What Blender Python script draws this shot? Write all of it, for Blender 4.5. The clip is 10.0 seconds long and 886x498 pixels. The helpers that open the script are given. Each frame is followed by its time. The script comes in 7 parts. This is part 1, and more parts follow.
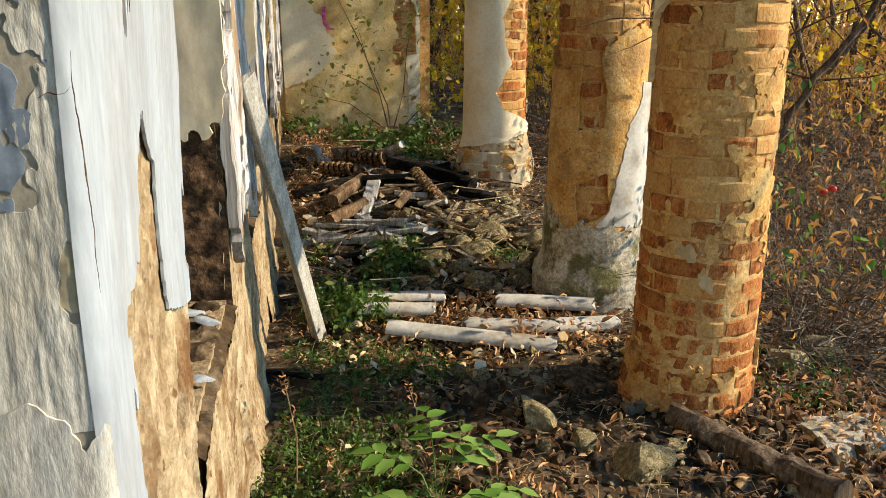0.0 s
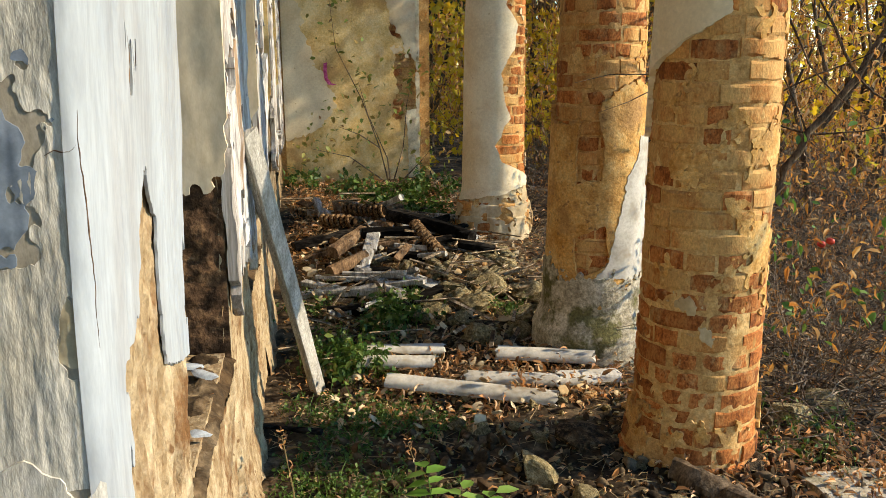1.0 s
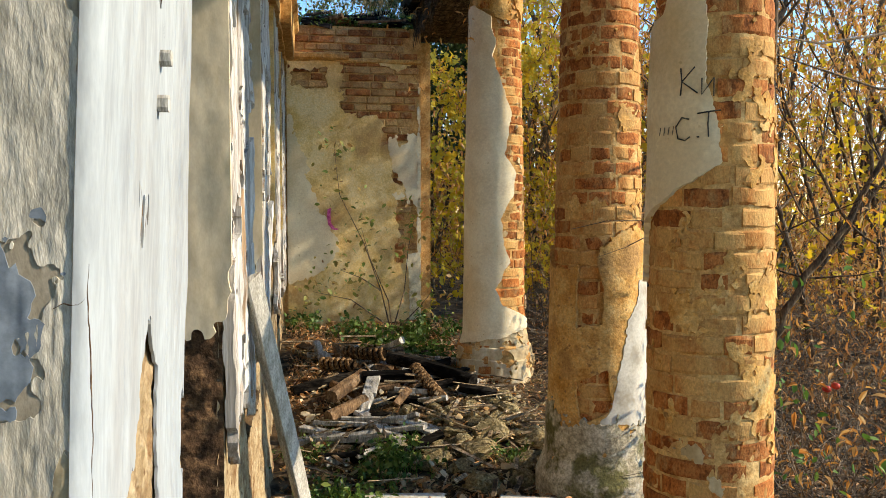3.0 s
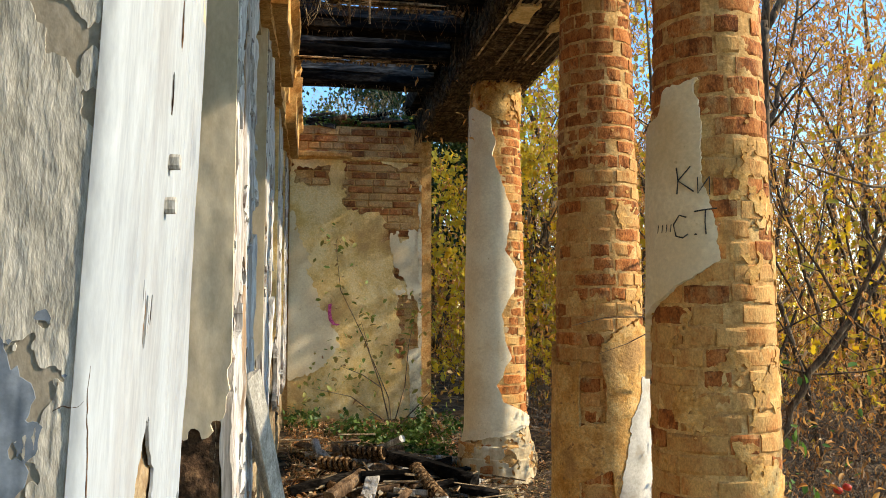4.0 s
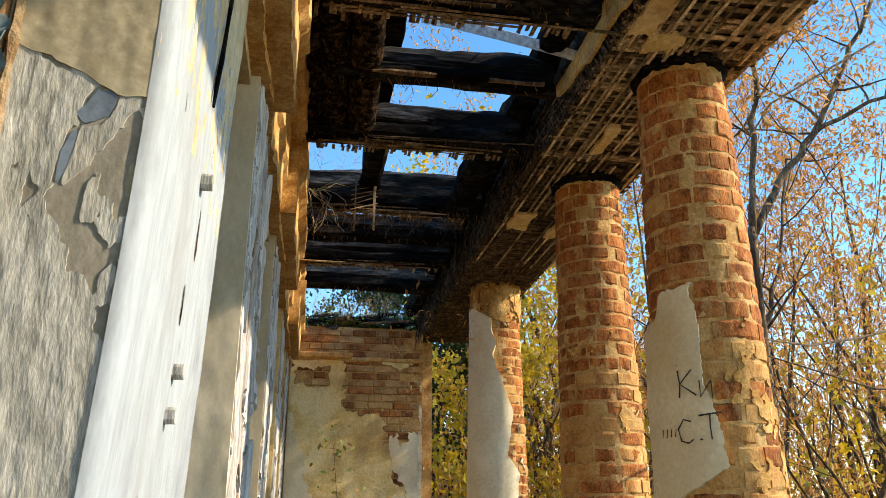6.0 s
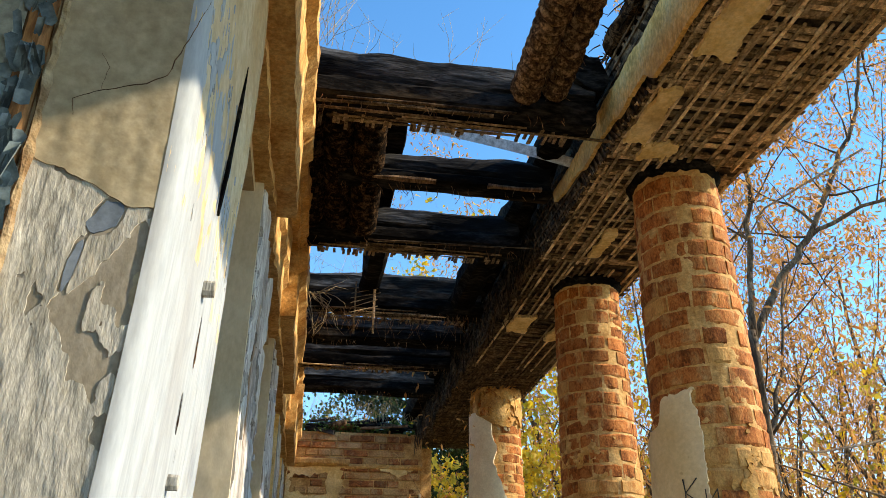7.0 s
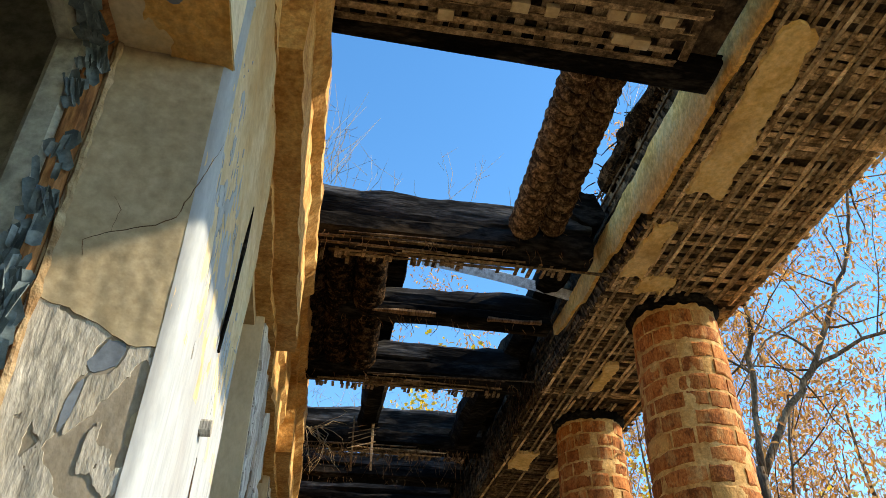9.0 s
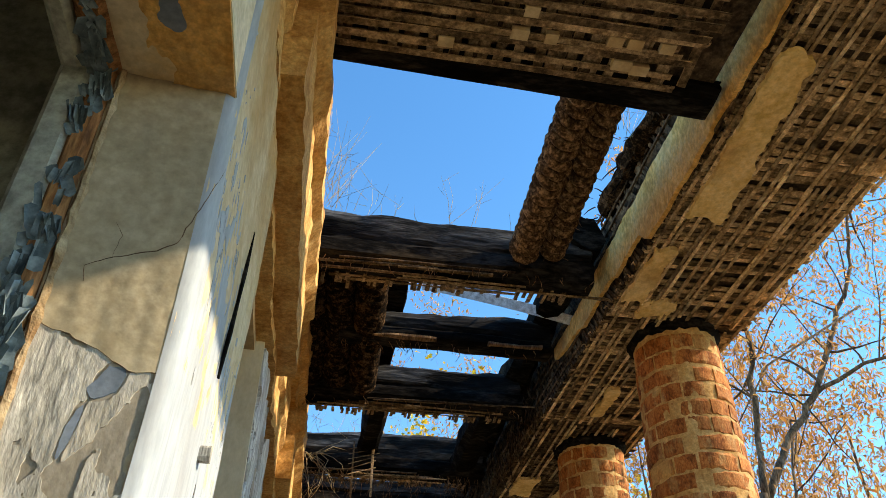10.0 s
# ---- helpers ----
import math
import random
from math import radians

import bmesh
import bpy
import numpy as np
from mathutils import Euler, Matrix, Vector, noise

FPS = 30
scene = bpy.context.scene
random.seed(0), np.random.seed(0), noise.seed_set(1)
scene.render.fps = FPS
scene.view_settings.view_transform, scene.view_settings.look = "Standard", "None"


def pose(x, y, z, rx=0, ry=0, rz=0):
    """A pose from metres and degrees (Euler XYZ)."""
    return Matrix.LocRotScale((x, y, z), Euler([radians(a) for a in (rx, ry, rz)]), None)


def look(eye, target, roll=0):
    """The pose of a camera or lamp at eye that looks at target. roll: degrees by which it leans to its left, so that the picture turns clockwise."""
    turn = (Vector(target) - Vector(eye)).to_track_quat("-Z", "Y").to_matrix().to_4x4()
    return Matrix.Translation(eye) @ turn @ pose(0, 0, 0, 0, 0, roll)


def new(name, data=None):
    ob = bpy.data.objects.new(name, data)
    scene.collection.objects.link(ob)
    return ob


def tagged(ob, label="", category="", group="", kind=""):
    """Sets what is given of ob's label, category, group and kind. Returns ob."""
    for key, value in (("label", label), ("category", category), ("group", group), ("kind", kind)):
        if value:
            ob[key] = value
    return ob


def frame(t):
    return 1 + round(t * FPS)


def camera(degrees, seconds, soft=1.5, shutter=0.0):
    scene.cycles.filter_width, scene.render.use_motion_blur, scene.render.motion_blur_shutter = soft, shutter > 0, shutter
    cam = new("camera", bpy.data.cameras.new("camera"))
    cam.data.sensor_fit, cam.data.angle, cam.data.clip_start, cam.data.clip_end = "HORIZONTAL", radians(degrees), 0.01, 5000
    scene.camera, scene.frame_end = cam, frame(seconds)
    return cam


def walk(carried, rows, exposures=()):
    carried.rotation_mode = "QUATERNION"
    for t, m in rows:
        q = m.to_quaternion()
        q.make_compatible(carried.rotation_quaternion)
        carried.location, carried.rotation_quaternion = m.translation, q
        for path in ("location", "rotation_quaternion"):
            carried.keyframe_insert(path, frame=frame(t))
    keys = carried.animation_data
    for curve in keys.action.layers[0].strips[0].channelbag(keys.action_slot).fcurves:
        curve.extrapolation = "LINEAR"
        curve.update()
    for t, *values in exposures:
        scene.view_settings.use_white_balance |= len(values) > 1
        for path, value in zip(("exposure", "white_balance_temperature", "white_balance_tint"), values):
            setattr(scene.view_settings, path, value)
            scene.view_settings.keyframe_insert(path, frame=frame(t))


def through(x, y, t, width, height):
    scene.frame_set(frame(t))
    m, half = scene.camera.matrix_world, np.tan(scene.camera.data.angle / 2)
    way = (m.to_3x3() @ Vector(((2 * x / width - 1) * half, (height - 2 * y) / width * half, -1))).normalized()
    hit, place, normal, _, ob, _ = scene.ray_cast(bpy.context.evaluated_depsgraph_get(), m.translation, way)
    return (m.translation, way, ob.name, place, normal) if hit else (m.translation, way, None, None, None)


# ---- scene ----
cam = camera(58.49, 10.0, soft=0.85)
PATH = [
    (0.0, pose(0.0031, 0.0182, 1.5797, 73.300, 0.000, -9.754)),
    (0.5, pose(0.0029, 0.0170, 1.5815, 74.658, 0.000, -9.783)),
    (1.0, pose(0.0025, 0.0147, 1.5847, 77.042, 0.000, -9.791)),
    (1.5, pose(0.0021, 0.0123, 1.5877, 79.340, 0.000, -9.787)),
    (2.0, pose(0.0017, 0.0097, 1.5906, 81.747, 0.000, -9.756)),
    (2.2, pose(0.0015, 0.0086, 1.5919, 82.766, 0.000, -9.735)),
    (3.3, pose(0.0002, 0.0011, 1.5991, 89.131, 0.000, -9.723)),
    (3.5, pose(-0.0001, -0.0005, 1.6005, 90.434, 0.000, -9.703)),
    (4.0, pose(-0.0009, -0.0053, 1.6041, 94.118, 0.000, -9.673)),
    (4.5, pose(-0.0018, -0.0107, 1.6077, 98.048, 0.000, -9.651)),
    (5.0, pose(-0.0027, -0.0157, 1.6105, 101.581, 0.000, -9.643)),
    (5.5, pose(-0.0035, -0.0204, 1.6129, 104.785, 0.000, -9.633)),
    (5.7, pose(-0.0038, -0.0224, 1.6138, 106.178, 0.000, -9.626)),
    (6.8, pose(-0.0060, -0.0353, 1.6183, 114.577, 0.000, -9.654)),
    (7.0, pose(-0.0064, -0.0373, 1.6188, 115.822, 0.000, -9.658)),
    (7.5, pose(-0.0071, -0.0415, 1.6197, 118.446, 0.000, -9.671)),
    (8.0, pose(-0.0078, -0.0459, 1.6205, 121.182, 0.000, -9.689)),
    (8.5, pose(-0.0085, -0.0495, 1.6209, 123.451, 0.000, -9.702)),
    (9.0, pose(-0.0090, -0.0525, 1.6212, 125.279, 0.000, -9.676)),
    (9.5, pose(-0.0093, -0.0542, 1.6213, 126.338, 0.000, -9.660)),
    (10.0, pose(-0.0095, -0.0553, 1.6213, 127.035, 0.000, -9.637)),
]
walk(cam, PATH, [(0.0, 1.42, 7500, 10), (5.0, 1.48, 7500, 10), (10.0, 1.6, 7600, 10)])

# ---- light ----
world = bpy.data.worlds.new("sky")
scene.world = world
world.use_nodes = True
wt = world.node_tree
sky = wt.nodes.new("ShaderNodeTexSky")
sky.sky_type = "NISHITA"
sky.sun_disc = False
SUN_EL, SUN_AZ = radians(31.0), radians(100.0)
sky.sun_elevation, sky.sun_rotation = SUN_EL, SUN_AZ
sky.air_density, sky.dust_density, sky.ozone_density = 1.0, 0.0, 3.0
rich = wt.nodes.new("ShaderNodeHueSaturation")
rich.inputs["Saturation"].default_value = 1.25
wt.links.new(sky.outputs[0], rich.inputs["Color"])
wt.links.new(rich.outputs[0], wt.nodes["Background"].inputs[0])
wt.nodes["Background"].inputs[1].default_value = 0.14
SUN_WAY = Vector((math.sin(SUN_AZ) * math.cos(SUN_EL), math.cos(SUN_AZ) * math.cos(SUN_EL), math.sin(SUN_EL)))
sun = new("sun", bpy.data.lights.new("sun", "SUN"))
sun.data.energy, sun.data.angle, sun.data.color = 2.8, radians(0.55), (1.0, 0.9, 0.74)
sun.matrix_world = look(SUN_WAY * 30, (0, 0, 0))


# ---- materials ----
def surface(name, cols, scale=6.0, stretch=(1, 1, 1), rough=0.9, bump=0.3, fine=40.0, jitter=0.0, stain=None,
            stain_scale=2.0, stain_at=0.55, stain_soft=0.08, relief=0.01, island=False, speck=None, speck_at=0.68, spec=0.2, grit=0.32):
    """A weathered surface: colours over two scales of noise, stains with a shape of their own, and fine relief."""
    m = bpy.data.materials.new(name)
    m.use_nodes = True
    t = m.node_tree
    n, l = t.nodes, t.links
    bsdf = n["Principled BSDF"]
    co = n.new("ShaderNodeTexCoord")
    mp = n.new("ShaderNodeMapping")
    mp.inputs["Scale"].default_value = stretch
    l.new(co.outputs["Object"], mp.inputs[0])
    ob = n.new("ShaderNodeObjectInfo")
    w = n.new("ShaderNodeMath")
    w.operation = "MULTIPLY"
    w.inputs[1].default_value = 37.0
    if island:
        geo = n.new("ShaderNodeNewGeometry")
        rnd = geo.outputs["Random Per Island"]
    else:
        rnd = ob.outputs["Random"]
    l.new(rnd, w.inputs[0])

    def nz(sc, detail=5.0, ro=0.6):
        x = n.new("ShaderNodeTexNoise")
        x.noise_dimensions = "4D"
        x.inputs["Scale"].default_value = sc
        x.inputs["Detail"].default_value = detail
        x.inputs["Roughness"].default_value = ro
        l.new(mp.outputs[0], x.inputs["Vector"])
        l.new(w.outputs[0], x.inputs["W"])
        return x.outputs["Fac"]

    big, small = nz(scale), nz(fine, 3.0)
    mixf = n.new("ShaderNodeMix")
    mixf.inputs[0].default_value = 0.35
    l.new(big, mixf.inputs[2])
    l.new(small, mixf.inputs[3])
    ramp = n.new("ShaderNodeValToRGB")
    els = ramp.color_ramp.elements
    k = len(cols)
    for i, c in enumerate(cols):
        at = 0.41 + 0.18 * i / max(1, k - 1)
        e = els[i] if i < 2 else els.new(at)
        e.position = at
        e.color = (*c, 1)
    l.new(mixf.outputs[0], ramp.inputs[0])
    out = ramp.outputs[0]

    def lay(fac, colour, at, soft):
        nonlocal out
        r = n.new("ShaderNodeMapRange")
        r.inputs["From Min"].default_value, r.inputs["From Max"].default_value = at - soft, at + soft
        l.new(fac, r.inputs["Value"])
        mx = n.new("ShaderNodeMix")
        mx.data_type = "RGBA"
        mx.inputs[7].default_value = (*colour, 1)
        l.new(r.outputs[0], mx.inputs[0])
        l.new(out, mx.inputs[6])
        out = mx.outputs[2]

    if stain:
        lay(nz(stain_scale, 6.0, 0.65), stain, stain_at, stain_soft)
    if speck:
        lay(nz(fine * 0.6, 2.0), speck, speck_at, 0.04)
    if jitter:
        hs = n.new("ShaderNodeHueSaturation")
        r = n.new("ShaderNodeMapRange")
        r.inputs["To Min"].default_value, r.inputs["To Max"].default_value = 1 - jitter, 1 + jitter
        l.new(rnd, r.inputs["Value"])
        l.new(r.outputs[0], hs.inputs["Value"])
        l.new(out, hs.inputs["Color"])
        out = hs.outputs[0]
    if grit:
        gs = n.new("ShaderNodeHueSaturation")
        gr = n.new("ShaderNodeMapRange")
        gr.inputs["From Min"].default_value, gr.inputs["From Max"].default_value = 0.36, 0.64
        gr.inputs["To Min"].default_value, gr.inputs["To Max"].default_value = 1 - 1.25 * grit, 1 + grit
        l.new(nz(fine * 1.6, 4.0, 0.7), gr.inputs["Value"])
        l.new(gr.outputs[0], gs.inputs["Value"])
        l.new(out, gs.inputs["Color"])
        out = gs.outputs[0]
    l.new(out, bsdf.inputs["Base Color"])
    bsdf.inputs["Roughness"].default_value = rough
    bsdf.inputs["Specular IOR Level"].default_value = spec
    if bump:
        b = n.new("ShaderNodeBump")
        b.inputs["Strength"].default_value = bump
        b.inputs["Distance"].default_value = relief
        l.new(mixf.outputs[0], b.inputs["Height"])
        l.new(b.outputs[0], bsdf.inputs["Normal"])
    return m


def leafy(name, cols, through=0.35):
    """Leaf: each island takes its own hue; some light comes through it."""
    m = bpy.data.materials.new(name)
    m.use_nodes = True
    t = m.node_tree
    n, l = t.nodes, t.links
    bsdf = n["Principled BSDF"]
    geo = n.new("ShaderNodeNewGeometry")
    ramp = n.new("ShaderNodeValToRGB")
    els = ramp.color_ramp.elements
    for i, c in enumerate(cols):
        at = i / max(1, len(cols) - 1)
        e = els[i] if i < 2 else els.new(at)
        e.position = at
        e.color = (*c, 1)
    l.new(geo.outputs["Random Per Island"], ramp.inputs[0])
    l.new(ramp.outputs[0], bsdf.inputs["Base Color"])
    bsdf.inputs["Roughness"].default_value = 0.55
    bsdf.inputs["Specular IOR Level"].default_value = 0.3
    tr = n.new("ShaderNodeBsdfTranslucent")
    l.new(ramp.outputs[0], tr.inputs["Color"])
    mx = n.new("ShaderNodeMixShader")
    mx.inputs[0].default_value = through
    l.new(bsdf.outputs[0], mx.inputs[1])
    l.new(tr.outputs[0], mx.inputs[2])
    l.new(mx.outputs[0], n["Material Output"].inputs[0])
    return m


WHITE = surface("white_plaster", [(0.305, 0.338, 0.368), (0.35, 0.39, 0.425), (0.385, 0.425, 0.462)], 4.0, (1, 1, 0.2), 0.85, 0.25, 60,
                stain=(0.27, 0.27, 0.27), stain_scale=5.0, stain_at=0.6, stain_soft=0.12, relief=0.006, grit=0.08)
STREAK = surface("streaked_wall_coat", [(0.3, 0.275, 0.25), (0.47, 0.465, 0.455), (0.54, 0.55, 0.55)], 9.0, (1, 1, 0.06), 0.88, 0.7, 60,
                 stain=(0.3, 0.2, 0.12), stain_scale=11.0, stain_at=0.6, stain_soft=0.03, relief=0.01, speck=(0.22, 0.17, 0.15), speck_at=0.64)
GREY = surface("brushed_grey_plaster", [(0.37, 0.352, 0.303), (0.49, 0.467, 0.41), (0.57, 0.546, 0.487)], 60.0, (1, 1, 0.28), 0.92, 0.9, 190,
               stain=(0.42, 0.385, 0.315), stain_scale=16.0, stain_at=0.58, stain_soft=0.05, relief=0.0035, grit=0.14)
BEIGE = surface("beige_render", [(0.44, 0.34, 0.2), (0.57, 0.46, 0.29), (0.64, 0.54, 0.37)], 3.0, (1, 1, 0.7), 0.92, 0.5, 34,
                stain=(0.44, 0.29, 0.13), stain_scale=1.6, stain_at=0.56, relief=0.008, grit=0.1)
OCHRE = surface("ochre_render", [(0.46, 0.228, 0.06), (0.6, 0.344, 0.113), (0.67, 0.445, 0.188)], 8.0, (1, 1, 1), 0.93, 0.9, 55,
                stain=(0.4, 0.225, 0.085), stain_scale=5.0, stain_at=0.57, stain_soft=0.06, relief=0.012, speck=(0.3, 0.17, 0.07), speck_at=0.66, grit=0.22)
CREAM = surface("pale_ochre_plaster", [(0.67, 0.445, 0.155), (0.79, 0.585, 0.265), (0.83, 0.66, 0.36)], 4.0, (1, 1, 1), 0.93, 0.8, 40,
                stain=(0.5, 0.32, 0.13), stain_scale=3.0, stain_at=0.57, stain_soft=0.07, relief=0.012, grit=0.12)
HOOD = surface("weathered_ochre_moulding", [(0.54, 0.29, 0.075), (0.79, 0.49, 0.16), (0.84, 0.6, 0.26)], 6.0, (1, 1, 0.6), 0.93, 0.9, 50, stain=(0.45, 0.24, 0.075), stain_scale=3.0, stain_at=0.56, stain_soft=0.1, relief=0.012, grit=0.2)
MORTAR = surface("lime_mortar", [(0.38, 0.2, 0.066), (0.53, 0.312, 0.118), (0.63, 0.42, 0.185)], 9.0, (1, 1, 1), 0.95, 0.9, 50, relief=0.01, grit=0.22)
BRICK = surface("red_brick", [(0.15, 0.052, 0.018), (0.31, 0.113, 0.035), (0.41, 0.18, 0.065)], 9.0, (1, 1, 1), 0.92, 0.7, 60, jitter=0.22,
                stain=(0.44, 0.28, 0.14), stain_scale=11.0, stain_at=0.585, stain_soft=0.06, relief=0.012)
BRICK_OLD = surface("smeared_brick", [(0.22, 0.08, 0.024), (0.36, 0.15, 0.05), (0.48, 0.28, 0.115)], 9.0, (1, 1, 1), 0.94, 0.8, 55, jitter=0.18,
                    stain=(0.48, 0.31, 0.14), stain_scale=5.0, stain_at=0.46, stain_soft=0.08, relief=0.01)
BRICK_C = surface("red_column_brick", [(0.19, 0.058, 0.016), (0.37, 0.122, 0.032), (0.46, 0.185, 0.058)], 12.0, (0.4, 0.4, 1), 0.92, 0.8, 60, jitter=0.2,
                stain=(0.47, 0.28, 0.12), stain_scale=9.0, stain_at=0.6, stain_soft=0.07, relief=0.01, grit=0.25)
BRICK_OLD_C = surface("smeared_column_brick", [(0.34, 0.118, 0.031), (0.46, 0.198, 0.058), (0.54, 0.29, 0.1)], 10.0, (0.4, 0.4, 1), 0.94, 0.8, 55, jitter=0.12,
                    stain=(0.55, 0.325, 0.12), stain_scale=7.0, stain_at=0.47, stain_soft=0.1, relief=0.01, grit=0.22)
CLAY = surface("crumbling_clay", [(0.24, 0.165, 0.088), (0.36, 0.27, 0.16), (0.46, 0.37, 0.24)], 11.0, (1, 1, 0.8), 0.95, 1.0, 60,
               stain=(0.17, 0.085, 0.035), stain_scale=8.0, stain_at=0.57, stain_soft=0.06, relief=0.022, speck=(0.15, 0.08, 0.035), speck_at=0.66, grit=0.15)
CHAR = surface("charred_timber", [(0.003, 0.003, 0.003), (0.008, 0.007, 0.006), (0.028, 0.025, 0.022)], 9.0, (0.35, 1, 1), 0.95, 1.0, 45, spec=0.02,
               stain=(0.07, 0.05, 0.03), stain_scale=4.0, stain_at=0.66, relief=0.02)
GREY2 = surface("bare_brown_render", [(0.25, 0.218, 0.168), (0.3, 0.265, 0.208), (0.35, 0.31, 0.25)], 14.0, (1, 1, 0.6), 0.93, 0.5, 120, relief=0.003, grit=0.1)
SMOOTH = surface("smooth_stone_render", [(0.34, 0.28, 0.18), (0.44, 0.37, 0.25), (0.5, 0.43, 0.305)], 3.0, (1, 1, 1), 0.9, 0.4, 40, stain=(0.4, 0.34, 0.24), stain_scale=2.2, stain_at=0.6, relief=0.006, grit=0.12)
PALE = surface("pale_lime_plaster", [(0.62, 0.52, 0.35), (0.77, 0.67, 0.46), (0.83, 0.75, 0.55)], 6.0, (1, 1, 1), 0.92, 0.8, 45,
               stain=(0.36, 0.29, 0.18), stain_scale=4.0, stain_at=0.58, stain_soft=0.06, relief=0.01, grit=0.1)
FOOT = surface("mossy_lime_plaster", [(0.28, 0.24, 0.17), (0.44, 0.39, 0.29), (0.58, 0.53, 0.42)], 8.0, (1, 1, 1), 0.94, 0.9, 45,
               stain=(0.13, 0.12, 0.05), stain_scale=6.0, stain_at=0.53, stain_soft=0.05, relief=0.014)
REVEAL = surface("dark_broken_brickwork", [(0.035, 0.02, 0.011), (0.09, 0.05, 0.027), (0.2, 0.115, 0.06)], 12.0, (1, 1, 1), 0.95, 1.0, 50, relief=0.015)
SOOTY = surface("sooty_backing", [(0.02, 0.014, 0.009), (0.06, 0.042, 0.026), (0.13, 0.092, 0.056)], 12.0, (1, 1, 1), 0.95, 0.8, 50, relief=0.01)
BROWNWOOD = surface("brown_rotten_wood", [(0.07, 0.04, 0.02), (0.16, 0.095, 0.05), (0.28, 0.18, 0.1)], 7.0, (3, 1, 1), 0.9, 0.9, 40, relief=0.012)
GREYWOOD = surface("weathered_board", [(0.17, 0.16, 0.14), (0.36, 0.345, 0.31), (0.52, 0.5, 0.46)], 6.0, (6, 1, 1), 0.85, 0.7, 40, relief=0.005, jitter=0.12)
LATH = surface("old_lath", [(0.2, 0.13, 0.06), (0.52, 0.37, 0.2), (0.74, 0.58, 0.37)], 10.0, (1, 1, 1), 0.85, 0.6, 60, jitter=0.5, relief=0.004,
               stain=(0.03, 0.02, 0.012), stain_scale=3.0, stain_at=0.58)
# dark lath tone, holds the shade of the beam's side and far end
LATH_DARK = surface("dark_lath", [(0.02, 0.012, 0.006), (0.08, 0.05, 0.026), (0.2, 0.14, 0.08)], 14.0, (1, 1, 1), 0.9, 0.8, 60, jitter=0.4, relief=0.005)
LATH_LOW = surface("brown_cross_lath", [(0.09, 0.058, 0.027), (0.34, 0.232, 0.12), (0.64, 0.48, 0.29)], 9.0, (1, 1, 1), 0.88, 0.6, 60, jitter=0.6, relief=0.004)
LATH_STUFF = surface("old_lath_joined", [(0.05, 0.032, 0.017), (0.19, 0.128, 0.07), (0.4, 0.29, 0.175)], 10.0, (1, 1, 1), 0.85, 0.6, 60, jitter=0.45,
                     relief=0.004, island=True)
STRAW = surface("straw_and_clay", [(0.03, 0.018, 0.01), (0.1, 0.058, 0.029), (0.3, 0.19, 0.1)], 45.0, (1, 1, 1), 0.97, 0.5, 110, relief=0.008, spec=0.04)
# dark copy of the straw, with the shade under the roof in its colour
STRAW_DARK = surface("dark_straw", [(0.004, 0.003, 0.002), (0.018, 0.011, 0.006), (0.09, 0.055, 0.03)], 30.0, (1, 1, 1), 0.97, 1.0, 110, relief=0.01, spec=0.03)
SOIL = surface("leafy_soil", [(0.01, 0.007, 0.004), (0.05, 0.034, 0.019), (0.18, 0.13, 0.078)], 5.0, (1, 1, 1), 0.97, 1.0, 22,
               stain=(0.11, 0.065, 0.03), stain_scale=1.3, stain_at=0.57, relief=0.04, speck=(0.22, 0.16, 0.095))
STONE = surface("limestone_rubble", [(0.13, 0.1, 0.045), (0.36, 0.28, 0.14), (0.56, 0.47, 0.29)], 12.0, (1, 1, 1), 0.94, 1.0, 50, jitter=0.2,
                stain=(0.1, 0.085, 0.04), stain_scale=6.0, stain_at=0.55, stain_soft=0.1, relief=0.02)
SLATE = surface("asbestos_cement", [(0.4, 0.375, 0.32), (0.5, 0.475, 0.415), (0.58, 0.555, 0.49)], 7.0, (1, 1, 1), 0.9, 0.3, 60,
                stain=(0.27, 0.22, 0.15), stain_scale=6, stain_at=0.6, relief=0.003, jitter=0.1, grit=0.08)
CREAMCOAT = surface("smooth_cream_plaster", [(0.69, 0.58, 0.39), (0.77, 0.665, 0.465), (0.82, 0.725, 0.53)], 2.6, (1, 1, 1), 0.9, 0.35, 45,
                    stain=(0.64, 0.49, 0.28), stain_scale=1.8, stain_at=0.58, stain_soft=0.1, relief=0.005, speck=(0.5, 0.38, 0.22), speck_at=0.72, grit=0.07)
JAMB = surface("grey_beige_plaster", [(0.52, 0.445, 0.32), (0.58, 0.505, 0.375), (0.63, 0.56, 0.43)], 4.0, (1, 1, 0.5), 0.92, 0.3, 50,
               stain=(0.5, 0.41, 0.27), stain_scale=3.0, stain_at=0.58, stain_soft=0.1, relief=0.005, grit=0.06)
LINTEL = surface("stained_stone_render", [(0.55, 0.465, 0.31), (0.64, 0.555, 0.39), (0.7, 0.62, 0.46)], 4.0, (1, 1, 1), 0.9, 0.4, 40,
                 stain=(0.62, 0.43, 0.18), stain_scale=2.6, stain_at=0.6, stain_soft=0.06, relief=0.006, grit=0.12)
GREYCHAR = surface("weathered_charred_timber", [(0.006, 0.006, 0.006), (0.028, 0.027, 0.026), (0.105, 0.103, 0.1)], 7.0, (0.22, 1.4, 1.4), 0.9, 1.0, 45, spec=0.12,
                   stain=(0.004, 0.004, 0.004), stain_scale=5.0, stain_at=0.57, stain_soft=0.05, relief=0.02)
PALEBOARD = surface("pale_weathered_board", [(0.33, 0.31, 0.265), (0.47, 0.45, 0.4), (0.58, 0.56, 0.51)], 8.0, (5, 1, 1), 0.85, 0.6, 50, relief=0.004,
                    stain=(0.27, 0.25, 0.2), stain_scale=5.0, stain_at=0.6)
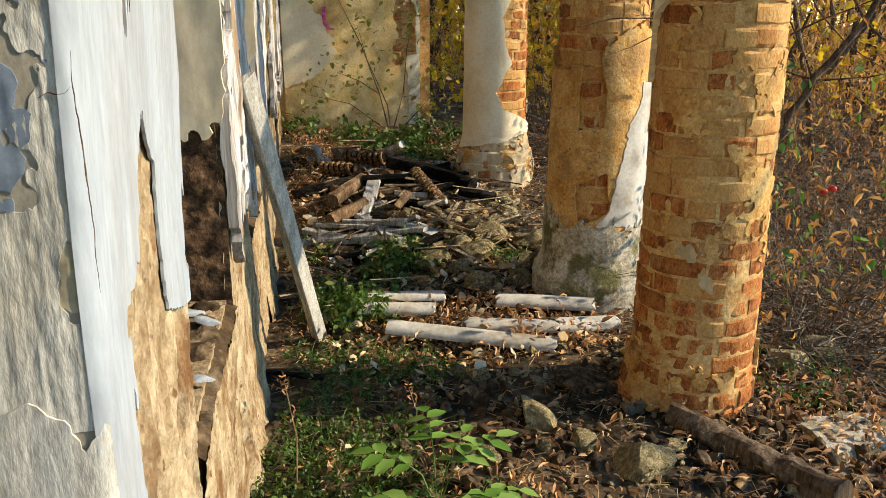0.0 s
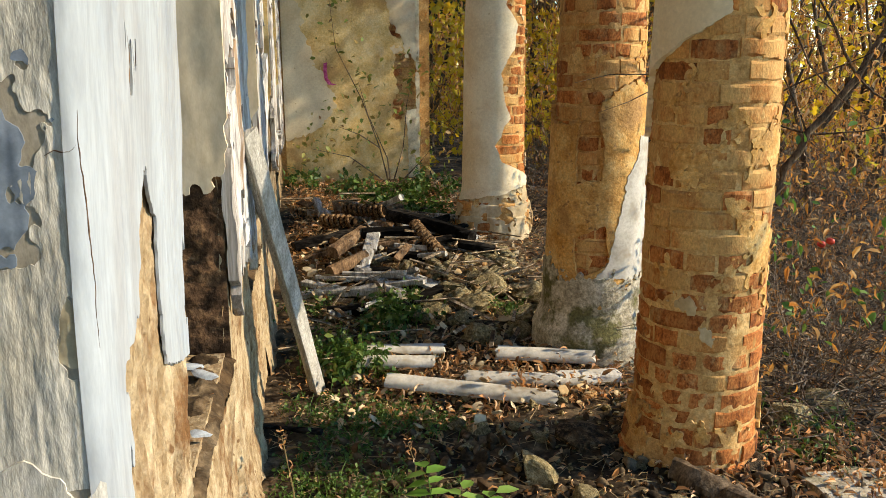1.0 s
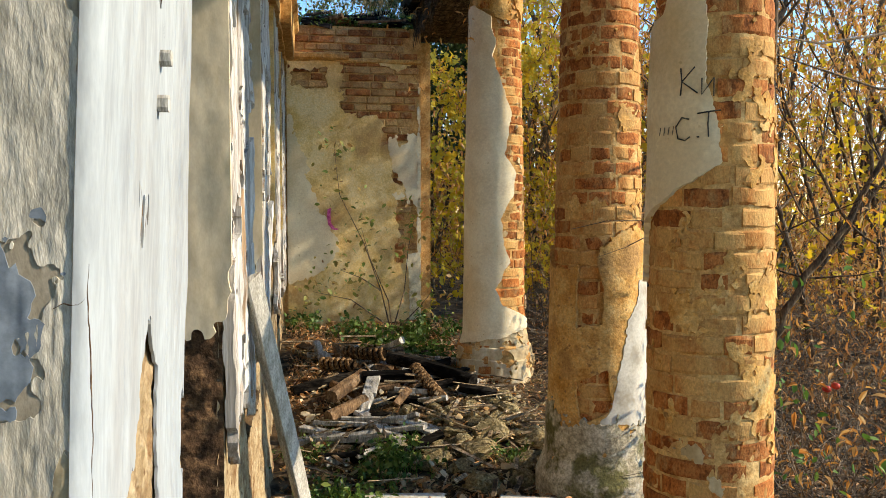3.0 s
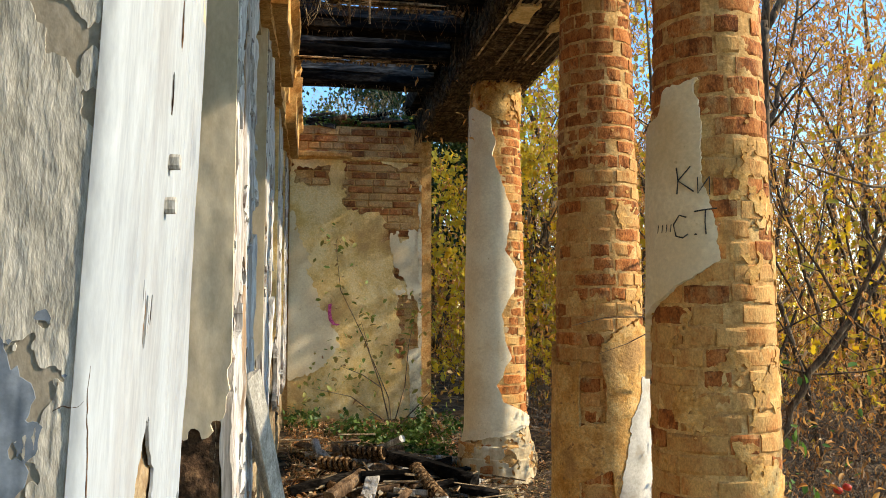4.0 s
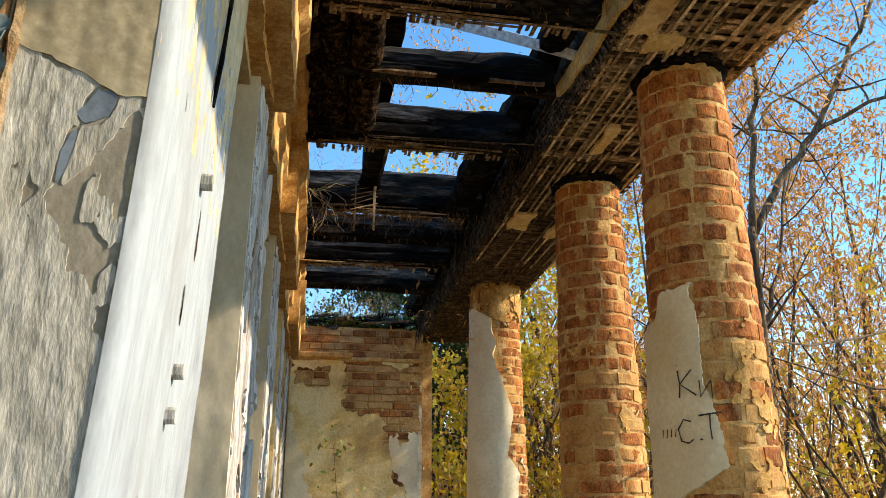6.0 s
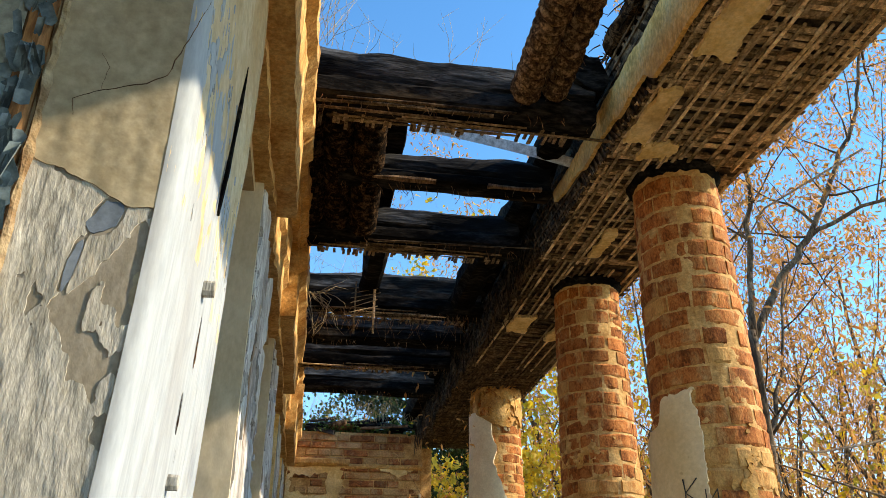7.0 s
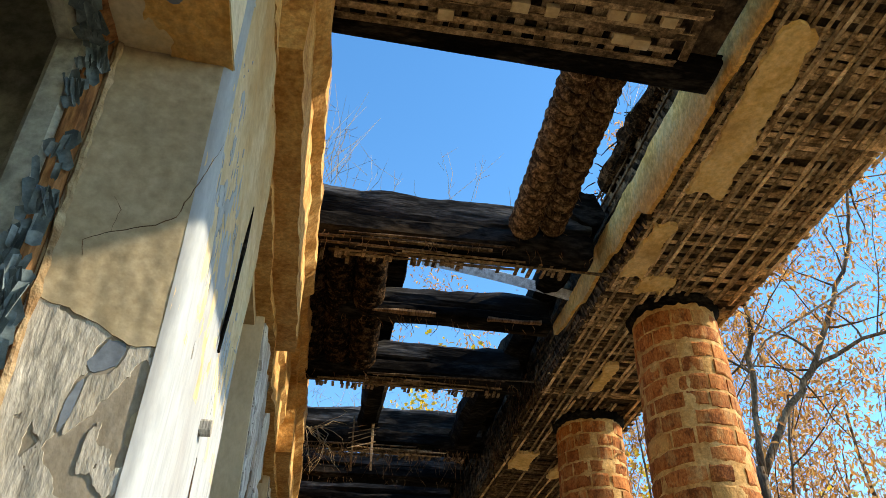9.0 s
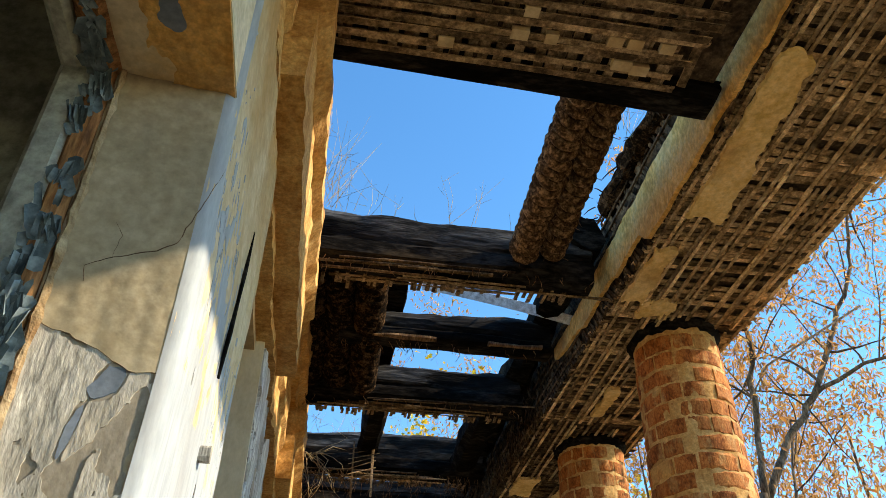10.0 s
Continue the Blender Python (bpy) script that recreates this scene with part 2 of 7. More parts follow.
TWIG = surface("dry_twig", [(0.06, 0.042, 0.028), (0.15, 0.11, 0.075), (0.29, 0.23, 0.165)], 9.0, (2, 2, 0.5), 0.9, 0.6, 40, relief=0.006, jitter=0.3)
BARK = surface("bark", [(0.045, 0.03, 0.018), (0.11, 0.074, 0.043), (0.2, 0.142, 0.088)], 9.0, (2, 2, 0.5), 0.9, 0.9, 40, relief=0.01)
BLUE = surface("peeling_blue_paint", [(0.06, 0.09, 0.105), (0.13, 0.18, 0.2), (0.24, 0.31, 0.335)], 14.0, (1, 1, 1), 0.6, 0.6, 50, relief=0.004, grit=0.15)
BLUEWALL = surface("old_blue_coat", [(0.13, 0.165, 0.21), (0.19, 0.23, 0.285)], 9.0, (1, 1, 1), 0.8, 0.3, 50, relief=0.004, grit=0.12)
RAWWOOD = surface("bare_orange_wood", [(0.1, 0.045, 0.018), (0.25, 0.115, 0.045), (0.36, 0.19, 0.08)], 6.0, (3, 3, 0.5), 0.8, 0.6, 40, relief=0.005)
INSIDE = surface("interior_distemper", [(0.25, 0.27, 0.235), (0.35, 0.37, 0.32)], 1.5, (1, 1, 1), 0.9, 0.3, 20)
# unseen room floor, pale so that it bounces light onto the lintel soffit
BOUNCE_FLOOR = surface("pale_bounce_floor", [(0.3, 0.27, 0.22), (0.4, 0.365, 0.3), (0.47, 0.43, 0.36)], 4.0, (1, 1, 1), 0.95, 0.5, 40)
BLACKPAINT = surface("black_marker", [(0.03, 0.03, 0.03), (0.06, 0.055, 0.05)], 20.0, (1, 1, 1), 0.8, 0)
PINK = surface("pink_spray_paint", [(0.5, 0.06, 0.22), (0.65, 0.14, 0.32)], 20.0, (1, 1, 1), 0.7, 0)
METAL = surface("grey_sheet_metal", [(0.55, 0.58, 0.62), (0.68, 0.71, 0.75)], 6.0, (1, 1, 1), 0.5, 0.2, 30)
L_ORANGE = leafy("dry_orange_leaf", [(0.4, 0.16, 0.04), (0.6, 0.26, 0.055), (0.7, 0.38, 0.1), (0.6, 0.41, 0.2), (0.5, 0.22, 0.05), (0.28, 0.15, 0.065)], 0.45)
# withered leaves in a darker palette, so the understory reads as deep shade
L_DIM = leafy("withered_dim_leaf", [(0.1, 0.05, 0.022), (0.25, 0.115, 0.04), (0.5, 0.24, 0.07), (0.16, 0.09, 0.04), (0.36, 0.2, 0.09), (0.07, 0.045, 0.025)], 0.25)
L_YELLOW = leafy("yellow_leaf", [(0.55, 0.33, 0.02), (0.72, 0.5, 0.03), (0.5, 0.42, 0.06)], 0.5)
L_GREEN = leafy("green_leaf", [(0.05, 0.12, 0.02), (0.09, 0.2, 0.03), (0.16, 0.26, 0.05)], 0.3)
L_LITTER = leafy("fallen_leaf", [(0.07, 0.035, 0.017), (0.27, 0.135, 0.06), (0.5, 0.27, 0.12), (0.7, 0.5, 0.31), (0.66, 0.31, 0.1), (0.34, 0.19, 0.09)], 0.15)
L_DARK = leafy("far_evergreen", [(0.015, 0.03, 0.01), (0.03, 0.06, 0.02), (0.06, 0.09, 0.02)], 0.2)
GRASS = leafy("dry_grass", [(0.3, 0.2, 0.09), (0.42, 0.32, 0.17), (0.2, 0.14, 0.06)], 0.2)


# ---- building helpers ----
def meshed(name, verts, faces, material, smooth=False):
    me = bpy.data.meshes.new(name)
    me.from_pydata([tuple(v) for v in verts], [], faces)
    me.materials.append(material)
    me.shade_smooth()
    if not smooth:
        me.set_sharp_from_angle(angle=radians(32))
    me.update()
    return me


def part(name, data, material, parent=None, label="", m=None, smooth=False, kind=""):
    """Links one mesh (a mesh, or verts and faces) as one object under a thing."""
    me = data if isinstance(data, bpy.types.Mesh) else meshed(name, data[0], data[1], material, smooth)
    ob = new(name, me)
    if parent is not None:
        ob.parent = parent
    if m is not None:
        ob.matrix_basis = m
    return tagged(ob, label, kind=kind)


def thing(name, at, label, category, group="", kind=""):
    ob = new(name)
    ob.empty_display_size = 0.1
    ob.matrix_basis = Matrix.Translation(at)
    return tagged(ob, label, category, group, kind)


def nz(x, y=0.0, z=0.0, seed=0.0):
    return noise.noise(Vector((x + seed * 7.31, y - seed * 3.17, z + seed * 1.93)))


def fr(x, y=0.0, z=0.0, seed=0.0, octaves=4):
    return noise.fractal(Vector((x + seed * 7.31, y - seed * 3.17, z + seed * 1.93)), 0.9, 2.1, octaves)


def loft(rings, close=True, cap=True):
    """Skin over rings of equal count."""
    k = len(rings[0])
    verts = [v for r in rings for v in r]
    faces = []
    for i in range(len(rings) - 1):
        for j in range(k if close else k - 1):
            a, b = i * k + j, i * k + (j + 1) % k
            faces.append((a, b, b + k, a + k))
    if cap and close:
        faces.append(tuple(range(k - 1, -1, -1)))
        faces.append(tuple(range((len(rings) - 1) * k, len(rings) * k)))
    return verts, faces


def joined(pieces):
    verts, faces = [], []
    for v, f in pieces:
        o = len(verts)
        verts.extend(v)
        faces.extend(tuple(i + o for i in q) for q in f)
    return verts, faces


def moved(data, m):
    return [m @ Vector(v) for v in data[0]], data[1]


def timber(length, w, h, seed=0, amp=0.012, seg=0.05, cracked=1.0, taper=0.0, bow=0.0, round_=0.25):
    """A squared log along x from 0 to length, its top at +h/2, with worn edges, cracks and ragged ends."""
    n = max(3, int(length / seg))
    prof = []
    c = round_ * min(w, h)
    hw, hh = w / 2, h / 2
    for y, z in ((hw, -hh + c), (hw, 0), (hw, hh - c), (hw - c, hh), (0, hh), (-hw + c, hh), (-hw, hh - c), (-hw, 0), (-hw, -hh + c), (-hw + c, -hh), (0, -hh), (hw - c, -hh)):
        prof.append((y, z))
    rings = []
    for i in range(n + 1):
        s = i / n
        x = length * s
        ring = []
        for j, (y, z) in enumerate(prof):
            d = 1 + amp / max(w, h) * 2 * fr(x * 3, y * 14, z * 14, seed) + 0.10 * cracked * min(0, nz(x * 1.3, y * 40, z * 40, seed + 3) + 0.15)
            d *= 1 - taper * s
            e = 0
            if i == 0 or i == n:
                e = 0.05 * min(1, length * 0.3) * nz(y * 30, z * 30, s, seed + 9)
            ring.append(Vector((x + e, y * d, z * d + bow * math.sin(math.pi * s) + 0.4 * amp * nz(x * 2, 0, 0, seed + 5))))
        rings.append(ring)
    return loft(rings)


def plank(length, w, h, seed=0, amp=0.003, seg=0.15):
    return timber(length, w, h, seed, amp, seg, 0.2, 0, 0, 0.12)


def tube(points, radii, sides=6, seed=0, rough=0.0, cap=True):
    rings = []
    pts = [Vector(p) for p in points]
    up = Vector((0.3, 0.1, 1)).normalized()
    for i, p in enumerate(pts):
        d = (pts[min(i + 1, len(pts) - 1)] - pts[max(i - 1, 0)]).normalized()
        a = d.cross(up)
        a = d.cross(Vector((1, 0, 0))) if a.length < 0.05 else a
        a.normalize()
        b = d.cross(a)
        ring = []
        for j in range(sides):
            t = 2 * math.pi * j / sides
            r = radii[i] * (1 + rough * nz(p.x * 6 + math.cos(t), p.y * 6 + math.sin(t), p.z * 6, seed))
            ring.append(p + (a * math.cos(t) + b * math.sin(t)) * r)
        rings.append(ring)
    return loft(rings, cap=cap)


def box_data(x0, x1, y0, y1, z0, z1):
    v = [(x, y, z) for z in (z0, z1) for y in (y0, y1) for x in (x0, x1)]
    return v, [(0, 2, 3, 1), (4, 5, 7, 6), (0, 1, 5, 4), (2, 6, 7, 3), (0, 4, 6, 2), (1, 3, 7, 5)]


def sheet(value, place, u0, u1, v0, v1, step_u, step_v, thick):
    """A crust with ragged outline: marching squares over value(u, v) > 0, lifted to place(u, v, depth), with a rim down to depth 0."""
    nu, nv = max(1, round((u1 - u0) / step_u)), max(1, round((v1 - v0) / step_v))
    us = [u0 + (u1 - u0) * i / nu for i in range(nu + 1)]
    vs = [v0 + (v1 - v0) * j / nv for j in range(nv + 1)]
    val = [[value(u, v) for v in vs] for u in us]
    for i in range(nu + 1):
        for j in range(nv + 1):
            if i in (0, nu) or j in (0, nv):
                val[i][j] = min(val[i][j], -0.002)
    verts, faces, seen = [], [], {}

    def vert(key, u, v, d):
        k = (key, d > 0)
        if k not in seen:
            seen[k] = len(verts)
            verts.append(place(u, v, d))
        return seen[k]

    for i in range(nu):
        for j in range(nv):
            c = ((i, j), (i + 1, j), (i + 1, j + 1), (i, j + 1))
            f = [val[a][b] for a, b in c]
            if max(f) <= 0:
                continue
            poly = []
            for k in range(4):
                (a, b), (p, q) = c[k], c[(k + 1) % 4]
                fa, fb = f[k], f[(k + 1) % 4]
                if fa > 0:
                    poly.append(((a, b), us[a], vs[b], 0))
                if (fa > 0) != (fb > 0):
                    s = fa / (fa - fb)
                    poly.append((tuple(sorted(((a, b), (p, q)))), us[a] + (us[p] - us[a]) * s, vs[b] + (vs[q] - vs[b]) * s, 1))
            if len(poly) < 3:
                continue
            faces.append([vert(p[0], p[1], p[2], thick) for p in poly])
            for k in range(len(poly)):
                p, q = poly[k], poly[(k + 1) % len(poly)]
                if p[3] and q[3]:
                    faces.append([vert(p[0], p[1], p[2], thick), vert(p[0], p[1], p[2], -0.004), vert(q[0], q[1], q[2], -0.004), vert(q[0], q[1], q[2], thick)])
    return verts, faces


def ground_z(x, y):
    """Height of the ground."""
    def ss(a, b, t):
        t = min(1, max(0, (t - a) / (b - a)))
        return t * t * (3 - 2 * t)
    z = 0.40 * ss(4.0, 8.2, y) - 0.35 * ss(2.0, 5.0, x) - 0.8 * ss(6, 20, x)
    z += 0.13 * math.exp(-((x - 0.9) ** 2 / 0.5 + (y - 5.2) ** 2 / 0.9))
    z += 0.06 * math.exp(-((x - 1.3) ** 2 / 0.2 + (y - 2.7) ** 2 / 0.3))
    z += 0.05 * fr(x * 0.9, y * 0.9, 0, 1) + 0.018 * fr(x * 6, y * 6, 0, 2)
    return z


# ---- ground ----
def build_ground():
    xs = [-60, -30, -15, -8, -4, -2] + [-1.2 + 0.05 * i for i in range(85)] + [3.3, 3.7, 4.2, 5, 6, 7.5, 9, 12, 16, 22, 30, 45, 70, 120]
    ys = [-60, -30, -12, -6, -3, -1.5, -0.8, -0.3] + [0.05 * i for i in range(176)] + [9.1, 9.5, 10, 11, 12.5, 15, 18, 23, 30, 45, 70, 120]
    verts = [(x, y, ground_z(x, y)) for y in ys for x in xs]
    k = len(xs)
    faces = [(j * k + i, j * k + i + 1, (j + 1) * k + i + 1, (j + 1) * k + i) for j in range(len(ys) - 1) for i in range(k - 1)]
    ob = part("ground", (verts, faces), SOIL, None, "bare brown soil strewn with leaves and rubble", smooth=True)
    return tagged(ob, category="ground", kind="structure")


ground = build_ground()

# ---- columns ----
COLS = [(1.56, 2.88), (1.57, 4.135), (1.565, 6.49)]


def col_radius(z):
    return 0.252 - 0.012 * max(0, z - 0.2) - 0.0105 * max(0, z - 1.5) ** 1.15


def seg_brick(angle, h=0.06):
    """A curved brick of radius about 1 (scaled in plan), centred on angle 0."""
    n = 4
    verts, faces = [], []
    for i in range(n + 1):
        t = angle * (i / n - 0.5)
        e = 0.012 if i in (0, n) else 0.0
        for r, z in ((0.86, -h / 2), (0.988 - e, -h / 2), (1.0 - e, -h / 2 + 0.008), (1.0 - e, h / 2 - 0.008), (0.988 - e, h / 2), (0.86, h / 2)):
            verts.append((r * math.cos(t), r * math.sin(t), z))
    for i in range(n):
        for j in range(5):
            a = i * 6 + j
            faces.append((a, a + 6, a + 7, a + 1))
    faces.append((0, 1, 2, 3, 4, 5))
    faces.append(tuple(n * 6 + j for j in (5, 4, 3, 2, 1, 0)))
    return verts, faces


BRICK_ANGLES = [radians(a) for a in (58, 28, 42)]
BRICK_MESH = {}
for bi, ang in enumerate(BRICK_ANGLES):
    for bm_, tag_ in ((BRICK_C, "clean"), (BRICK_OLD_C, "smeared")):
        for var in range(3):
            sv, sf = seg_brick(ang - 0.036 - 0.016 * var, 0.066)
            rj = random.Random(bi * 10 + var)
            sv = [(x * k_, y * k_, z + rj.uniform(-0.004, 0.004)) for x, y, z in sv for k_ in (rj.uniform(0.982, 1.008),)]
            BRICK_MESH[bi, tag_, var] = meshed("brick", sv, sf, bm_)


def column(i, label, plasters, smear, bare_above, base):
    cx, cy = COLS[i]
    gz = ground_z(cx, cy) - 0.06
    col = thing("column", (cx, cy, gz), label, "column", "columns of the gallery")
    v = Vector((-cx, -cy, 0)).normalized()
    r = Vector((-v.y, v.x, 0))
    lean = Vector((0, 0, 0))
    rng = random.Random(40 + i)
    top = 3.47 - gz

    def place(phi, z, d):
        rr = col_radius(z) + d + 0.004 * nz(phi * 3, z * 4, 0, i) + (base(phi, z) if base else 0)
        return (v * math.cos(phi) + r * math.sin(phi)) * rr + Vector((0, 0, z))

    rings = []
    for k in range(int(top / 0.02) + 1):
        z = min(top, k * 0.02)
        rings.append([place(2 * math.pi * j / 80, z, -0.0058 + 0.0035 * nz(j * 0.54, z * 25, 0, i + 5)) for j in range(80)])
    part("mortar_core", loft(rings), MORTAR, col, "crumbling lime mortar joints", smooth=True)
    # bricks, course by course
    course = 0.078
    a0 = math.atan2(v.y, v.x)
    z, row = 0.045, 0
    while z < top - 0.03:
        t = rng.uniform(0, 1.0)
        end = t + 2 * math.pi
        while t < end - 0.3:
            bi = rng.choice((0, 0, 0, 2, 1) if row % 3 else (1, 2, 0))
            if end - t < BRICK_ANGLES[bi] + 0.25:
                bi = 1
            mid = t + BRICK_ANGLES[bi] / 2
            t += BRICK_ANGLES[bi]
            phi = (mid + math.pi) % (2 * math.pi) - math.pi
            if abs(phi) > 1.75:
                continue
            tagk = "clean" if z > bare_above and rng.random() < 0.93 or rng.random() < smear(phi, z) else "smeared"
            rr = (col_radius(z) + (base(phi, z) if base else 0)) * rng.uniform(0.99, 1.01) + (0 if tagk == "clean" else 0.002)
            m = Matrix.Translation((0, 0, z + rng.uniform(-0.004, 0.004))) @ Matrix.Rotation(a0 + mid, 4, "Z") @ Matrix.Rotation(rng.uniform(-0.02, 0.02), 4, "X") @ Matrix.Diagonal((rr, rr, rng.uniform(0.94, 1.04), 1))
            part("brick", BRICK_MESH[bi, tagk, rng.randrange(3)], None, col, m=m)
        z += course
        row += 1
    # added dark ring in place of the shaded gap between column and beam
    if i < 2:
        crown = [[place(2 * math.pi * j / 60, top - 0.045 + 0.02 * k, w_ + 0.014 * nz(j * 1.3, k, 0, i + 9)) + Vector((0, 0, 0.012 * nz(j * 0.8, k, 0, i + 3))) for j in range(60)] for k, w_ in enumerate((-0.01, 0.012, 0.02, 0.008))]
        part("sooty_joint", loft(crown), CHAR, col, "black ring added for the shaded gap under the beam")
    for name, mat, lab, val, thick, z0, z1 in plasters:
        part(name, sheet(val, place, -1.75, 1.75, z0, z1, 0.035, 0.009, thick), mat, col, lab, smooth=False)
    return col


def spot(s, z, cs, cz, rs, rz, slant=0.0):
    """Signed distance in units of one, negative inside a blunt four-sided spot."""
    a, c = abs(s - cs + slant * (z - cz)) / rs, abs(z - cz) / rz
    return max(a, c, 0.62 * (a + c)) - 1


def ragged(a, b, s, seed, amp):
    return amp * fr(a * s, b * s, 0, seed, 5) + 0.5 * amp * fr(a * s * 5, b * s * 5, 0, seed + 2, 3)


def c1_white(p, z):
    right = np.interp(z, [1.58, 1.66, 1.74, 1.8, 1.9, 2.0, 2.2, 2.5], [-1.4, -0.8, -0.3, 0.12, 0.14, 0.0, -0.13, -0.16])
    topz = np.interp(p, [-1.9, -0.85, -0.75, 0.0], [2.3, 2.38, 2.46, 2.5])
    return min(right - p, (topz - z) * 5, (z - 1.3) * 3) + ragged(p * 0.25, z, 9, 3, 0.09)


def c1_crust(p, z):
    e = min((z - 0.72) * 3, (2.3 - z) * 2.5)
    return min(e, 0.12) + ragged(p * 0.25, z, 6, 8, 0.6) - 0.32


def c1_pale(p, z):
    return max(-spot(p, z, -0.28, 0.735, 0.26, 0.03), -spot(p, z, 0.12, 0.62, 0.12, 0.03)) * 0.8 + ragged(p * 0.3, z, 9, 27, 0.8) - 0.12


def c1_low(p, z):
    return min((z - 0.02) * 4, (0.62 - z) * 2) + ragged(p * 0.3, z, 5, 21, 0.5) - 0.8 + 0.8 * max(0, 0.12 - z) / 0.12


def c2_coat(p, z):
    up = min(1, (1.42 + 0.12 * math.sin(p * 2) - z) * 3)
    strip = max(abs(p + 0.12 + 0.22 * (z - 1.0)) - 0.24 - 0.1 * nz(z * 8, 0, 0, 4), (1.02 - z) * 3)
    hole = max(abs(p + 0.06 + 0.5 * (z - 0.66)) / 0.34, abs(z - 0.65 - 0.12 * p) / 0.115) - 1
    return min(up, strip * 2.2, hole, 0.8) + ragged(p * 0.25, z, 7, 5, 0.14)


def c2_thin(p, z):
    return min((2.6 - z) * 1.5, (z - 1.3) * 3, 0.05) + ragged(p * 0.25, z, 6, 31, 0.6) - 0.34


def c2_white(p, z):
    left = float(np.interp(z, [0.48, 0.6, 0.8, 1.0, 1.2], [0.1, 0.28, 0.48, 0.62, 1.0]))
    return min((p - left + 0.15 * nz(z * 7)) * 2, (1.25 - z) * 3, (z - 0.5) * 3) + ragged(p * 0.25, z, 6, 12, 0.16)


def c2_foot(p, z):
    return min((0.52 - z) * 4, 0.42) + ragged(p * 0.25, z, 7, 14, 0.5)


def c3_coat(p, z):
    """Smooth coat, broken away along a ragged line down the sunny side."""
    edge = float(np.interp(z, [0.52, 0.65, 0.78, 1.0, 1.34, 1.53, 1.72, 1.87, 2.2, 2.37, 2.65, 2.8, 2.98, 3.08], [1.2, 0.22, 0.0, 0.42, 0.12, 0.55, 0.68, 0.25, 0.52, 0.26, -0.1, -0.05, -0.22, -0.9])) + 0.07 * nz(z * 13, 0, 0, 3)
    return min((edge - p) * 2, (3.1 - z) * 4, (z - 0.38 - 0.06 * p) * 4) + ragged(p * 0.25, z, 8, 6, 0.06)


def c3_foot(p, z):
    return min((0.44 - z) * 4, 0.3) + ragged(p * 0.3, z, 6, 26, 0.8) - 0.05


def c3_rim(p, z):
    return min((p + 0.1) * 2, 0.2) + ragged(p * 0.3, z, 5, 16, 0.8) - 0.72


def c3_cap(p, z):
    return min((z - 3.02) * 4, 0.2) + ragged(p * 0.3, z, 7, 19, 0.7) - 0.05


def base1(p, z):
    f = max(0, 0.34 - z) / 0.34
    return 0.07 * f * f * (0.2 + 0.9 * max(0, -math.sin(p))) + 0.012 * f * nz(p * 4, z * 12, 0, 3)


def base2(p, z):
    f = min(1, max(0, (0.3 - z) / 0.12))
    return 0.05 * f + 0.012 * max(0, 0.5 - z) * nz(p * 4, z * 14, 0, 2)


def base3(p, z):
    f = min(1, max(0, (0.42 - z) / 0.14))
    g = min(1, max(0, (z - 2.98) / 0.12))
    step = 0.5 if z > 0.3 else (0.8 if z > 0.2 else 1.0)
    return (0.03 + 0.055 * abs(math.sin(2 * p + 0.5))) * f * step + 0.014 * f * nz(p * 5, z * 9, 0, 8) + 0.012 * nz(p * 3, z * 9, 0, 6) * g


column(0, "round brick column with a flaking cream plaster patch and graffiti", [
    ("plaster", CREAMCOAT, "smooth cream plaster remnant", c1_white, 0.022, 1.35, 2.62),
    ("render_crust", OCHRE, "thin ochre render crust", c1_crust, 0.0025, 0.6, 2.4),
    ("pale_patch", BEIGE, "pale plaster scraps", c1_pale, 0.004, 0.5, 1.1),
    ("foot_render", OCHRE, "eroded render at the foot", c1_low, 0.012, 0.0, 0.7)],
    lambda p, z: 0.9 if z < 0.75 else 0.3, 2.3, base1)
column(1, "round brick column, bare above and plastered below", [
    ("plaster", OCHRE, "ochre plaster coat with a hole", c2_coat, 0.02, 0.2, 1.75),
    ("render_crust", OCHRE, "thin ochre render crust", c2_thin, 0.002, 1.25, 2.7),
    ("white_plaster", SLATE, "greyish-white plaster", c2_white, 0.024, 0.0, 1.35),
    ("foot_plaster", FOOT, "mossy whitish plaster foot", c2_foot, 0.03, -0.12, 0.7)],
    lambda p, z: 0.75 if z < 1.5 else 0.45, 2.4, base2)
column(2, "round column in smooth pinkish-cream plaster with a ragged brick edge", [
    ("plaster", CREAMCOAT, "smooth cream plaster coat", c3_coat, 0.03, 0.3, 3.15),
    ("rim_plaster", BEIGE, "pale plaster scraps", c3_rim, 0.012, 0.3, 3.2),
    ("foot_plaster", BEIGE, "pale crumbling mortar on the stepped foot", c3_foot, 0.012, 0.0, 0.5),
    ("capital_plaster", OCHRE, "crumbled capital plaster", c3_cap, 0.018, 2.95, 3.46)],
    lambda p, z: 0.7, 9.0, base3)

# ---- far end wall ----
WALL_Y = 8.4
wall_north = tagged(part("wall_north", box_data(-0.7, 1.20, WALL_Y, WALL_Y + 0.45, -0.3, 3.52), MORTAR, None, "end wall of red brick under flaking ochre plaster"), category="wall", kind="structure")
part("pier", box_data(1.20, 1.32, WALL_Y + 0.1, WALL_Y + 0.45, -0.3, 3.4), MORTAR, wall_north, "stepped corner of the wall")


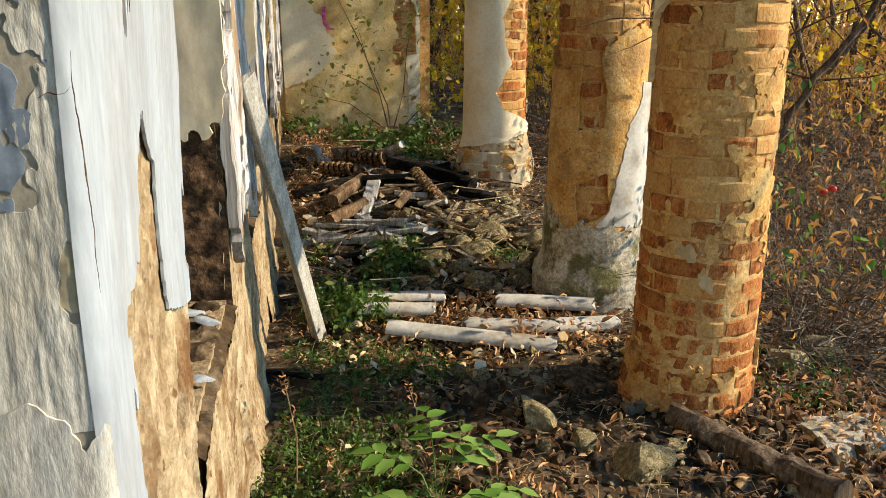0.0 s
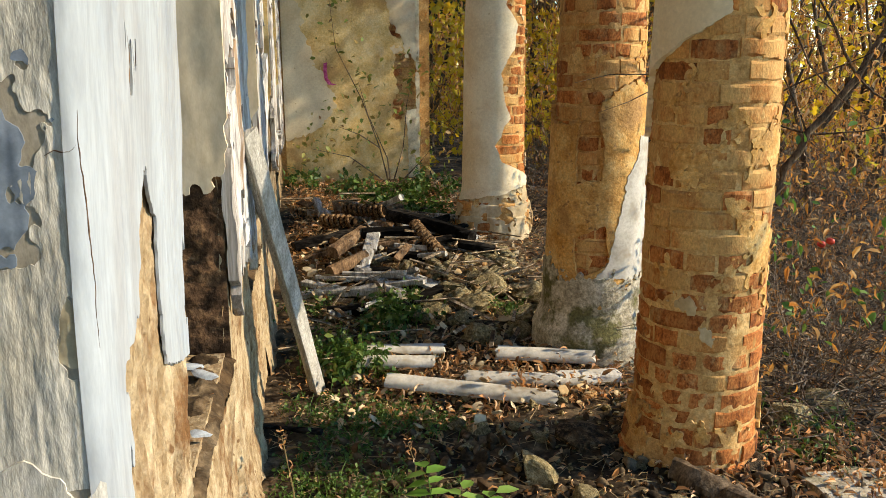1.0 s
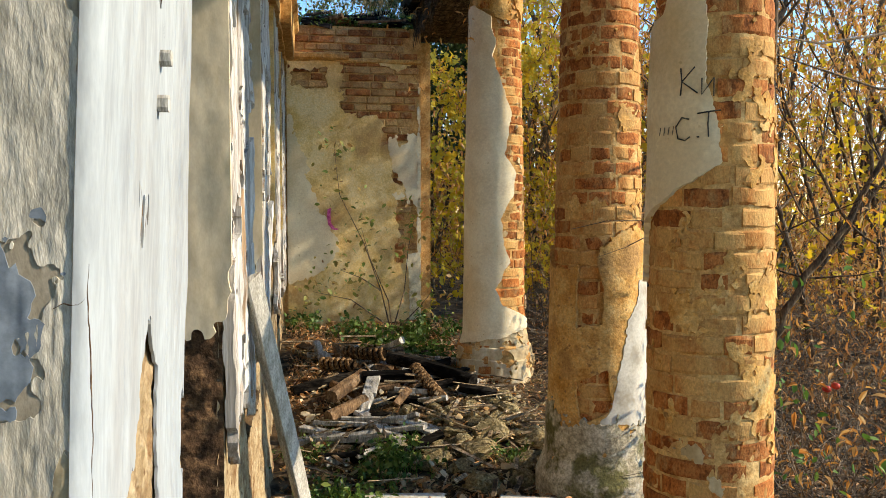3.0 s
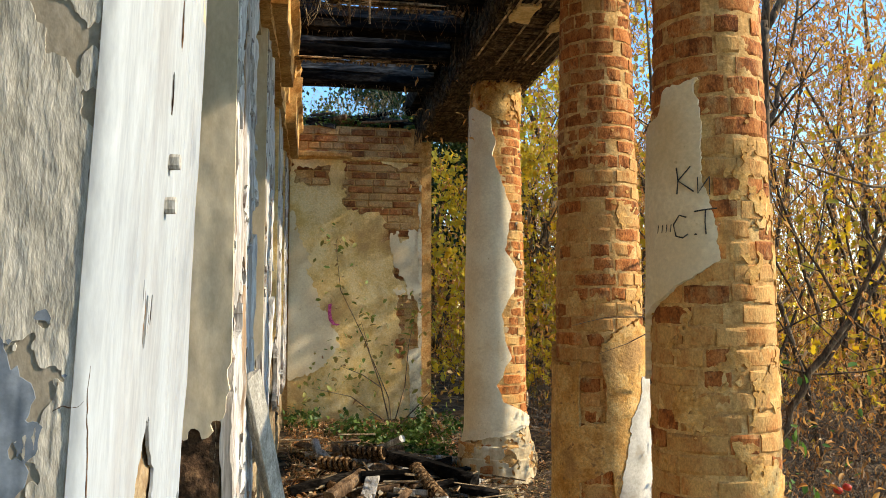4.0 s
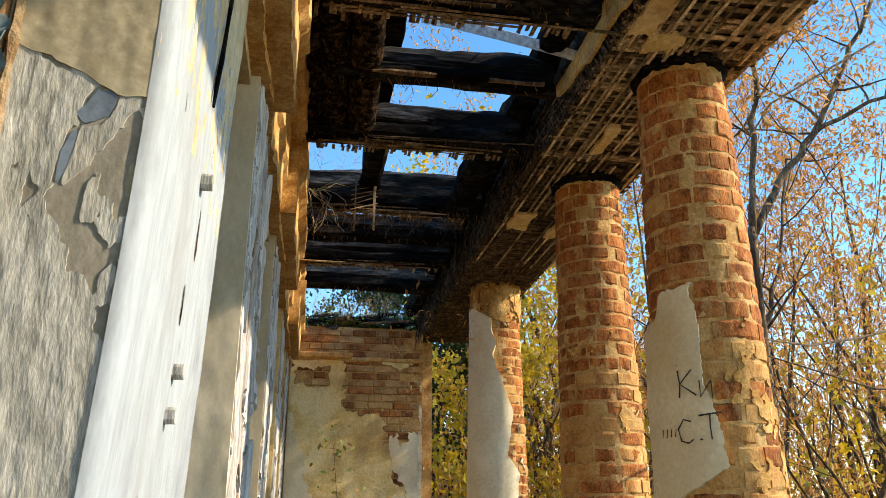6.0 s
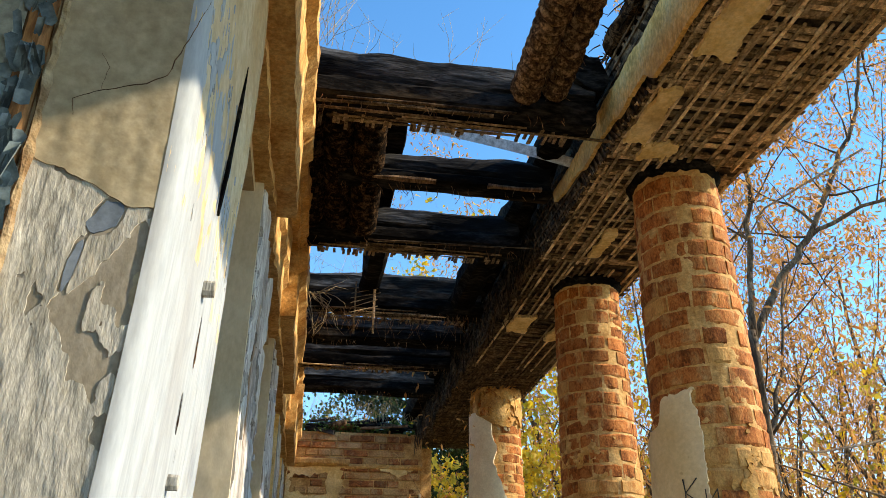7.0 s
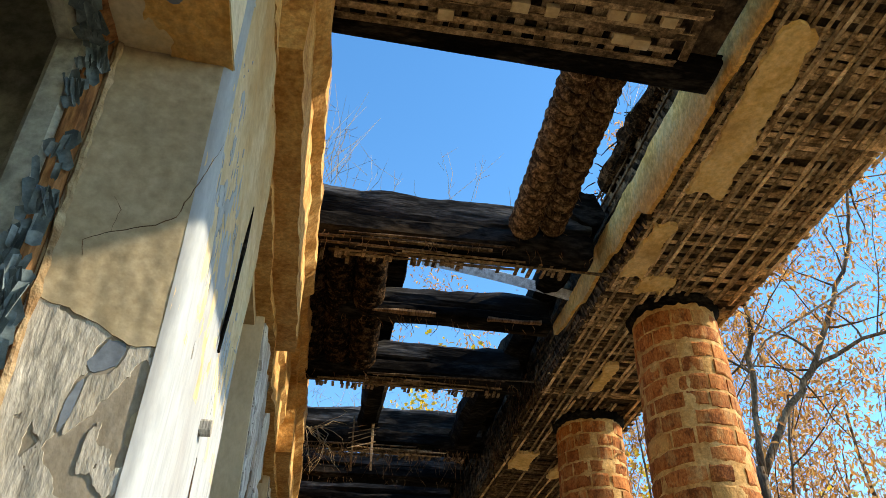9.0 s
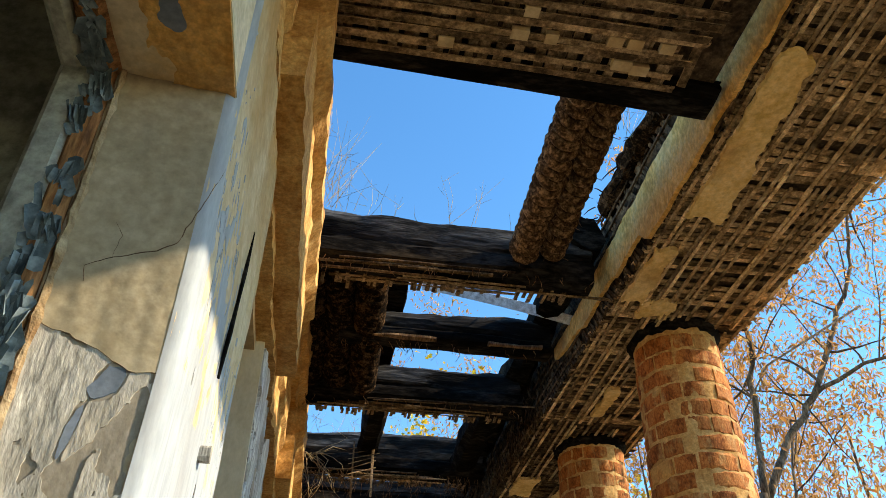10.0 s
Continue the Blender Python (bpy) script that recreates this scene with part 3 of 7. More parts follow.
def flat_brick(w, h, d):
    e = 0.006
    v, f = [], []
    for y, s in ((0, 0), (-d + e, 0), (-d, e)):
        v += [(-w / 2 + s, y, -h / 2 + s), (w / 2 - s, y, -h / 2 + s), (w / 2 - s, y, h / 2 - s), (-w / 2 + s, y, h / 2 - s)]
    for k in (0, 4):
        for j in range(4):
            a, b = k + j, k + (j + 1) % 4
            f.append((a, b, b + 4, a + 4))
    f.append((8, 9, 10, 11))
    return v, f


FB = {(k, g): meshed("brick", *flat_brick(w, 0.064, 0.016), mm) for k, w in enumerate((0.25, 0.12, 0.18)) for g, mm in enumerate((BRICK, BRICK_OLD))}


def brick_field(parent, x0, x1, z0, z1, seed, y=WALL_Y, keep=None, turn=0.0, grime=0.5):
    rng = random.Random(seed)
    z, row = z0, 0
    while z < z1:
        x = x0 - rng.uniform(0, 0.12)
        while x < x1 - 0.08:
            k = rng.choice((0, 0, 1)) if row % 2 else rng.choice((1, 1, 0, 2))
            w = (0.25, 0.12, 0.18)[k]
            if x >= x0 and x + w <= x1 and (keep is None or keep(x + w / 2, z)):
                g = 1 if rng.random() < grime else 0
                part("brick", FB[k, g], None, parent, m=Matrix.Translation((x + w / 2, y + rng.uniform(-0.004, 0.004), z)))
            x += w + 0.012
        z += 0.077
        row += 1


def nw_white(x, z):
    right = np.interp(z, [0.3, 0.7, 1.05, 1.3, 1.7, 2.2, 2.45], [0.5, 0.42, 0.32, 0.3, 0.1, -0.02, -0.15])
    low = np.interp(x, [-0.2, 0.1, 0.45], [0.82, 0.95, 1.2])
    return min(right - x, (z - low) * 1.2) + ragged(x, z, 7, 41, 0.07)


def nw_ochre(x, z):
    v = 0.35
    if z > 3.17:
        v = -0.4
    v = min(v, 3 * max(abs(x - 0.57) - 0.2, abs(z - 2.88) - 0.27 - 0.1 * (x - 0.5)))
    v = min(v, 3 * max(abs(x - 1.0) - 0.22, abs(z - 2.72) - 0.40))
    v = min(v, 3 * max(abs(x - 0.02) - 0.17, abs(z - 2.98) - 0.09))
    v = min(v, 3 * max(abs(x - 1.05) - 0.09, abs(z - 1.4) - 0.3))
    v = min(v, 6 * (math.hypot(x - 0.97, (z - 1.97) * 1.2) - 0.1))
    return v + ragged(x, z, 5, 44, 0.22) - 0.02


def nw_pale(x, z):
    return min(3 * (0.16 - abs(x - 1.08 - 0.15 * (2.0 - z))), 2 * (0.32 - abs(z - 2.05))) + ragged(x, z, 6, 47, 0.3)


# the thin pale strip above 1.15 m paints the corner's sunlit edge
def nw_strip(x, z):
    return min(4 * (0.07 - abs(x - 1.13)) if z < 1.15 else 4 * (0.016 - abs(x - 1.178)), 2 * (2.9 - z), 3 * (z - 0.35)) + ragged(x, z, 6, 49, 0.1)


def north_place(base):
    def place(x, z, d):
        return Vector((x, WALL_Y - base - d + 0.005 * nz(x * 5, z * 5, 0, 3), z))
    return place


part("ochre_plaster", sheet(nw_ochre, north_place(0.008), -0.2, 1.195, 0.25, 3.5, 0.022, 0.022, 0.018), CREAM, wall_north, "flaking ochre plaster")
part("white_plaster", sheet(nw_white, north_place(0.026), -0.2, 0.6, 0.4, 2.6, 0.02, 0.02, 0.012), CREAMCOAT, wall_north, "white plaster remnant")
part("pale_plaster", sheet(nw_pale, north_place(0.014), 0.85, 1.195, 1.6, 2.5, 0.02, 0.02, 0.016), CREAMCOAT, wall_north, "pale plaster remnant round a hole")
part("corner_plaster", sheet(nw_strip, north_place(0.02), 1.0, 1.195, 0.3, 3.0, 0.012, 0.02, 0.016), PALE, wall_north, "white plaster at the corner, its sunlit edge painted above")
part("cornice", timber(0.66, 0.08, 0.07, 5, 0.006, 0.03), OCHRE, wall_north, "broken plaster cornice", m=pose(-0.22, WALL_Y - 0.03, 3.2))
part("ledge", timber(1.4, 0.05, 0.05, 6, 0.01, 0.03), OCHRE, wall_north, "worn brick ledge", m=pose(-0.2, WALL_Y - 0.01, 3.17))
brick_field(wall_north, -0.2, 1.19, 0.3, 3.5, 91, keep=lambda x, z: nw_ochre(x, z) < 0.16)
brick_field(wall_north, 1.205, 1.32, 0.3, 3.35, 92, y=WALL_Y + 0.1)
bend = [Vector((0.21, 1.62, 0)), Vector((0.205, 1.54, 0)), Vector((0.215, 1.46, 0)), Vector((0.25, 1.41, 0)), Vector((0.30, 1.40, 0))]
rib = [[Vector((p.x + dx, WALL_Y - 0.046, p.y + dz)) for dx, dz in ((0, 0), (0.035, 0.012))] for p in bend]
part("spray_mark", loft(rib, close=False, cap=False), PINK, wall_north, "pink spray-paint mark")

def moulding(prof, y0, y1, seed, step=0.06, amp=0.004):
    n = max(2, int((y1 - y0) / step))
    rings = []
    for i in range(n + 1):
        y = y0 + (y1 - y0) * i / n
        rings.append([Vector((x + amp * (fr(y * 3, z * 9, x * 9, seed) + 0.5 * fr(y * 15, z * 22, x * 9, seed + 4) + 0.9 * min(0, nz(y * 2.2, z * 6, 0, seed + 7) + 0.25)), y, z + amp * fr(y * 4, x * 9, z, seed + 2))) for x, z in prof])
    return loft(rings)



# ---- long wall with window openings ----
def lean_at(z):
    """How far the near pier leans out over the gallery at a height."""
    t = min(1, max(0, (z - 1.15) / 1.1))
    return 0.038 * t * t * (3 - 2 * t)


WX, WT = -0.22, 0.45
PIERS = [(0.83, 1.60), (2.41, 3.24), (4.05, 4.86), (5.68, 6.5), (7.3, 8.38)]
SILL, HEAD, WTOP = 0.82, 2.98, 3.75
wall_west = tagged(part("wall_west", box_data(WX - WT, WX - 0.05, 0.93, 8.39, -0.3, SILL - 0.1), CLAY, None, "long masonry wall with window openings and flaking white plaster"), category="wall", kind="structure")


def grid_sheet(place, u0, u1, v0, v1, su, sv):
    nu, nv = max(1, round((u1 - u0) / su)), max(1, round((v1 - v0) / sv))
    verts = [place(u0 + (u1 - u0) * i / nu, v0 + (v1 - v0) * j / nv) for i in range(nu + 1) for j in range(nv + 1)]
    faces = [(i * (nv + 1) + j, (i + 1) * (nv + 1) + j, (i + 1) * (nv + 1) + j + 1, i * (nv + 1) + j + 1) for i in range(nu) for j in range(nv)]
    return verts, faces


def wall_face(y0, y1, seed, step, z0=-0.1, z1=3.1):
    """Clay body of a pier's face, uneven."""
    def place(y, z):
        return Vector((WX - 0.028 + 0.012 * fr(y * 5, z * 4, 0, seed) + 0.12 * max(0, 0.45 - z) ** 1.5 + 0.02 * max(0, 0.9 - z) * fr(y * 13, z * 9, 0, seed + 3) - (0.02 if y in (y0, y1) else 0), y, z))
    return grid_sheet(place, y0, y1, z0, z1, step, step)


def pier(k, y0, y1):
    s = 50 + k
    step = (0.016, 0.025, 0.04, 0.05, 0.05)[k]
    part("pier", box_data(WX - WT, WX - 0.045, y0 + (0.1 if k == 0 else 0.012), y1 - 0.012, -0.3, WTOP), CLAY, wall_west, "masonry pier")
    part("pier_body", wall_face(y0 + 0.004, y1 - 0.004, s, step), CLAY, wall_west, "crumbling orange clay and rubble")

    def face(y, z):
        v = 0.4
        if k == 0:
            d = math.hypot((y - 1.17 - 0.1 * (1.0 - z)) / 0.1, (z - 0.75) / 0.42)
            v = min(v, (d - 1) * 0.5)
            v = min(v, (z - 0.42 - 1.1 * (y - 0.83)) * 0.9 if y > 1.0 else v)
            v = min(v, 0.5 * (math.hypot((y - 1.05) / 0.035, (z - 1.60) / 0.045) - 1), 0.5 * (math.hypot((y - 1.12) / 0.012, (z - 1.9) / 0.03) - 1), 0.5 * (math.hypot((y - 1.17) / 0.014, (z - 2.0) / 0.05) - 1))
        else:
            v = min(v, 6 * (z - 0.85 - 0.12 * nz(y * 5, 0, 0, s)))
            v = min(v, 3 * abs(y - y0 - 0.55) + 0.05 + 0.2 * nz(z * 2.2, y, 0, s))
        return v + ragged(y * 2.0, z * 0.9, 5, s, 0.75) - 0.2 + (0.2 * fr(y * 22, z * 12, 0, s) if k == 0 else 0)

    def place(y, z, d):
        flute = (0.006 * math.sin((y - y0) * 42) + 0.004 * math.sin((y - y0) * 97 + 1)) * min(1, max(0, (z - 0.4)))
        return Vector((WX - 0.024 + (lean_at(z) if k == 0 else 0) + d + flute + 0.012 * fr(y * 6, z * 1.6, 0, s) + 0.006 * fr(y * 34, z * 14, 0, s), y, z))

    part("white_plaster", sheet(face, place, y0, y1, -0.1, 3.08, step * 0.7, step, 0.026), STREAK, wall_west, "streaked white plaster", smooth=False)


for k, (y0, y1) in enumerate(PIERS):
    if k:
        pier(k, y0, y1)

# window jambs that face the walker
for k, (y0, y1) in enumerate(PIERS[1:]):
    def jamb_place(x, z, d, y0=y0, k=k):
        return Vector((x, y0 + 0.008 - d + 0.008 * fr(x * 5, z * 3, 0, 70 + k), z))

    def jamb_val(x, z, k=k):
        e = 0.35
        if x > WX - 0.08:
            e = 0.35 - 2.5 * max(0, 1.5 - z) * (x - (WX - 0.08)) / 0.08
        return min(e, (z - (1.27 if k == 0 else SILL + 0.05)) * (4 if k == 0 else 1.5)) + ragged(x, z, 5, 80 + k, 0.3)
    part("jamb_plaster", sheet(jamb_val, jamb_place, WX - WT, WX + 0.001, SILL, HEAD + 0.1, 0.01 if k == 0 else 0.02, 0.02, 0.022), JAMB if k < 2 else CREAM, wall_west, "stone-coloured plastered window jamb")
# broken sills
for k in range(4):
    y0, y1 = PIERS[k][1], PIERS[k + 1][0]

    def sill_place(x, y, k=k):
        e = min(1, max(0, (x - WX + 0.12) / 0.12))
        return Vector((x, y, SILL - 0.10 - 0.05 * e * e + 0.03 * fr(x * 9, y * 9, 0, 90 + k) + 0.01 * fr(x * 40, y * 40, 0, 91)))
    part("broken_sill", grid_sheet(sill_place, WX - WT, WX - 0.02, y0 - 0.05, y1 + 0.05, 0.012, 0.014), SOIL, wall_west, "broken sill of earth and rubble", smooth=True)

    def apron_place(y, z, k=k):
        return Vector((WX - 0.03 + 0.014 * fr(y * 6, z * 5, 0, 95 + k) + 0.006 * fr(y * 30, z * 22, 0, 96), y, z))
    part("sill_front", grid_sheet(apron_place, y0 - 0.05, y1 + 0.05, -0.1, SILL - 0.16, 0.012, 0.014), CLAY, wall_west, "eroded clay under the window", smooth=True)
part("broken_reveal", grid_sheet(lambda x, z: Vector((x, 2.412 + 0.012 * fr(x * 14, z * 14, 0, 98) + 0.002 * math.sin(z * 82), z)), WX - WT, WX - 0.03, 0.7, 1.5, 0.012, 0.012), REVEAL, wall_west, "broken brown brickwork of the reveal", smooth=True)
# lintels and the wall above the openings
part("lintel_wall", box_data(WX - WT, WX - 0.03, 0.95, 8.39, HEAD, WTOP), BEIGE, wall_west, "plastered wall over the windows")
part("door_lintel", box_data(WX - 0.15, WX + 0.03, -1.5, 0.93, 2.565, WTOP), LINTEL, wall_west, "plastered lintel over the doorway")
part("lintel_soffit", grid_sheet(lambda x, y: Vector((x, y, 2.556 + 0.005 * fr(x * 9, y * 6, 0, 44))), WX - 0.16, WX + 0.034, -1.4, 0.86, 0.02, 0.03), LINTEL, wall_west, "stained cream soffit of the doorway")
part("soffit_ochre", sheet(lambda x, y: min((x - WX + 0.07 + 0.02 * nz(y * 9)) * 12, 0.5) + 0.5 * fr(x * 20, y * 12, 0, 47), lambda x, y, d: Vector((x, y, 2.5535 - d + 0.005 * fr(x * 9, y * 6, 0, 44))), WX - 0.15, WX + 0.032, -1.3, 0.85, 0.006, 0.01, 0.0015), HOOD, wall_west, "ochre limewash flaking on the soffit")
part("soffit_grey", sheet(lambda x, y: max(-spot(x, y, WX - 0.05, 0.68, 0.018, 0.03), -spot(x, y, WX - 0.09, 0.3, 0.02, 0.05)) + 0.3 * fr(x * 40, y * 30, 0, 48), lambda x, y, d: Vector((x, y, 2.551 - d + 0.005 * fr(x * 9, y * 6, 0, 44))), WX - 0.14, WX + 0.02, 0.1, 0.8, 0.004, 0.006, 0.001), BLUEWALL, wall_west, "bluish-grey coat remnant on the soffit")
part("door_side", box_data(WX - WT, WX, -3.0, -0.55, -0.3, WTOP), BEIGE, wall_west, "plastered wall beside the doorway")


# entablature, window hoods and cornice along the wall
part("architrave_band", moulding([(-0.4, 3.02), (-0.19, 3.02), (-0.185, 3.2), (-0.165, 3.22), (-0.165, 3.42), (-0.4, 3.42)], 0.6, 8.39, 3, 0.016, 0.014), MORTAR, wall_west, "flaking ochre plaster band")
part("cornice", moulding([(-0.4, 3.42), (-0.13, 3.42), (-0.12, 3.47), (-0.085, 3.49), (-0.08, 3.55), (-0.4, 3.57)], -1.5, 8.39, 4, 0.018, 0.016), OCHRE, wall_west, "ochre plaster cornice")
for y0, y1 in ((1.22, 2.72), (3.8, 5.3), (6.35, 7.9)):
    part("window_hood", moulding([(-0.3, 3.06), (-0.115, 3.06), (-0.11, 3.3), (-0.07, 3.33), (-0.07, 3.44), (-0.3, 3.44)], y0, y1, 7 + y0, 0.02, 0.012), MORTAR, wall_west, "projecting plaster window hood")

# near pier: doorway jamb, rounded corner and face in one run, u from the jamb's depth (below 0) to the far edge
JN = Vector((math.sin(radians(6)), -math.cos(radians(6)), 0))
JD = Vector((-math.cos(radians(6)), -math.sin(radians(6)), 0))
JO = Vector((WX - 0.002, 0.829, 0))
JDEPTH = 0.145
FACE_W = 0.77


def face_edge(z):
    """Where the near pier's face ends, at a height: the broken far edge draws in half-way up."""
    return float(np.interp(z, [1.0, 1.13, 1.47, 1.7, 2.24, 2.4, 2.65, 2.95], [0.62, 0.645, 0.685, 0.64, 0.605, 0.64, 0.745, 0.77])) + 0.006 * nz(z * 9, 0, 0, 4)


def groove(u, at, width):
    return math.exp(-((u - at) / width) ** 2)


def pier_plan(u, z, d):
    """A point of the near pier's skin, d in front of its clay."""
    def on_jamb(s, dd):
        q = JO + JD * s + JN * dd
        return Vector((q.x + lean_at(z) * max(0, 1 - s / JDEPTH), q.y, z))

    def on_face(t, dd):
        run = t if t < 0.4 else 0.4 + (t - 0.4) * (face_edge(z) - 0.4) / (FACE_W - 0.4)
        pr = -0.007 * groove(t, 0.16, 0.008) - 0.005 * groove(t, 0.47, 0.007) - 0.004 * groove(t, 0.60, 0.006) - 0.003 * groove(t, 0.68, 0.006) - 0.004 * (t > 0.48)
        pr += 0.003 * fr(t * 9, z * 1.1, 0, 52) + 0.001 * fr(t * 45, z * 5, 0, 53)
        edge = max(0, (t - FACE_W + 0.02) / 0.02)
        return Vector((WX - 0.003 + lean_at(z) + dd + pr * min(1, t / 0.03) - 0.02 * edge * edge, 0.829 + run, z))

    r = 0.018
    bul = 0.003 * fr(u * 8, z * 2.5, 0, 61) + 0.0008 * fr(u * 60, z * 16, 0, 62)
    if z < 1.75:
        bul += 0.0011 * min(1, (1.75 - z) * 6) * nz(u * 190, z * 17, 0, 64)
    bul += 0.0007 * nz(u * 120, z * 70, 0, 67)
    if u <= -r:
        return on_jamb(-u, d + bul)
    if u >= r:
        return on_face(u, d)
    t = (u + r) / (2 * r)
    p0, p1, p2 = on_jamb(r, d + bul), on_jamb(0, d * 0.5), on_face(r, d)
    return p0 * (1 - t) ** 2 + p1 * 2 * t * (1 - t) + p2 * t * t


def rough_edge(u, z, seed):
    return 1.1 * fr(u * 48, z * 32, 0, seed, 7)


def face_white(u, z):
    """Where the white coat of the face has held."""
    v = 0.6
    if z < 1.46:
        left = np.interp(z, [0.7, 1.02, 1.11, 1.24, 1.26, 1.31, 1.41, 1.46], [0.10, 0.115, 0.112, 0.135, 0.20, 0.225, 0.262, 0.30])
        right = np.interp(z, [1.05, 1.08, 1.11, 1.14, 1.195, 1.28, 1.37, 1.41, 1.46], [0.9, 0.66, 0.5, 0.39, 0.383, 0.36, 0.375, 0.33, 0.305])
        inside = min(u - left, right - u)
        v = min(v, -inside * 22)
    for cs, cz, rs, rz in ((0.21, 1.62, 0.004, 0.02), (0.236, 1.58, 0.007, 0.03), (0.264, 1.6, 0.004, 0.018), (0.30, 1.90, 0.008, 0.03), (0.345, 2.02, 0.008, 0.045), (0.75, 1.2, 0.03, 0.08), (0.77, 1.75, 0.012, 0.12)):
        v = min(v, 1.2 * spot(u, z, cs, cz, rs, rz))
    if z > 2.1 and u > 0.02:
        v = min(v, 0.55 - (1.5 if u < 0.12 else 2.2) * (z - 2.1) + 0.5 * fr(u * 7, z * 2.5, 0, 58, 3))
    return v + 0.45 * rough_edge(u, z * 0.6, 54)


def jamb_skin(u, z):
    """The grey coat: whole low down, in scattered patches under the upper render."""
    v, s = 0.5, -u
    for cs, cz, rs, rz, sl in ((0.112, 1.48, 0.073, 0.092, 0.15), (0.09, 1.415, 0.045, 0.022, -0.3), (0.054, 2.054, 0.014, 0.024, 0.2), (0.074, 1.99, 0.005, 0.034, 0.12), (0.0, 1.965, 0.016, 0.026, 0), (0.012, 1.32, 0.017, 0.042, 0.1)):
        v = min(v, spot(s, z, cs, cz, rs, rz, sl) * 1.1 + 0.28 * rough_edge(u, z, 73))
    bare = float(np.interp(z, [1.2, 1.42, 1.6, 1.72, 1.8, 1.9, 2.0, 2.09], [-0.6, -0.5, -0.34, -0.2, -0.02, 0.04, 0.08, 0.12]))
    v = min(v, 0.16 - bare + 0.75 * fr(u * 17 + 3, z * 8.5, 0, 41, 6))
    if 1.5 < z < 1.9:
        v = min(v, (s - 0.012 + 0.005 * nz(z * 30, 0, 0, 7)) * 30)
    return v + 0.12 * rough_edge(u, z, 63)


def jamb_blue(u, z):
    s = -u
    return max(-spot(s, z, 0.118, 1.485, 0.07, 0.085, 0.1), -spot(s, z, 0.054, 2.054, 0.011, 0.02, 0.2), -spot(s, z, 0.074, 1.99, 0.004, 0.03, 0.12), -spot(s, z, 0.0, 2.5, 0.014, 0.026), -spot(s, z, -0.012, 1.945, 0.006, 0.03)) + 0.5 * rough_edge(u, z, 69)


def jamb_clay(u, z):
    return max(-spot(-u, z, 0.002, 1.965, 0.015, 0.024), -spot(-u, z, 0.014, 1.32, 0.017, 0.042)) + 0.4 * rough_edge(u, z, 72)


def jamb_top(u, z):
    low = float(np.interp(-u, [0.0, 0.04, 0.067, 0.108, 0.14], [2.066, 2.07, 2.085, 2.11, 2.12]))
    return (z - low + 0.003 * nz(u * 60)) * 22 + 0.1 * rough_edge(u, z, 65)


part("pier", box_data(WX - WT, WX - 0.045, 0.93, 1.59, -0.3, WTOP), INSIDE, wall_west, "masonry pier")
part("pier_body", grid_sheet(lambda u, z: pier_plan(u, z, -0.0035 + (0.002 + 0.02 * min(1, max(0, 1.15 - z) * 3)) * fr(u * 9, z * 4, 0, 56) + 0.004 * fr(u * 30, z * 13, 0, 57) + 0.006 * fr(u * 48, z * 9, 0, 78) * min(1, max(0, 1.4 - z) * 4) - 0.008 * max(0, fr(u * 60, z * 34, 0, 77))), 0.0, FACE_W + 0.02, -0.1, 3.1, 0.006, 0.009), CLAY, wall_west, "crumbling ochre clay and rubble", smooth=True)
part("jamb_base", grid_sheet(lambda u, z: pier_plan(u, z, 0), -JDEPTH, 0.012, -0.1, 2.62, 0.01, 0.02), GREY2, wall_west, "bare brown render of the doorway")
part("blue_coat", sheet(jamb_blue, pier_plan, -JDEPTH, -0.002, 1.2, 2.6, 0.004, 0.007, 0.0015), BLUEWALL, wall_west, "remnant of an old blue-grey coat")
part("clay_scar", sheet(jamb_clay, pier_plan, -JDEPTH, -0.001, 1.2, 2.0, 0.003, 0.004, 0.0008), SMOOTH, wall_west, "raw lime scar in the plaster")
part("jamb_plaster", sheet(jamb_skin, pier_plan, -JDEPTH, 0.006, 1.15, 2.2, 0.0026, 0.0042, 0.0014), GREY, wall_west, "grey brush-marked plaster, peeling")
part("smooth_render", sheet(jamb_top, pier_plan, -JDEPTH, 0.012, 1.95, 2.61, 0.004, 0.006, 0.0028), SMOOTH, wall_west, "smooth cracked stone-coloured render")
part("jamb_lower", sheet(lambda u, z: (1.17 + 0.05 * nz(u * 20) - z) * 14 + 0.4 * rough_edge(u, z, 66), pier_plan, -JDEPTH, 0.006, -0.1, 1.3, 0.008, 0.01, 0.004), GREY, wall_west, "stained grey plaster")
part("under_render", grid_sheet(lambda u, z: pier_plan(u, z, 0.003 + 0.002 * fr(u * 20, z * 12, 0, 59)), -0.01, FACE_W, 2.1, 3.08, 0.01, 0.015), BEIGE, wall_west, "bare beige render under the white coat")
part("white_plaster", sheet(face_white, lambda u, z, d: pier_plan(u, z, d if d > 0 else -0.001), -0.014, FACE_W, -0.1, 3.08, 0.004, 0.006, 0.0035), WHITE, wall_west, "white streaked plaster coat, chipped")
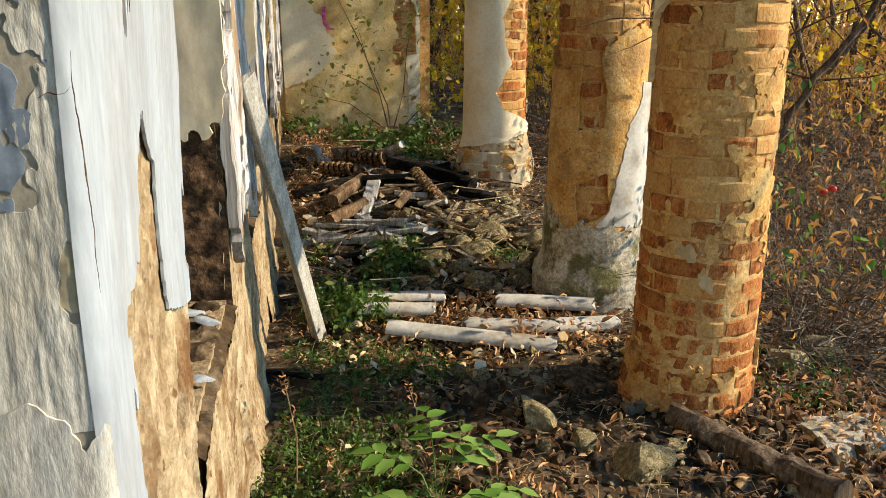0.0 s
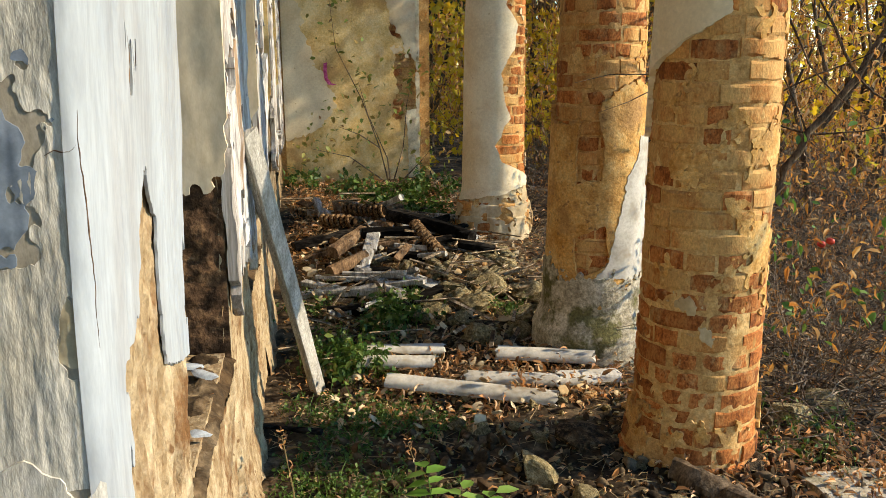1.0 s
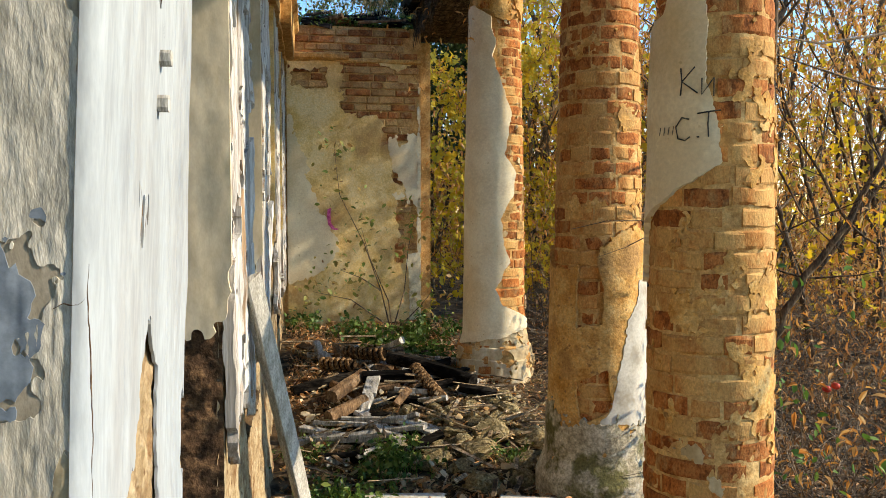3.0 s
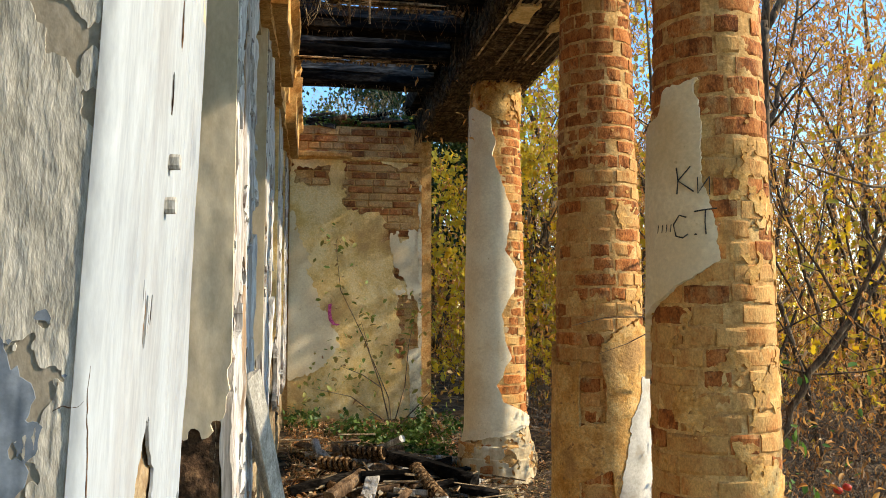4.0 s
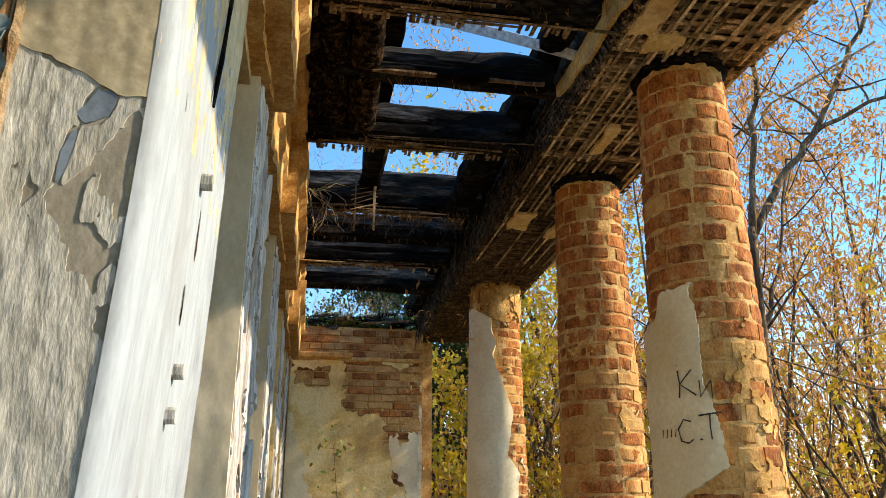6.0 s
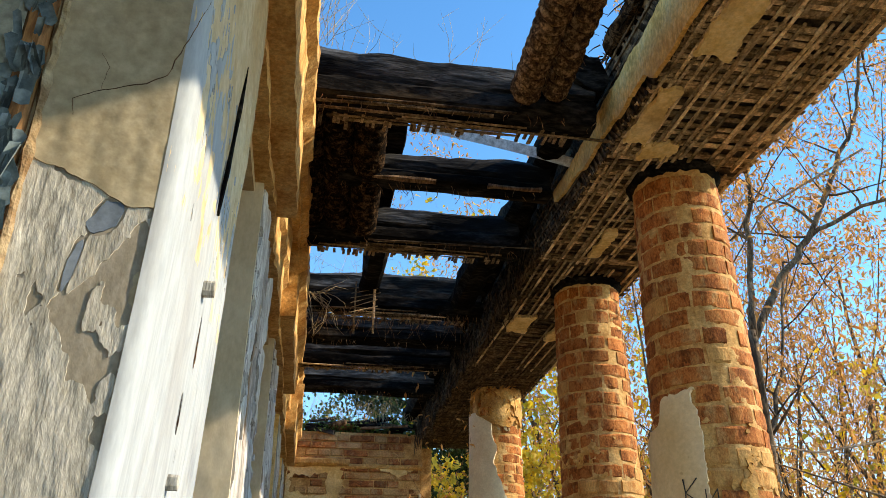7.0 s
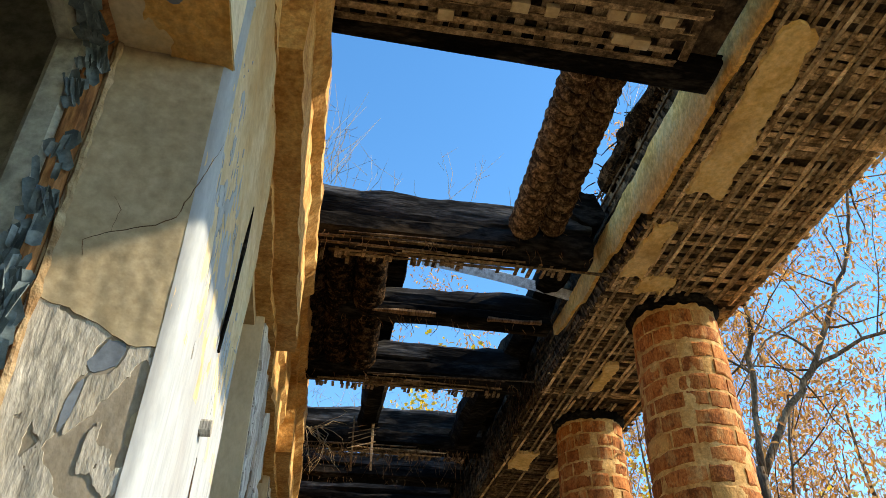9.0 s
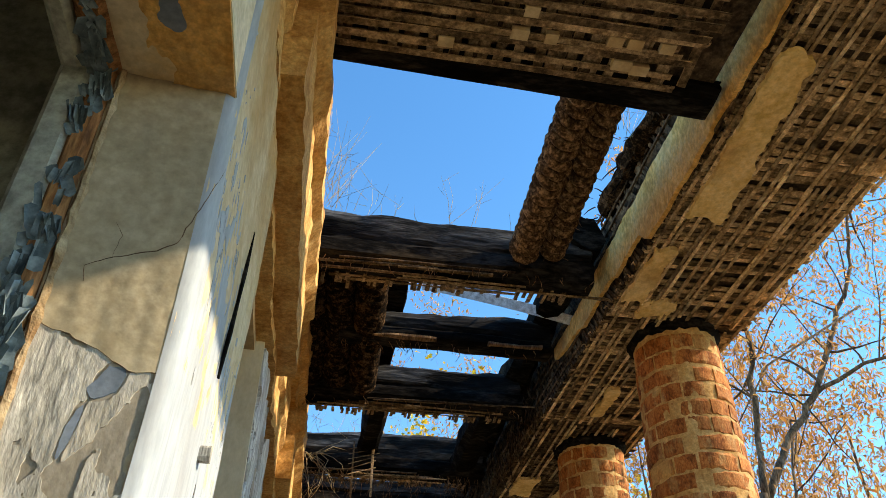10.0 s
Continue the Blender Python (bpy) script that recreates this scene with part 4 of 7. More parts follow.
# cracks
CRACKS = ((((0.014, 2.446), (0.016, 2.413), (-0.002, 2.36), (-0.015, 2.31), (-0.027, 2.259), (-0.045, 2.243), (-0.066, 2.232), (-0.09, 2.22), (-0.108, 2.206), (-0.104, 2.181)), 0.001),
          (((-0.085, 2.225), (-0.082, 2.26), (-0.092, 2.28)), 0.0004), (((-0.03, 1.503), (-0.02, 1.507), (-0.008, 1.505), (0.0, 1.512)), 0.0007),
          (((0.004, 1.545), (0.002, 1.51), (0.006, 1.48), (0.009, 1.45), (0.012, 1.41), (0.016, 1.37), (0.014, 1.33), (0.018, 1.28)), 0.0013),
          (((0.07, 1.44), (0.075, 1.38), (0.072, 1.32), (0.08, 1.25), (0.085, 1.18), (0.1, 1.1)), 0.0003),
          (((0.22, 1.63), (0.228, 1.6), (0.224, 1.57), (0.232, 1.54)), 0.0014), (((0.245, 1.62), (0.252, 1.59), (0.249, 1.56)), 0.0011), (((0.262, 1.61), (0.27, 1.58)), 0.0008),
          (((0.3, 1.92), (0.306, 1.89), (0.304, 1.87)), 0.0012), (((0.345, 2.05), (0.35, 2.0), (0.347, 1.97)), 0.0012), (((0.33, 1.86), (0.336, 1.83)), 0.001))
for crack, wd in CRACKS:
    fine = []
    for i_ in range(len(crack) - 1):
        for k_ in range(4):
            q_ = Vector(crack[i_]).lerp(Vector(crack[i_ + 1]), k_ / 4)
            fine.append((q_.x + 0.0016 * nz(q_.y * 160, i_, 0, 5), q_.y + 0.002 * nz(q_.x * 150, i_, 0, 6)))
    fine.append(crack[-1])
    m_ = len(fine)
    part("crack", tube([pier_plan(a_, b_, 0.0031) for a_, b_ in fine], [wd * (0.35 + 0.9 * math.sin(math.pi * (i_ + 0.5) / m_)) * (0.7 + 0.5 * nz(i_ * 0.9, 3)) for i_ in range(m_)], 4), REVEAL, wall_west, "dark hairline crack")
fis = [(0.302, 2.223), (0.325, 2.27), (0.345, 2.33), (0.375, 2.42), (0.41, 2.5), (0.435, 2.57), (0.459, 2.64)]
part("fissure", tube([pier_plan(a_, b_, 0.009) for a_, b_ in fis], [0.0025, 0.004, 0.0045, 0.0035, 0.0045, 0.003, 0.001], 6), CHAR, wall_west, "long black fissure in the wall")

# door frame with peeling blue paint
frame_thing = thing("door_frame", (0, 0, 0), "wooden door frame with curling blue paint over orange wood", "door frame")
fo = JO + JD * JDEPTH
post = timber(2.75, 0.05, 0.035, 8, 0.002, 0.06)
post_part = part("post", moved(post, Matrix.Translation((fo.x - 0.012, fo.y + 0.01, -0.1)) @ pose(0, 0, 0, 0, -90, 0)), RAWWOOD, frame_thing, "bare orange wooden post")
part("crumbled_edge", tube([fo + Vector((0.014 + 0.003 * nz(zz * 0.9, 2), -0.004 + 0.003 * nz(zz * 0.7, 5), zz * 0.02)) for zz in range(-5, 131)], [0.0055 + 0.0035 * nz(zz * 0.6, 8) for zz in range(-5, 131)], 7, 3, 0.5), CLAY, frame_thing, "crumbled brown plaster edge beside the frame")
part("inner_post", moved(timber(2.75, 0.035, 0.05, 9, 0.001, 0.1), Matrix.Translation((fo.x - 0.05, fo.y + 0.0, -0.1)) @ pose(0, 0, 0, 0, -90, 0)), INSIDE, frame_thing, "grey painted inner post")
head_part = part("head_rail", moved(timber(1.5, 0.05, 0.05, 10, 0.002, 0.06), Matrix.Translation((fo.x - 0.014, fo.y - 1.45, 2.57)) @ pose(0, 0, 0, 0, 0, 90)), RAWWOOD, frame_thing, "bare wooden head rail")
part("inner_head", moved(timber(1.5, 0.035, 0.05, 13, 0.001, 0.1), Matrix.Translation((fo.x - 0.056, fo.y - 1.45, 2.565)) @ pose(0, 0, 0, 0, 0, 90)), INSIDE, frame_thing, "grey painted inner head rail")
rng = random.Random(5)
for i in range(260):
    z = rng.uniform(1.1, 2.57)
    w, h = rng.uniform(0.01, 0.024), rng.uniform(0.02, 0.06)
    curl = rng.uniform(0.002, 0.012)
    vs, fs = [], []
    for a in range(5):
        for b in range(4):
            u, t = a / 4 - 0.5, b / 3 - 0.5
            vs.append((u * w + 0.004 * nz(a * 3, b * 3, i), -curl * (2 * abs(u)) ** 2 * (1 if i % 2 else 0.3) - 0.004 * t, t * h * (1 - 0.5 * abs(u)) + 0.006 * nz(a, b, i * 2.0)))
    fs = [(a * 4 + b, a * 4 + 4 + b, a * 4 + 5 + b, a * 4 + 1 + b) for a in range(4) for b in range(3)]
    if i >= 195:
        part("paint_curl", (vs, fs), BLUE, head_part, m=Matrix.Translation((fo.x - 0.014 + rng.uniform(-0.018, 0.018), fo.y - rng.uniform(0.02, 0.7), 2.538)) @ pose(0, 0, 0, 90 + rng.uniform(-15, 15), 0, rng.uniform(-25, 25)))
        continue
    part("paint_curl", (vs, fs), BLUE, post_part, "curling blue paint flake" if i == 0 else "", m=Matrix.Translation((fo.x - 0.012 + rng.uniform(-0.018, 0.016), fo.y - 0.0165, z)) @ pose(0, 0, 0, 0, rng.uniform(-25, 25), rng.uniform(-15, 15)))

# closed room behind the wall
for nm, bx, mt, lab in (("wall_room_back", (-4.2, -4.0, -3, 8.8, -0.3, 3.6), INSIDE, "grey-green distempered room wall"),
                        ("wall_room_near", (-4.2, -0.67, -3.2, -3.0, -0.3, 3.6), INSIDE, "grey-green distempered room wall"),
                        ("wall_room_far", (-4.2, -0.67, 8.5, 8.8, -0.3, 3.6), INSIDE, "grey-green distempered room wall"),
                        ("ceiling_room", (-4.2, -0.36, -3.2, 8.8, 3.3, 3.5), INSIDE, "grey-green plaster ceiling"),
                        ("floor_room", (-4.2, -0.67, -3.2, 8.8, -0.3, 0.03), BOUNCE_FLOOR, "unseen pale floor of the room, bouncing light upwards")):
    tagged(part(nm, box_data(*bx), mt, None, lab), category=nm.split("_")[0], kind="structure")


# ---- roof: beam on the columns ----
SOF = 3.47
beam = thing("roof_beam", (1.5, 3.6, SOF), "heavy roof beam cased in lath with remnants of ochre plaster", "beam")
BX0, BX1, BY0, BY1 = 1.18, 1.84, -2.5, 8.9


def bpart(name, data, mat, label="", smooth=False, kind=""):
    return part(name, moved(data, Matrix.Translation((-1.5, -3.6, -SOF))), mat, beam, label, smooth=smooth, kind=kind)


bpart("core_timber", moved(timber(BY1 - BY0, 0.26, 0.3, 11, 0.015, 0.12), Matrix.Translation((1.36, BY0, SOF + 0.2)) @ pose(0, 0, 0, 0, 0, 90)), CHAR, "dark core timber")
bpart("outer_timber", moved(timber(BY1 - BY0, 0.24, 0.3, 12, 0.015, 0.12), Matrix.Translation((1.68, BY0, SOF + 0.2)) @ pose(0, 0, 0, 0, 0, 90)), CHAR, "dark outer timber")
backing = bpart("backing", joined([box_data(BX0 + 0.02, BX1 + 0.0, BY0, BY1, SOF + 0.026, SOF + 0.045), box_data(BX0 + 0.012, BX0 + 0.03, BY0, BY1, SOF + 0.03, SOF + 0.42)]), SOOTY, "dark sooty backing boards")
rng = random.Random(77)
# cross laths over the soffit, then the long ones under them
y = 0.85
nlath = 0
LATHX = meshed("lath", *timber(0.66, 0.024, 0.006, 3, 0.002, 0.11, 0.2), LATH_LOW)
# darker copies, likelier further in: the far soffit's shade put into the colour
LATHX_SHADED = meshed("lath", *timber(0.66, 0.024, 0.006, 3, 0.002, 0.11, 0.2), LATH_DARK)
LATHY_SHADED = meshed("lath", *timber(1.0, 0.015, 0.008, 4, 0.002, 0.1, 0.2), LATH_DARK)
LATHY = meshed("lath", *timber(1.0, 0.015, 0.008, 4, 0.002, 0.1, 0.2), LATH)
more_cross = []
while y < 8.6:
    m = Matrix.Translation((BX0 + rng.uniform(-0.02, 0.02) - 1.5, y - 3.6, 0.014 + rng.uniform(-0.002, 0.002))) @ pose(0, 0, 0, 0, rng.uniform(-0.5, 0.5), rng.uniform(-3, 3))
    if rng.random() < 0.93:
        if y < 4.9:
            part("lath", LATHX_SHADED if rng.random() < (y - 2.6) / 1.6 else LATHX, None, backing, m=m)
            nlath += 1
        else:
            more_cross.append(moved(timber(0.66, 0.024, 0.006, rng.randint(0, 50), 0.002, 0.2, 0.2), m))
    y += rng.uniform(0.0255, 0.029)
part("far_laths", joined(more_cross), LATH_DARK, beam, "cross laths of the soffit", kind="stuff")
for yy in range(8):
    for k in range(19):
        x = BX0 + 0.02 + k * 0.0345 + rng.uniform(-0.01, 0.01)
        if rng.random() < 0.2:
            continue
        m = Matrix.Translation((x - 1.5, 0.75 + yy + rng.uniform(-0.1, 0.1) - 3.6, rng.uniform(-0.002, 0.003) - (0.012 if rng.random() < 0.08 else 0))) @ pose(0, 0, 0, 0, rng.uniform(-0.4, 0.8), 90 + rng.uniform(-1.2, 1.2))
        part("lath", LATHY_SHADED if rng.random() < (yy - 2) / 3 else LATHY, None, backing, m=m)
# inner side: short slanting laths and plaster fascia
side = []
y = 0.6
while y < 8.6:
    L = rng.uniform(0.42, 0.56)
    side.append(moved(timber(L, 0.016, 0.006, rng.randint(0, 40), 0.001, 0.15, 0.2), Matrix.Translation((BX0 - 0.008, y, SOF - 0.01)) @ pose(0, 0, 0, 0, 0, 0) @ pose(0, 0, 0, 90 - 0, 0, 90) @ pose(0, 0, 0, 0, 0, 60 + rng.uniform(-8, 8))))
    y += rng.uniform(0.028, 0.04)
y = 0.6
while y < 8.4:
    for k in range(8):
        if rng.random() < 0.85:
            side.append(moved(timber(rng.uniform(0.6, 1.1), 0.014, 0.006, rng.randint(0, 40), 0.001, 0.2, 0.2), Matrix.Translation((BX0 - 0.016, y + rng.uniform(-0.1, 0.1), SOF + 0.02 + 0.06 * k + rng.uniform(-0.01, 0.01))) @ pose(0, 0, 0, 90, rng.uniform(-1, 1), 90)))
    y += 0.8
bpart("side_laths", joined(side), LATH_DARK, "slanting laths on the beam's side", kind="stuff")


def fascia(y, z):
    low = np.interp(y, [0.3, 1.4, 2.15, 2.2, 2.5, 2.55, 2.9, 3.4], [3.49, 3.47, 3.45, 3.515, 3.515, 3.53, 3.535, 3.6])
    top = np.interp(y, [0.5, 1.35, 1.8, 2.4, 3.1], [3.77, 3.75, 3.70, 3.68, 3.65])
    return min((z - low) * 4, (top - z) * 4, (3.35 - y) * 2, (y - 0.3) * 2) + ragged(y, z, 7, 121, 0.05)


def soffit_patch(y, x):
    a = min(4 * (0.062 - abs(x - 1.268 - 0.06 * (y - 1.33))), 2 * (0.37 - abs(y - 1.62)))
    b = min(4 * (0.045 - abs(x - 1.245)), 2 * (0.19 - abs(y - 2.38)))
    c = min(4 * (0.07 - abs(x - 1.36)), 2 * (0.05 - abs(y - 2.62)))
    e = min(4 * (0.03 - abs(x - 1.45)), 2 * (0.16 - abs(y - 3.5)))
    g = min(4 * (0.07 - abs(x - 1.33)), 2 * (0.15 - abs(y - 4.75)))
    h = min(4 * (0.05 - abs(x - 1.62)), 2 * (0.12 - abs(y - 4.9)))
    return max(a, b, c, e, g, h) + ragged(y, x, 9, 123, 0.07)


bpart("fascia_plaster", sheet(fascia, lambda y, z, d: Vector((BX0 - 0.02 - d - 0.004 * fr(y * 4, z * 5, 0, 9), y, z)), 0.3, 3.5, 3.45, 3.9, 0.02, 0.012, 0.014), HOOD, "ochre plaster fascia with cracks")
bpart("soffit_plaster", sheet(soffit_patch, lambda y, x, d: Vector((x, y, SOF - 0.006 - d)), 1.1, 5.1, 1.15, 1.75, 0.015, 0.012, 0.016), CREAM, "ochre plaster patch")


rg8 = random.Random(88)
rags = []
for i in range(300):
    yq = 3.6 + 4.8 * rg8.random() ** 0.7
    far = max(0, (yq - 6.0) / 2.4)
    pq = Vector((BX0 - 0.02 - rg8.uniform(0, 0.03), yq, SOF + rg8.uniform(-0.01, 0.36)))
    wq = Vector((rg8.uniform(-0.25, 0.1), rg8.uniform(-0.9, 0.4), -1)).normalized() * rg8.uniform(0.08, 0.2 + 0.12 * far)
    rags.append(tube([pq, pq + wq * 0.5 + Vector((-0.01, 0, 0)), pq + wq], [0.006, 0.005, 0.002], 4))
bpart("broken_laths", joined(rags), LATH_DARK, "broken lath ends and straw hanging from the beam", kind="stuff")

# straw packed over the beam's inner edge
rg9 = random.Random(909)
pack = [tube([(1.165 + 0.01 * nz(i * 0.4), 0.85 + i * 0.05, 3.89 + 0.02 * nz(i * 0.5, 4)) for i in range(34)], [0.05 + 0.02 * nz(i * 0.9, 7) for i in range(34)], 10, 5, 0.6)]
for i in range(620):
    yq = rg9.uniform(0.8, 8.3)
    pq = Vector((1.155 + rg9.uniform(-0.04, 0.03), yq, 3.87 + rg9.uniform(-0.05, 0.06)))
    wq = Vector((rg9.uniform(-1, 0.2), rg9.uniform(-0.6, 0.6), rg9.uniform(-0.9, 0.5))).normalized() * rg9.uniform(0.03, 0.1)
    pack.append(tube([pq, pq + wq * 0.6, pq + wq + Vector((0, 0, -0.01))], [0.004, 0.003, 0.0015], 3))
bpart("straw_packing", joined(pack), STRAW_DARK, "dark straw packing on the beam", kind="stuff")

# ---- joists ----

def straw_fringe(x0, x1, y, z, count, seed, drop=0.08):
    rg = random.Random(seed)
    out = []
    for i in range(count):
        x = rg.uniform(x0, x1)
        L = rg.uniform(0.3, 1) * drop
        p = Vector((x, y + rg.uniform(-0.03, 0.03), z))
        q = p + Vector((rg.uniform(-0.5, 0.5) * L, rg.uniform(-0.3, 0.3) * L, -L))
        mid = (p + q) / 2 + Vector((rg.uniform(-0.3, 0.3) * L, 0, 0))
        out.append(tube([p, mid, q], [0.0022, 0.0018, 0.001], 3))
    return joined(out)


JOISTS = [  # y of the near face, x from, x to, depth along y, height, bottom, pitch of the top
    (2.50, -0.16, 1.07, 0.16, 0.28, 3.50), (3.14, 0.05, 1.07, 0.12, 0.17, 3.52), (3.72, -0.16, 1.07, 0.18, 0.24, 3.50),
    (4.74, -0.16, 1.07, 0.18, 0.27, 3.50), (5.40, -0.16, 1.07, 0.17, 0.22, 3.52), (5.90, -0.16, 1.07, 0.16, 0.2, 3.50), (6.72, -0.16, 1.07, 0.2, 0.24, 3.52)]
for i, (jy, x0, x1, d, h, zb) in enumerate(JOISTS):
    j = thing("joist", (x0, jy, zb), "charred black roof joist with scraps of lath under it", "joist", "roof joists")
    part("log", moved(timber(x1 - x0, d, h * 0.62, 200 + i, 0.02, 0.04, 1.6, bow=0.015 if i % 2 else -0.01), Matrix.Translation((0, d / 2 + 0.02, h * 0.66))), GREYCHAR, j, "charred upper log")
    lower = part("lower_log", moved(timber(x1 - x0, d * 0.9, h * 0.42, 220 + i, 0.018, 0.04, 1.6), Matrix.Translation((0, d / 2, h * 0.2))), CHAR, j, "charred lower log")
    if i in (0, 2, 3, 5):
        for k in range(9):
            part("lath", moved(timber((x1 - x0) * rng.uniform(0.3, 0.75), 0.014, 0.007, 230 + k, 0.006, 0.06, 0.6), Matrix.Translation((rng.uniform(0, 0.5), 0.005 + 0.018 * k, -0.012 + rng.uniform(-0.012, 0.008))) @ pose(0, 0, 0, rng.uniform(-20, 20), rng.uniform(-1, 1), rng.uniform(-1.5, 1.5))), LATH_LOW if k % 3 else LATH_DARK, lower, "brown lath strip" if k == 0 else "")
        short = []
        for k in range(46):
            xx = rng.uniform(0.05, x1 - x0 - 0.1)
            short.append(moved(timber(rng.uniform(0.04, 0.085), 0.015, 0.006, k, 0.001, 0.1, 0.2), Matrix.Translation((xx, d * 0.8 - rng.uniform(0, 0.03), -0.012 + rng.uniform(-0.006, 0.006))) @ pose(0, 0, 0, 0, 0, 90 + rng.uniform(-6, 6))))
        part("lath_fringe", joined(short), LATH_STUFF, lower, "broken lath ends", kind="stuff")
    if i in (1,):
        part("bare_scar", moved(timber(0.3, 0.03, 0.018, 241, 0.02, 0.02, 2), Matrix.Translation((0.15, 0.0, 0.01))), BROWNWOOD, j, "pale split wood")
        part("bare_scar", moved(timber(0.26, 0.03, 0.018, 242, 0.02, 0.02, 2), Matrix.Translation((0.7, 0.0, 0.005))), BROWNWOOD, j, "pale split wood")
    part("straw", straw_fringe(0.0, x1 - x0, 0.02, -0.01, 30 if i not in (3,) else 110, 300 + i, 0.07 if i not in (3,) else 0.2), STRAW, j, "hanging straw and roots", kind="stuff")


hang = thing("hanging_laths", (0.28, 4.72, 3.52), "loose ladder of broken laths hanging under the joist", "lath")
for k in range(7):
    part("lath", moved(timber(rng.uniform(0.14, 0.2), 0.011, 0.005, k, 0.003, 0.05, 0.4), Matrix.Translation((-0.08, -0.02 * k * 0.3, -0.035 * k + 0.1)) @ pose(0, 0, 0, 20, rng.uniform(-22, -8), rng.uniform(-8, 8))), LATH_LOW, hang)
for k, xx in enumerate((-0.05, 0.07)):
    part("lath", moved(timber(0.34, 0.014, 0.006, 20 + k, 0.003, 0.05, 0.4), Matrix.Translation((xx, -0.03, 0.14)) @ pose(0, 0, 0, 0, 78 + 8 * k, 90)), LATH_LOW, hang)
roots = thing("hanging_roots", (-0.1, 4.72, 3.55), "pale dead roots hanging under the joist", "roots")
rg5 = random.Random(55)
for k in range(16):
    q = Vector((rg5.uniform(-0.03, 0.12), -0.03, 0.02))
    w = Vector((rg5.uniform(0.2, 1.0), -0.1, -rg5.uniform(0.2, 0.9)))
    ps = [q]
    for i in range(5):
        w = (w + Vector((rg5.gauss(0, 0.45), rg5.gauss(0, 0.15), rg5.gauss(-0.12, 0.4)))).normalized()
        ps.append(ps[-1] + w * rg5.uniform(0.04, 0.09))
    part("root", tube(ps, [0.0026, 0.0023, 0.002, 0.0016, 0.0013, 0.0007], 4, cap=False), GRASS, roots)


def straw_pole(name_at, p, q, r, seed, label, mat=STRAW):
    """A pole wound with straw and clay: coils that bulge and fray."""
    p, q = Vector(p), Vector(q)
    L = (q - p).length
    n = int(L / 0.008)
    rg = random.Random(seed)
    pts, rad = [], []
    coil = 0.05
    for i in range(n + 1):
        s = i / n
        pts.append(p.lerp(q, s) + Vector((0.004 * nz(s * 9, 0, 0, seed), 0, 0.006 * nz(s * 7, 1, 0, seed))))
        ph = (s * L / coil) % 1.0
        rad.append(r * (0.66 + 0.44 * ph ** 0.8) * (1 + 0.08 * nz(s * L * 9, 3, 0, seed)))
    ob = thing("straw_pole", p, label, "pole", "straw-wound poles")
    data = tube(pts, [q * 0.72 for q in rad], 14, seed, 0.2)
    # dark core paints the shade in the grooves between coils
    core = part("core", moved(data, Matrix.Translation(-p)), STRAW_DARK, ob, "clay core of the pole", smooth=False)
    ax = (q - p).normalized()
    e1 = ax.cross(Vector((0, 0, 1))).normalized()
    e2 = ax.cross(e1)
    for i in range(int(L / coil)):
        c = p + ax * (i + 0.5) * coil
        tilt = rg.uniform(0.2, 0.3)
        rr = r * rg.uniform(0.95, 1.04)
        loop, nn = [], 26
        for k in range(nn):
            a = 2 * math.pi * k / nn
            o = e1 * math.cos(a) + e2 * math.sin(a)
            cc = c + o * rr * 0.84 + ax * (tilt * r * math.sin(a + 0.6))
            fat = (0.2 * coil + 0.36 * coil * (0.6 + 0.3 * nz(math.cos(a) * 2.5, math.sin(a) * 2.5, i * 1.7, seed)))
            loop.append([cc + (o * math.cos(t_) * fat * 0.75 + ax * (math.sin(t_) * fat + 0.3 * fat * math.cos(t_))) for t_ in (0, 1.05, 2.1, 3.14, 4.19, 5.24)])
        vs = [v for g in loop for v in g]
        fs = [(g * 6 + h, g * 6 + (h + 1) % 6, ((g + 1) % nn) * 6 + (h + 1) % 6, ((g + 1) % nn) * 6 + h) for g in range(nn) for h in range(6)]
        part("coil", moved((vs, fs), Matrix.Translation(-p)), mat, core, "coil of twisted straw" if i == 0 else "", smooth=True)
    hair = []
    for i in range(int(L * 60)):
        s = rg.random()
        c = p.lerp(q, s)
        a = rg.uniform(0, 2 * math.pi)
        o = Vector((math.cos(a), 0, math.sin(a)))
        b = c + o * r * 0.9
        e = b + o * rg.uniform(0.005, 0.03) + Vector((0, rg.uniform(-0.02, 0.02), -rg.uniform(0, 0.03)))
        hair.append(tube([b, e], [0.002, 0.001], 3))
    part("fray", moved(joined(hair), Matrix.Translation(-p)), mat, ob, "frayed straw ends", kind="stuff")
    return ob


straw_pole("", (0.728, 1.42, 3.60), (0.755, 2.50, 3.58), 0.058, 1, "pole wound with coiled straw and clay, hanging loose")
straw_pole("", (0.84, 1.42, 3.63), (0.878, 2.50, 3.605), 0.054, 2, "pole wound with coiled straw and clay")
# poles by the wall use the dark copy for their deep shade
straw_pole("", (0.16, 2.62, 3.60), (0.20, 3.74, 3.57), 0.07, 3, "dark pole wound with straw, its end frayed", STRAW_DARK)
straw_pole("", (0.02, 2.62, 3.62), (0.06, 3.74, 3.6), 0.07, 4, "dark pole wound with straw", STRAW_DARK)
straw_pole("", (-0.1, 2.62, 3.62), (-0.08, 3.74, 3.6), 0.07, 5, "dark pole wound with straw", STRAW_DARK)
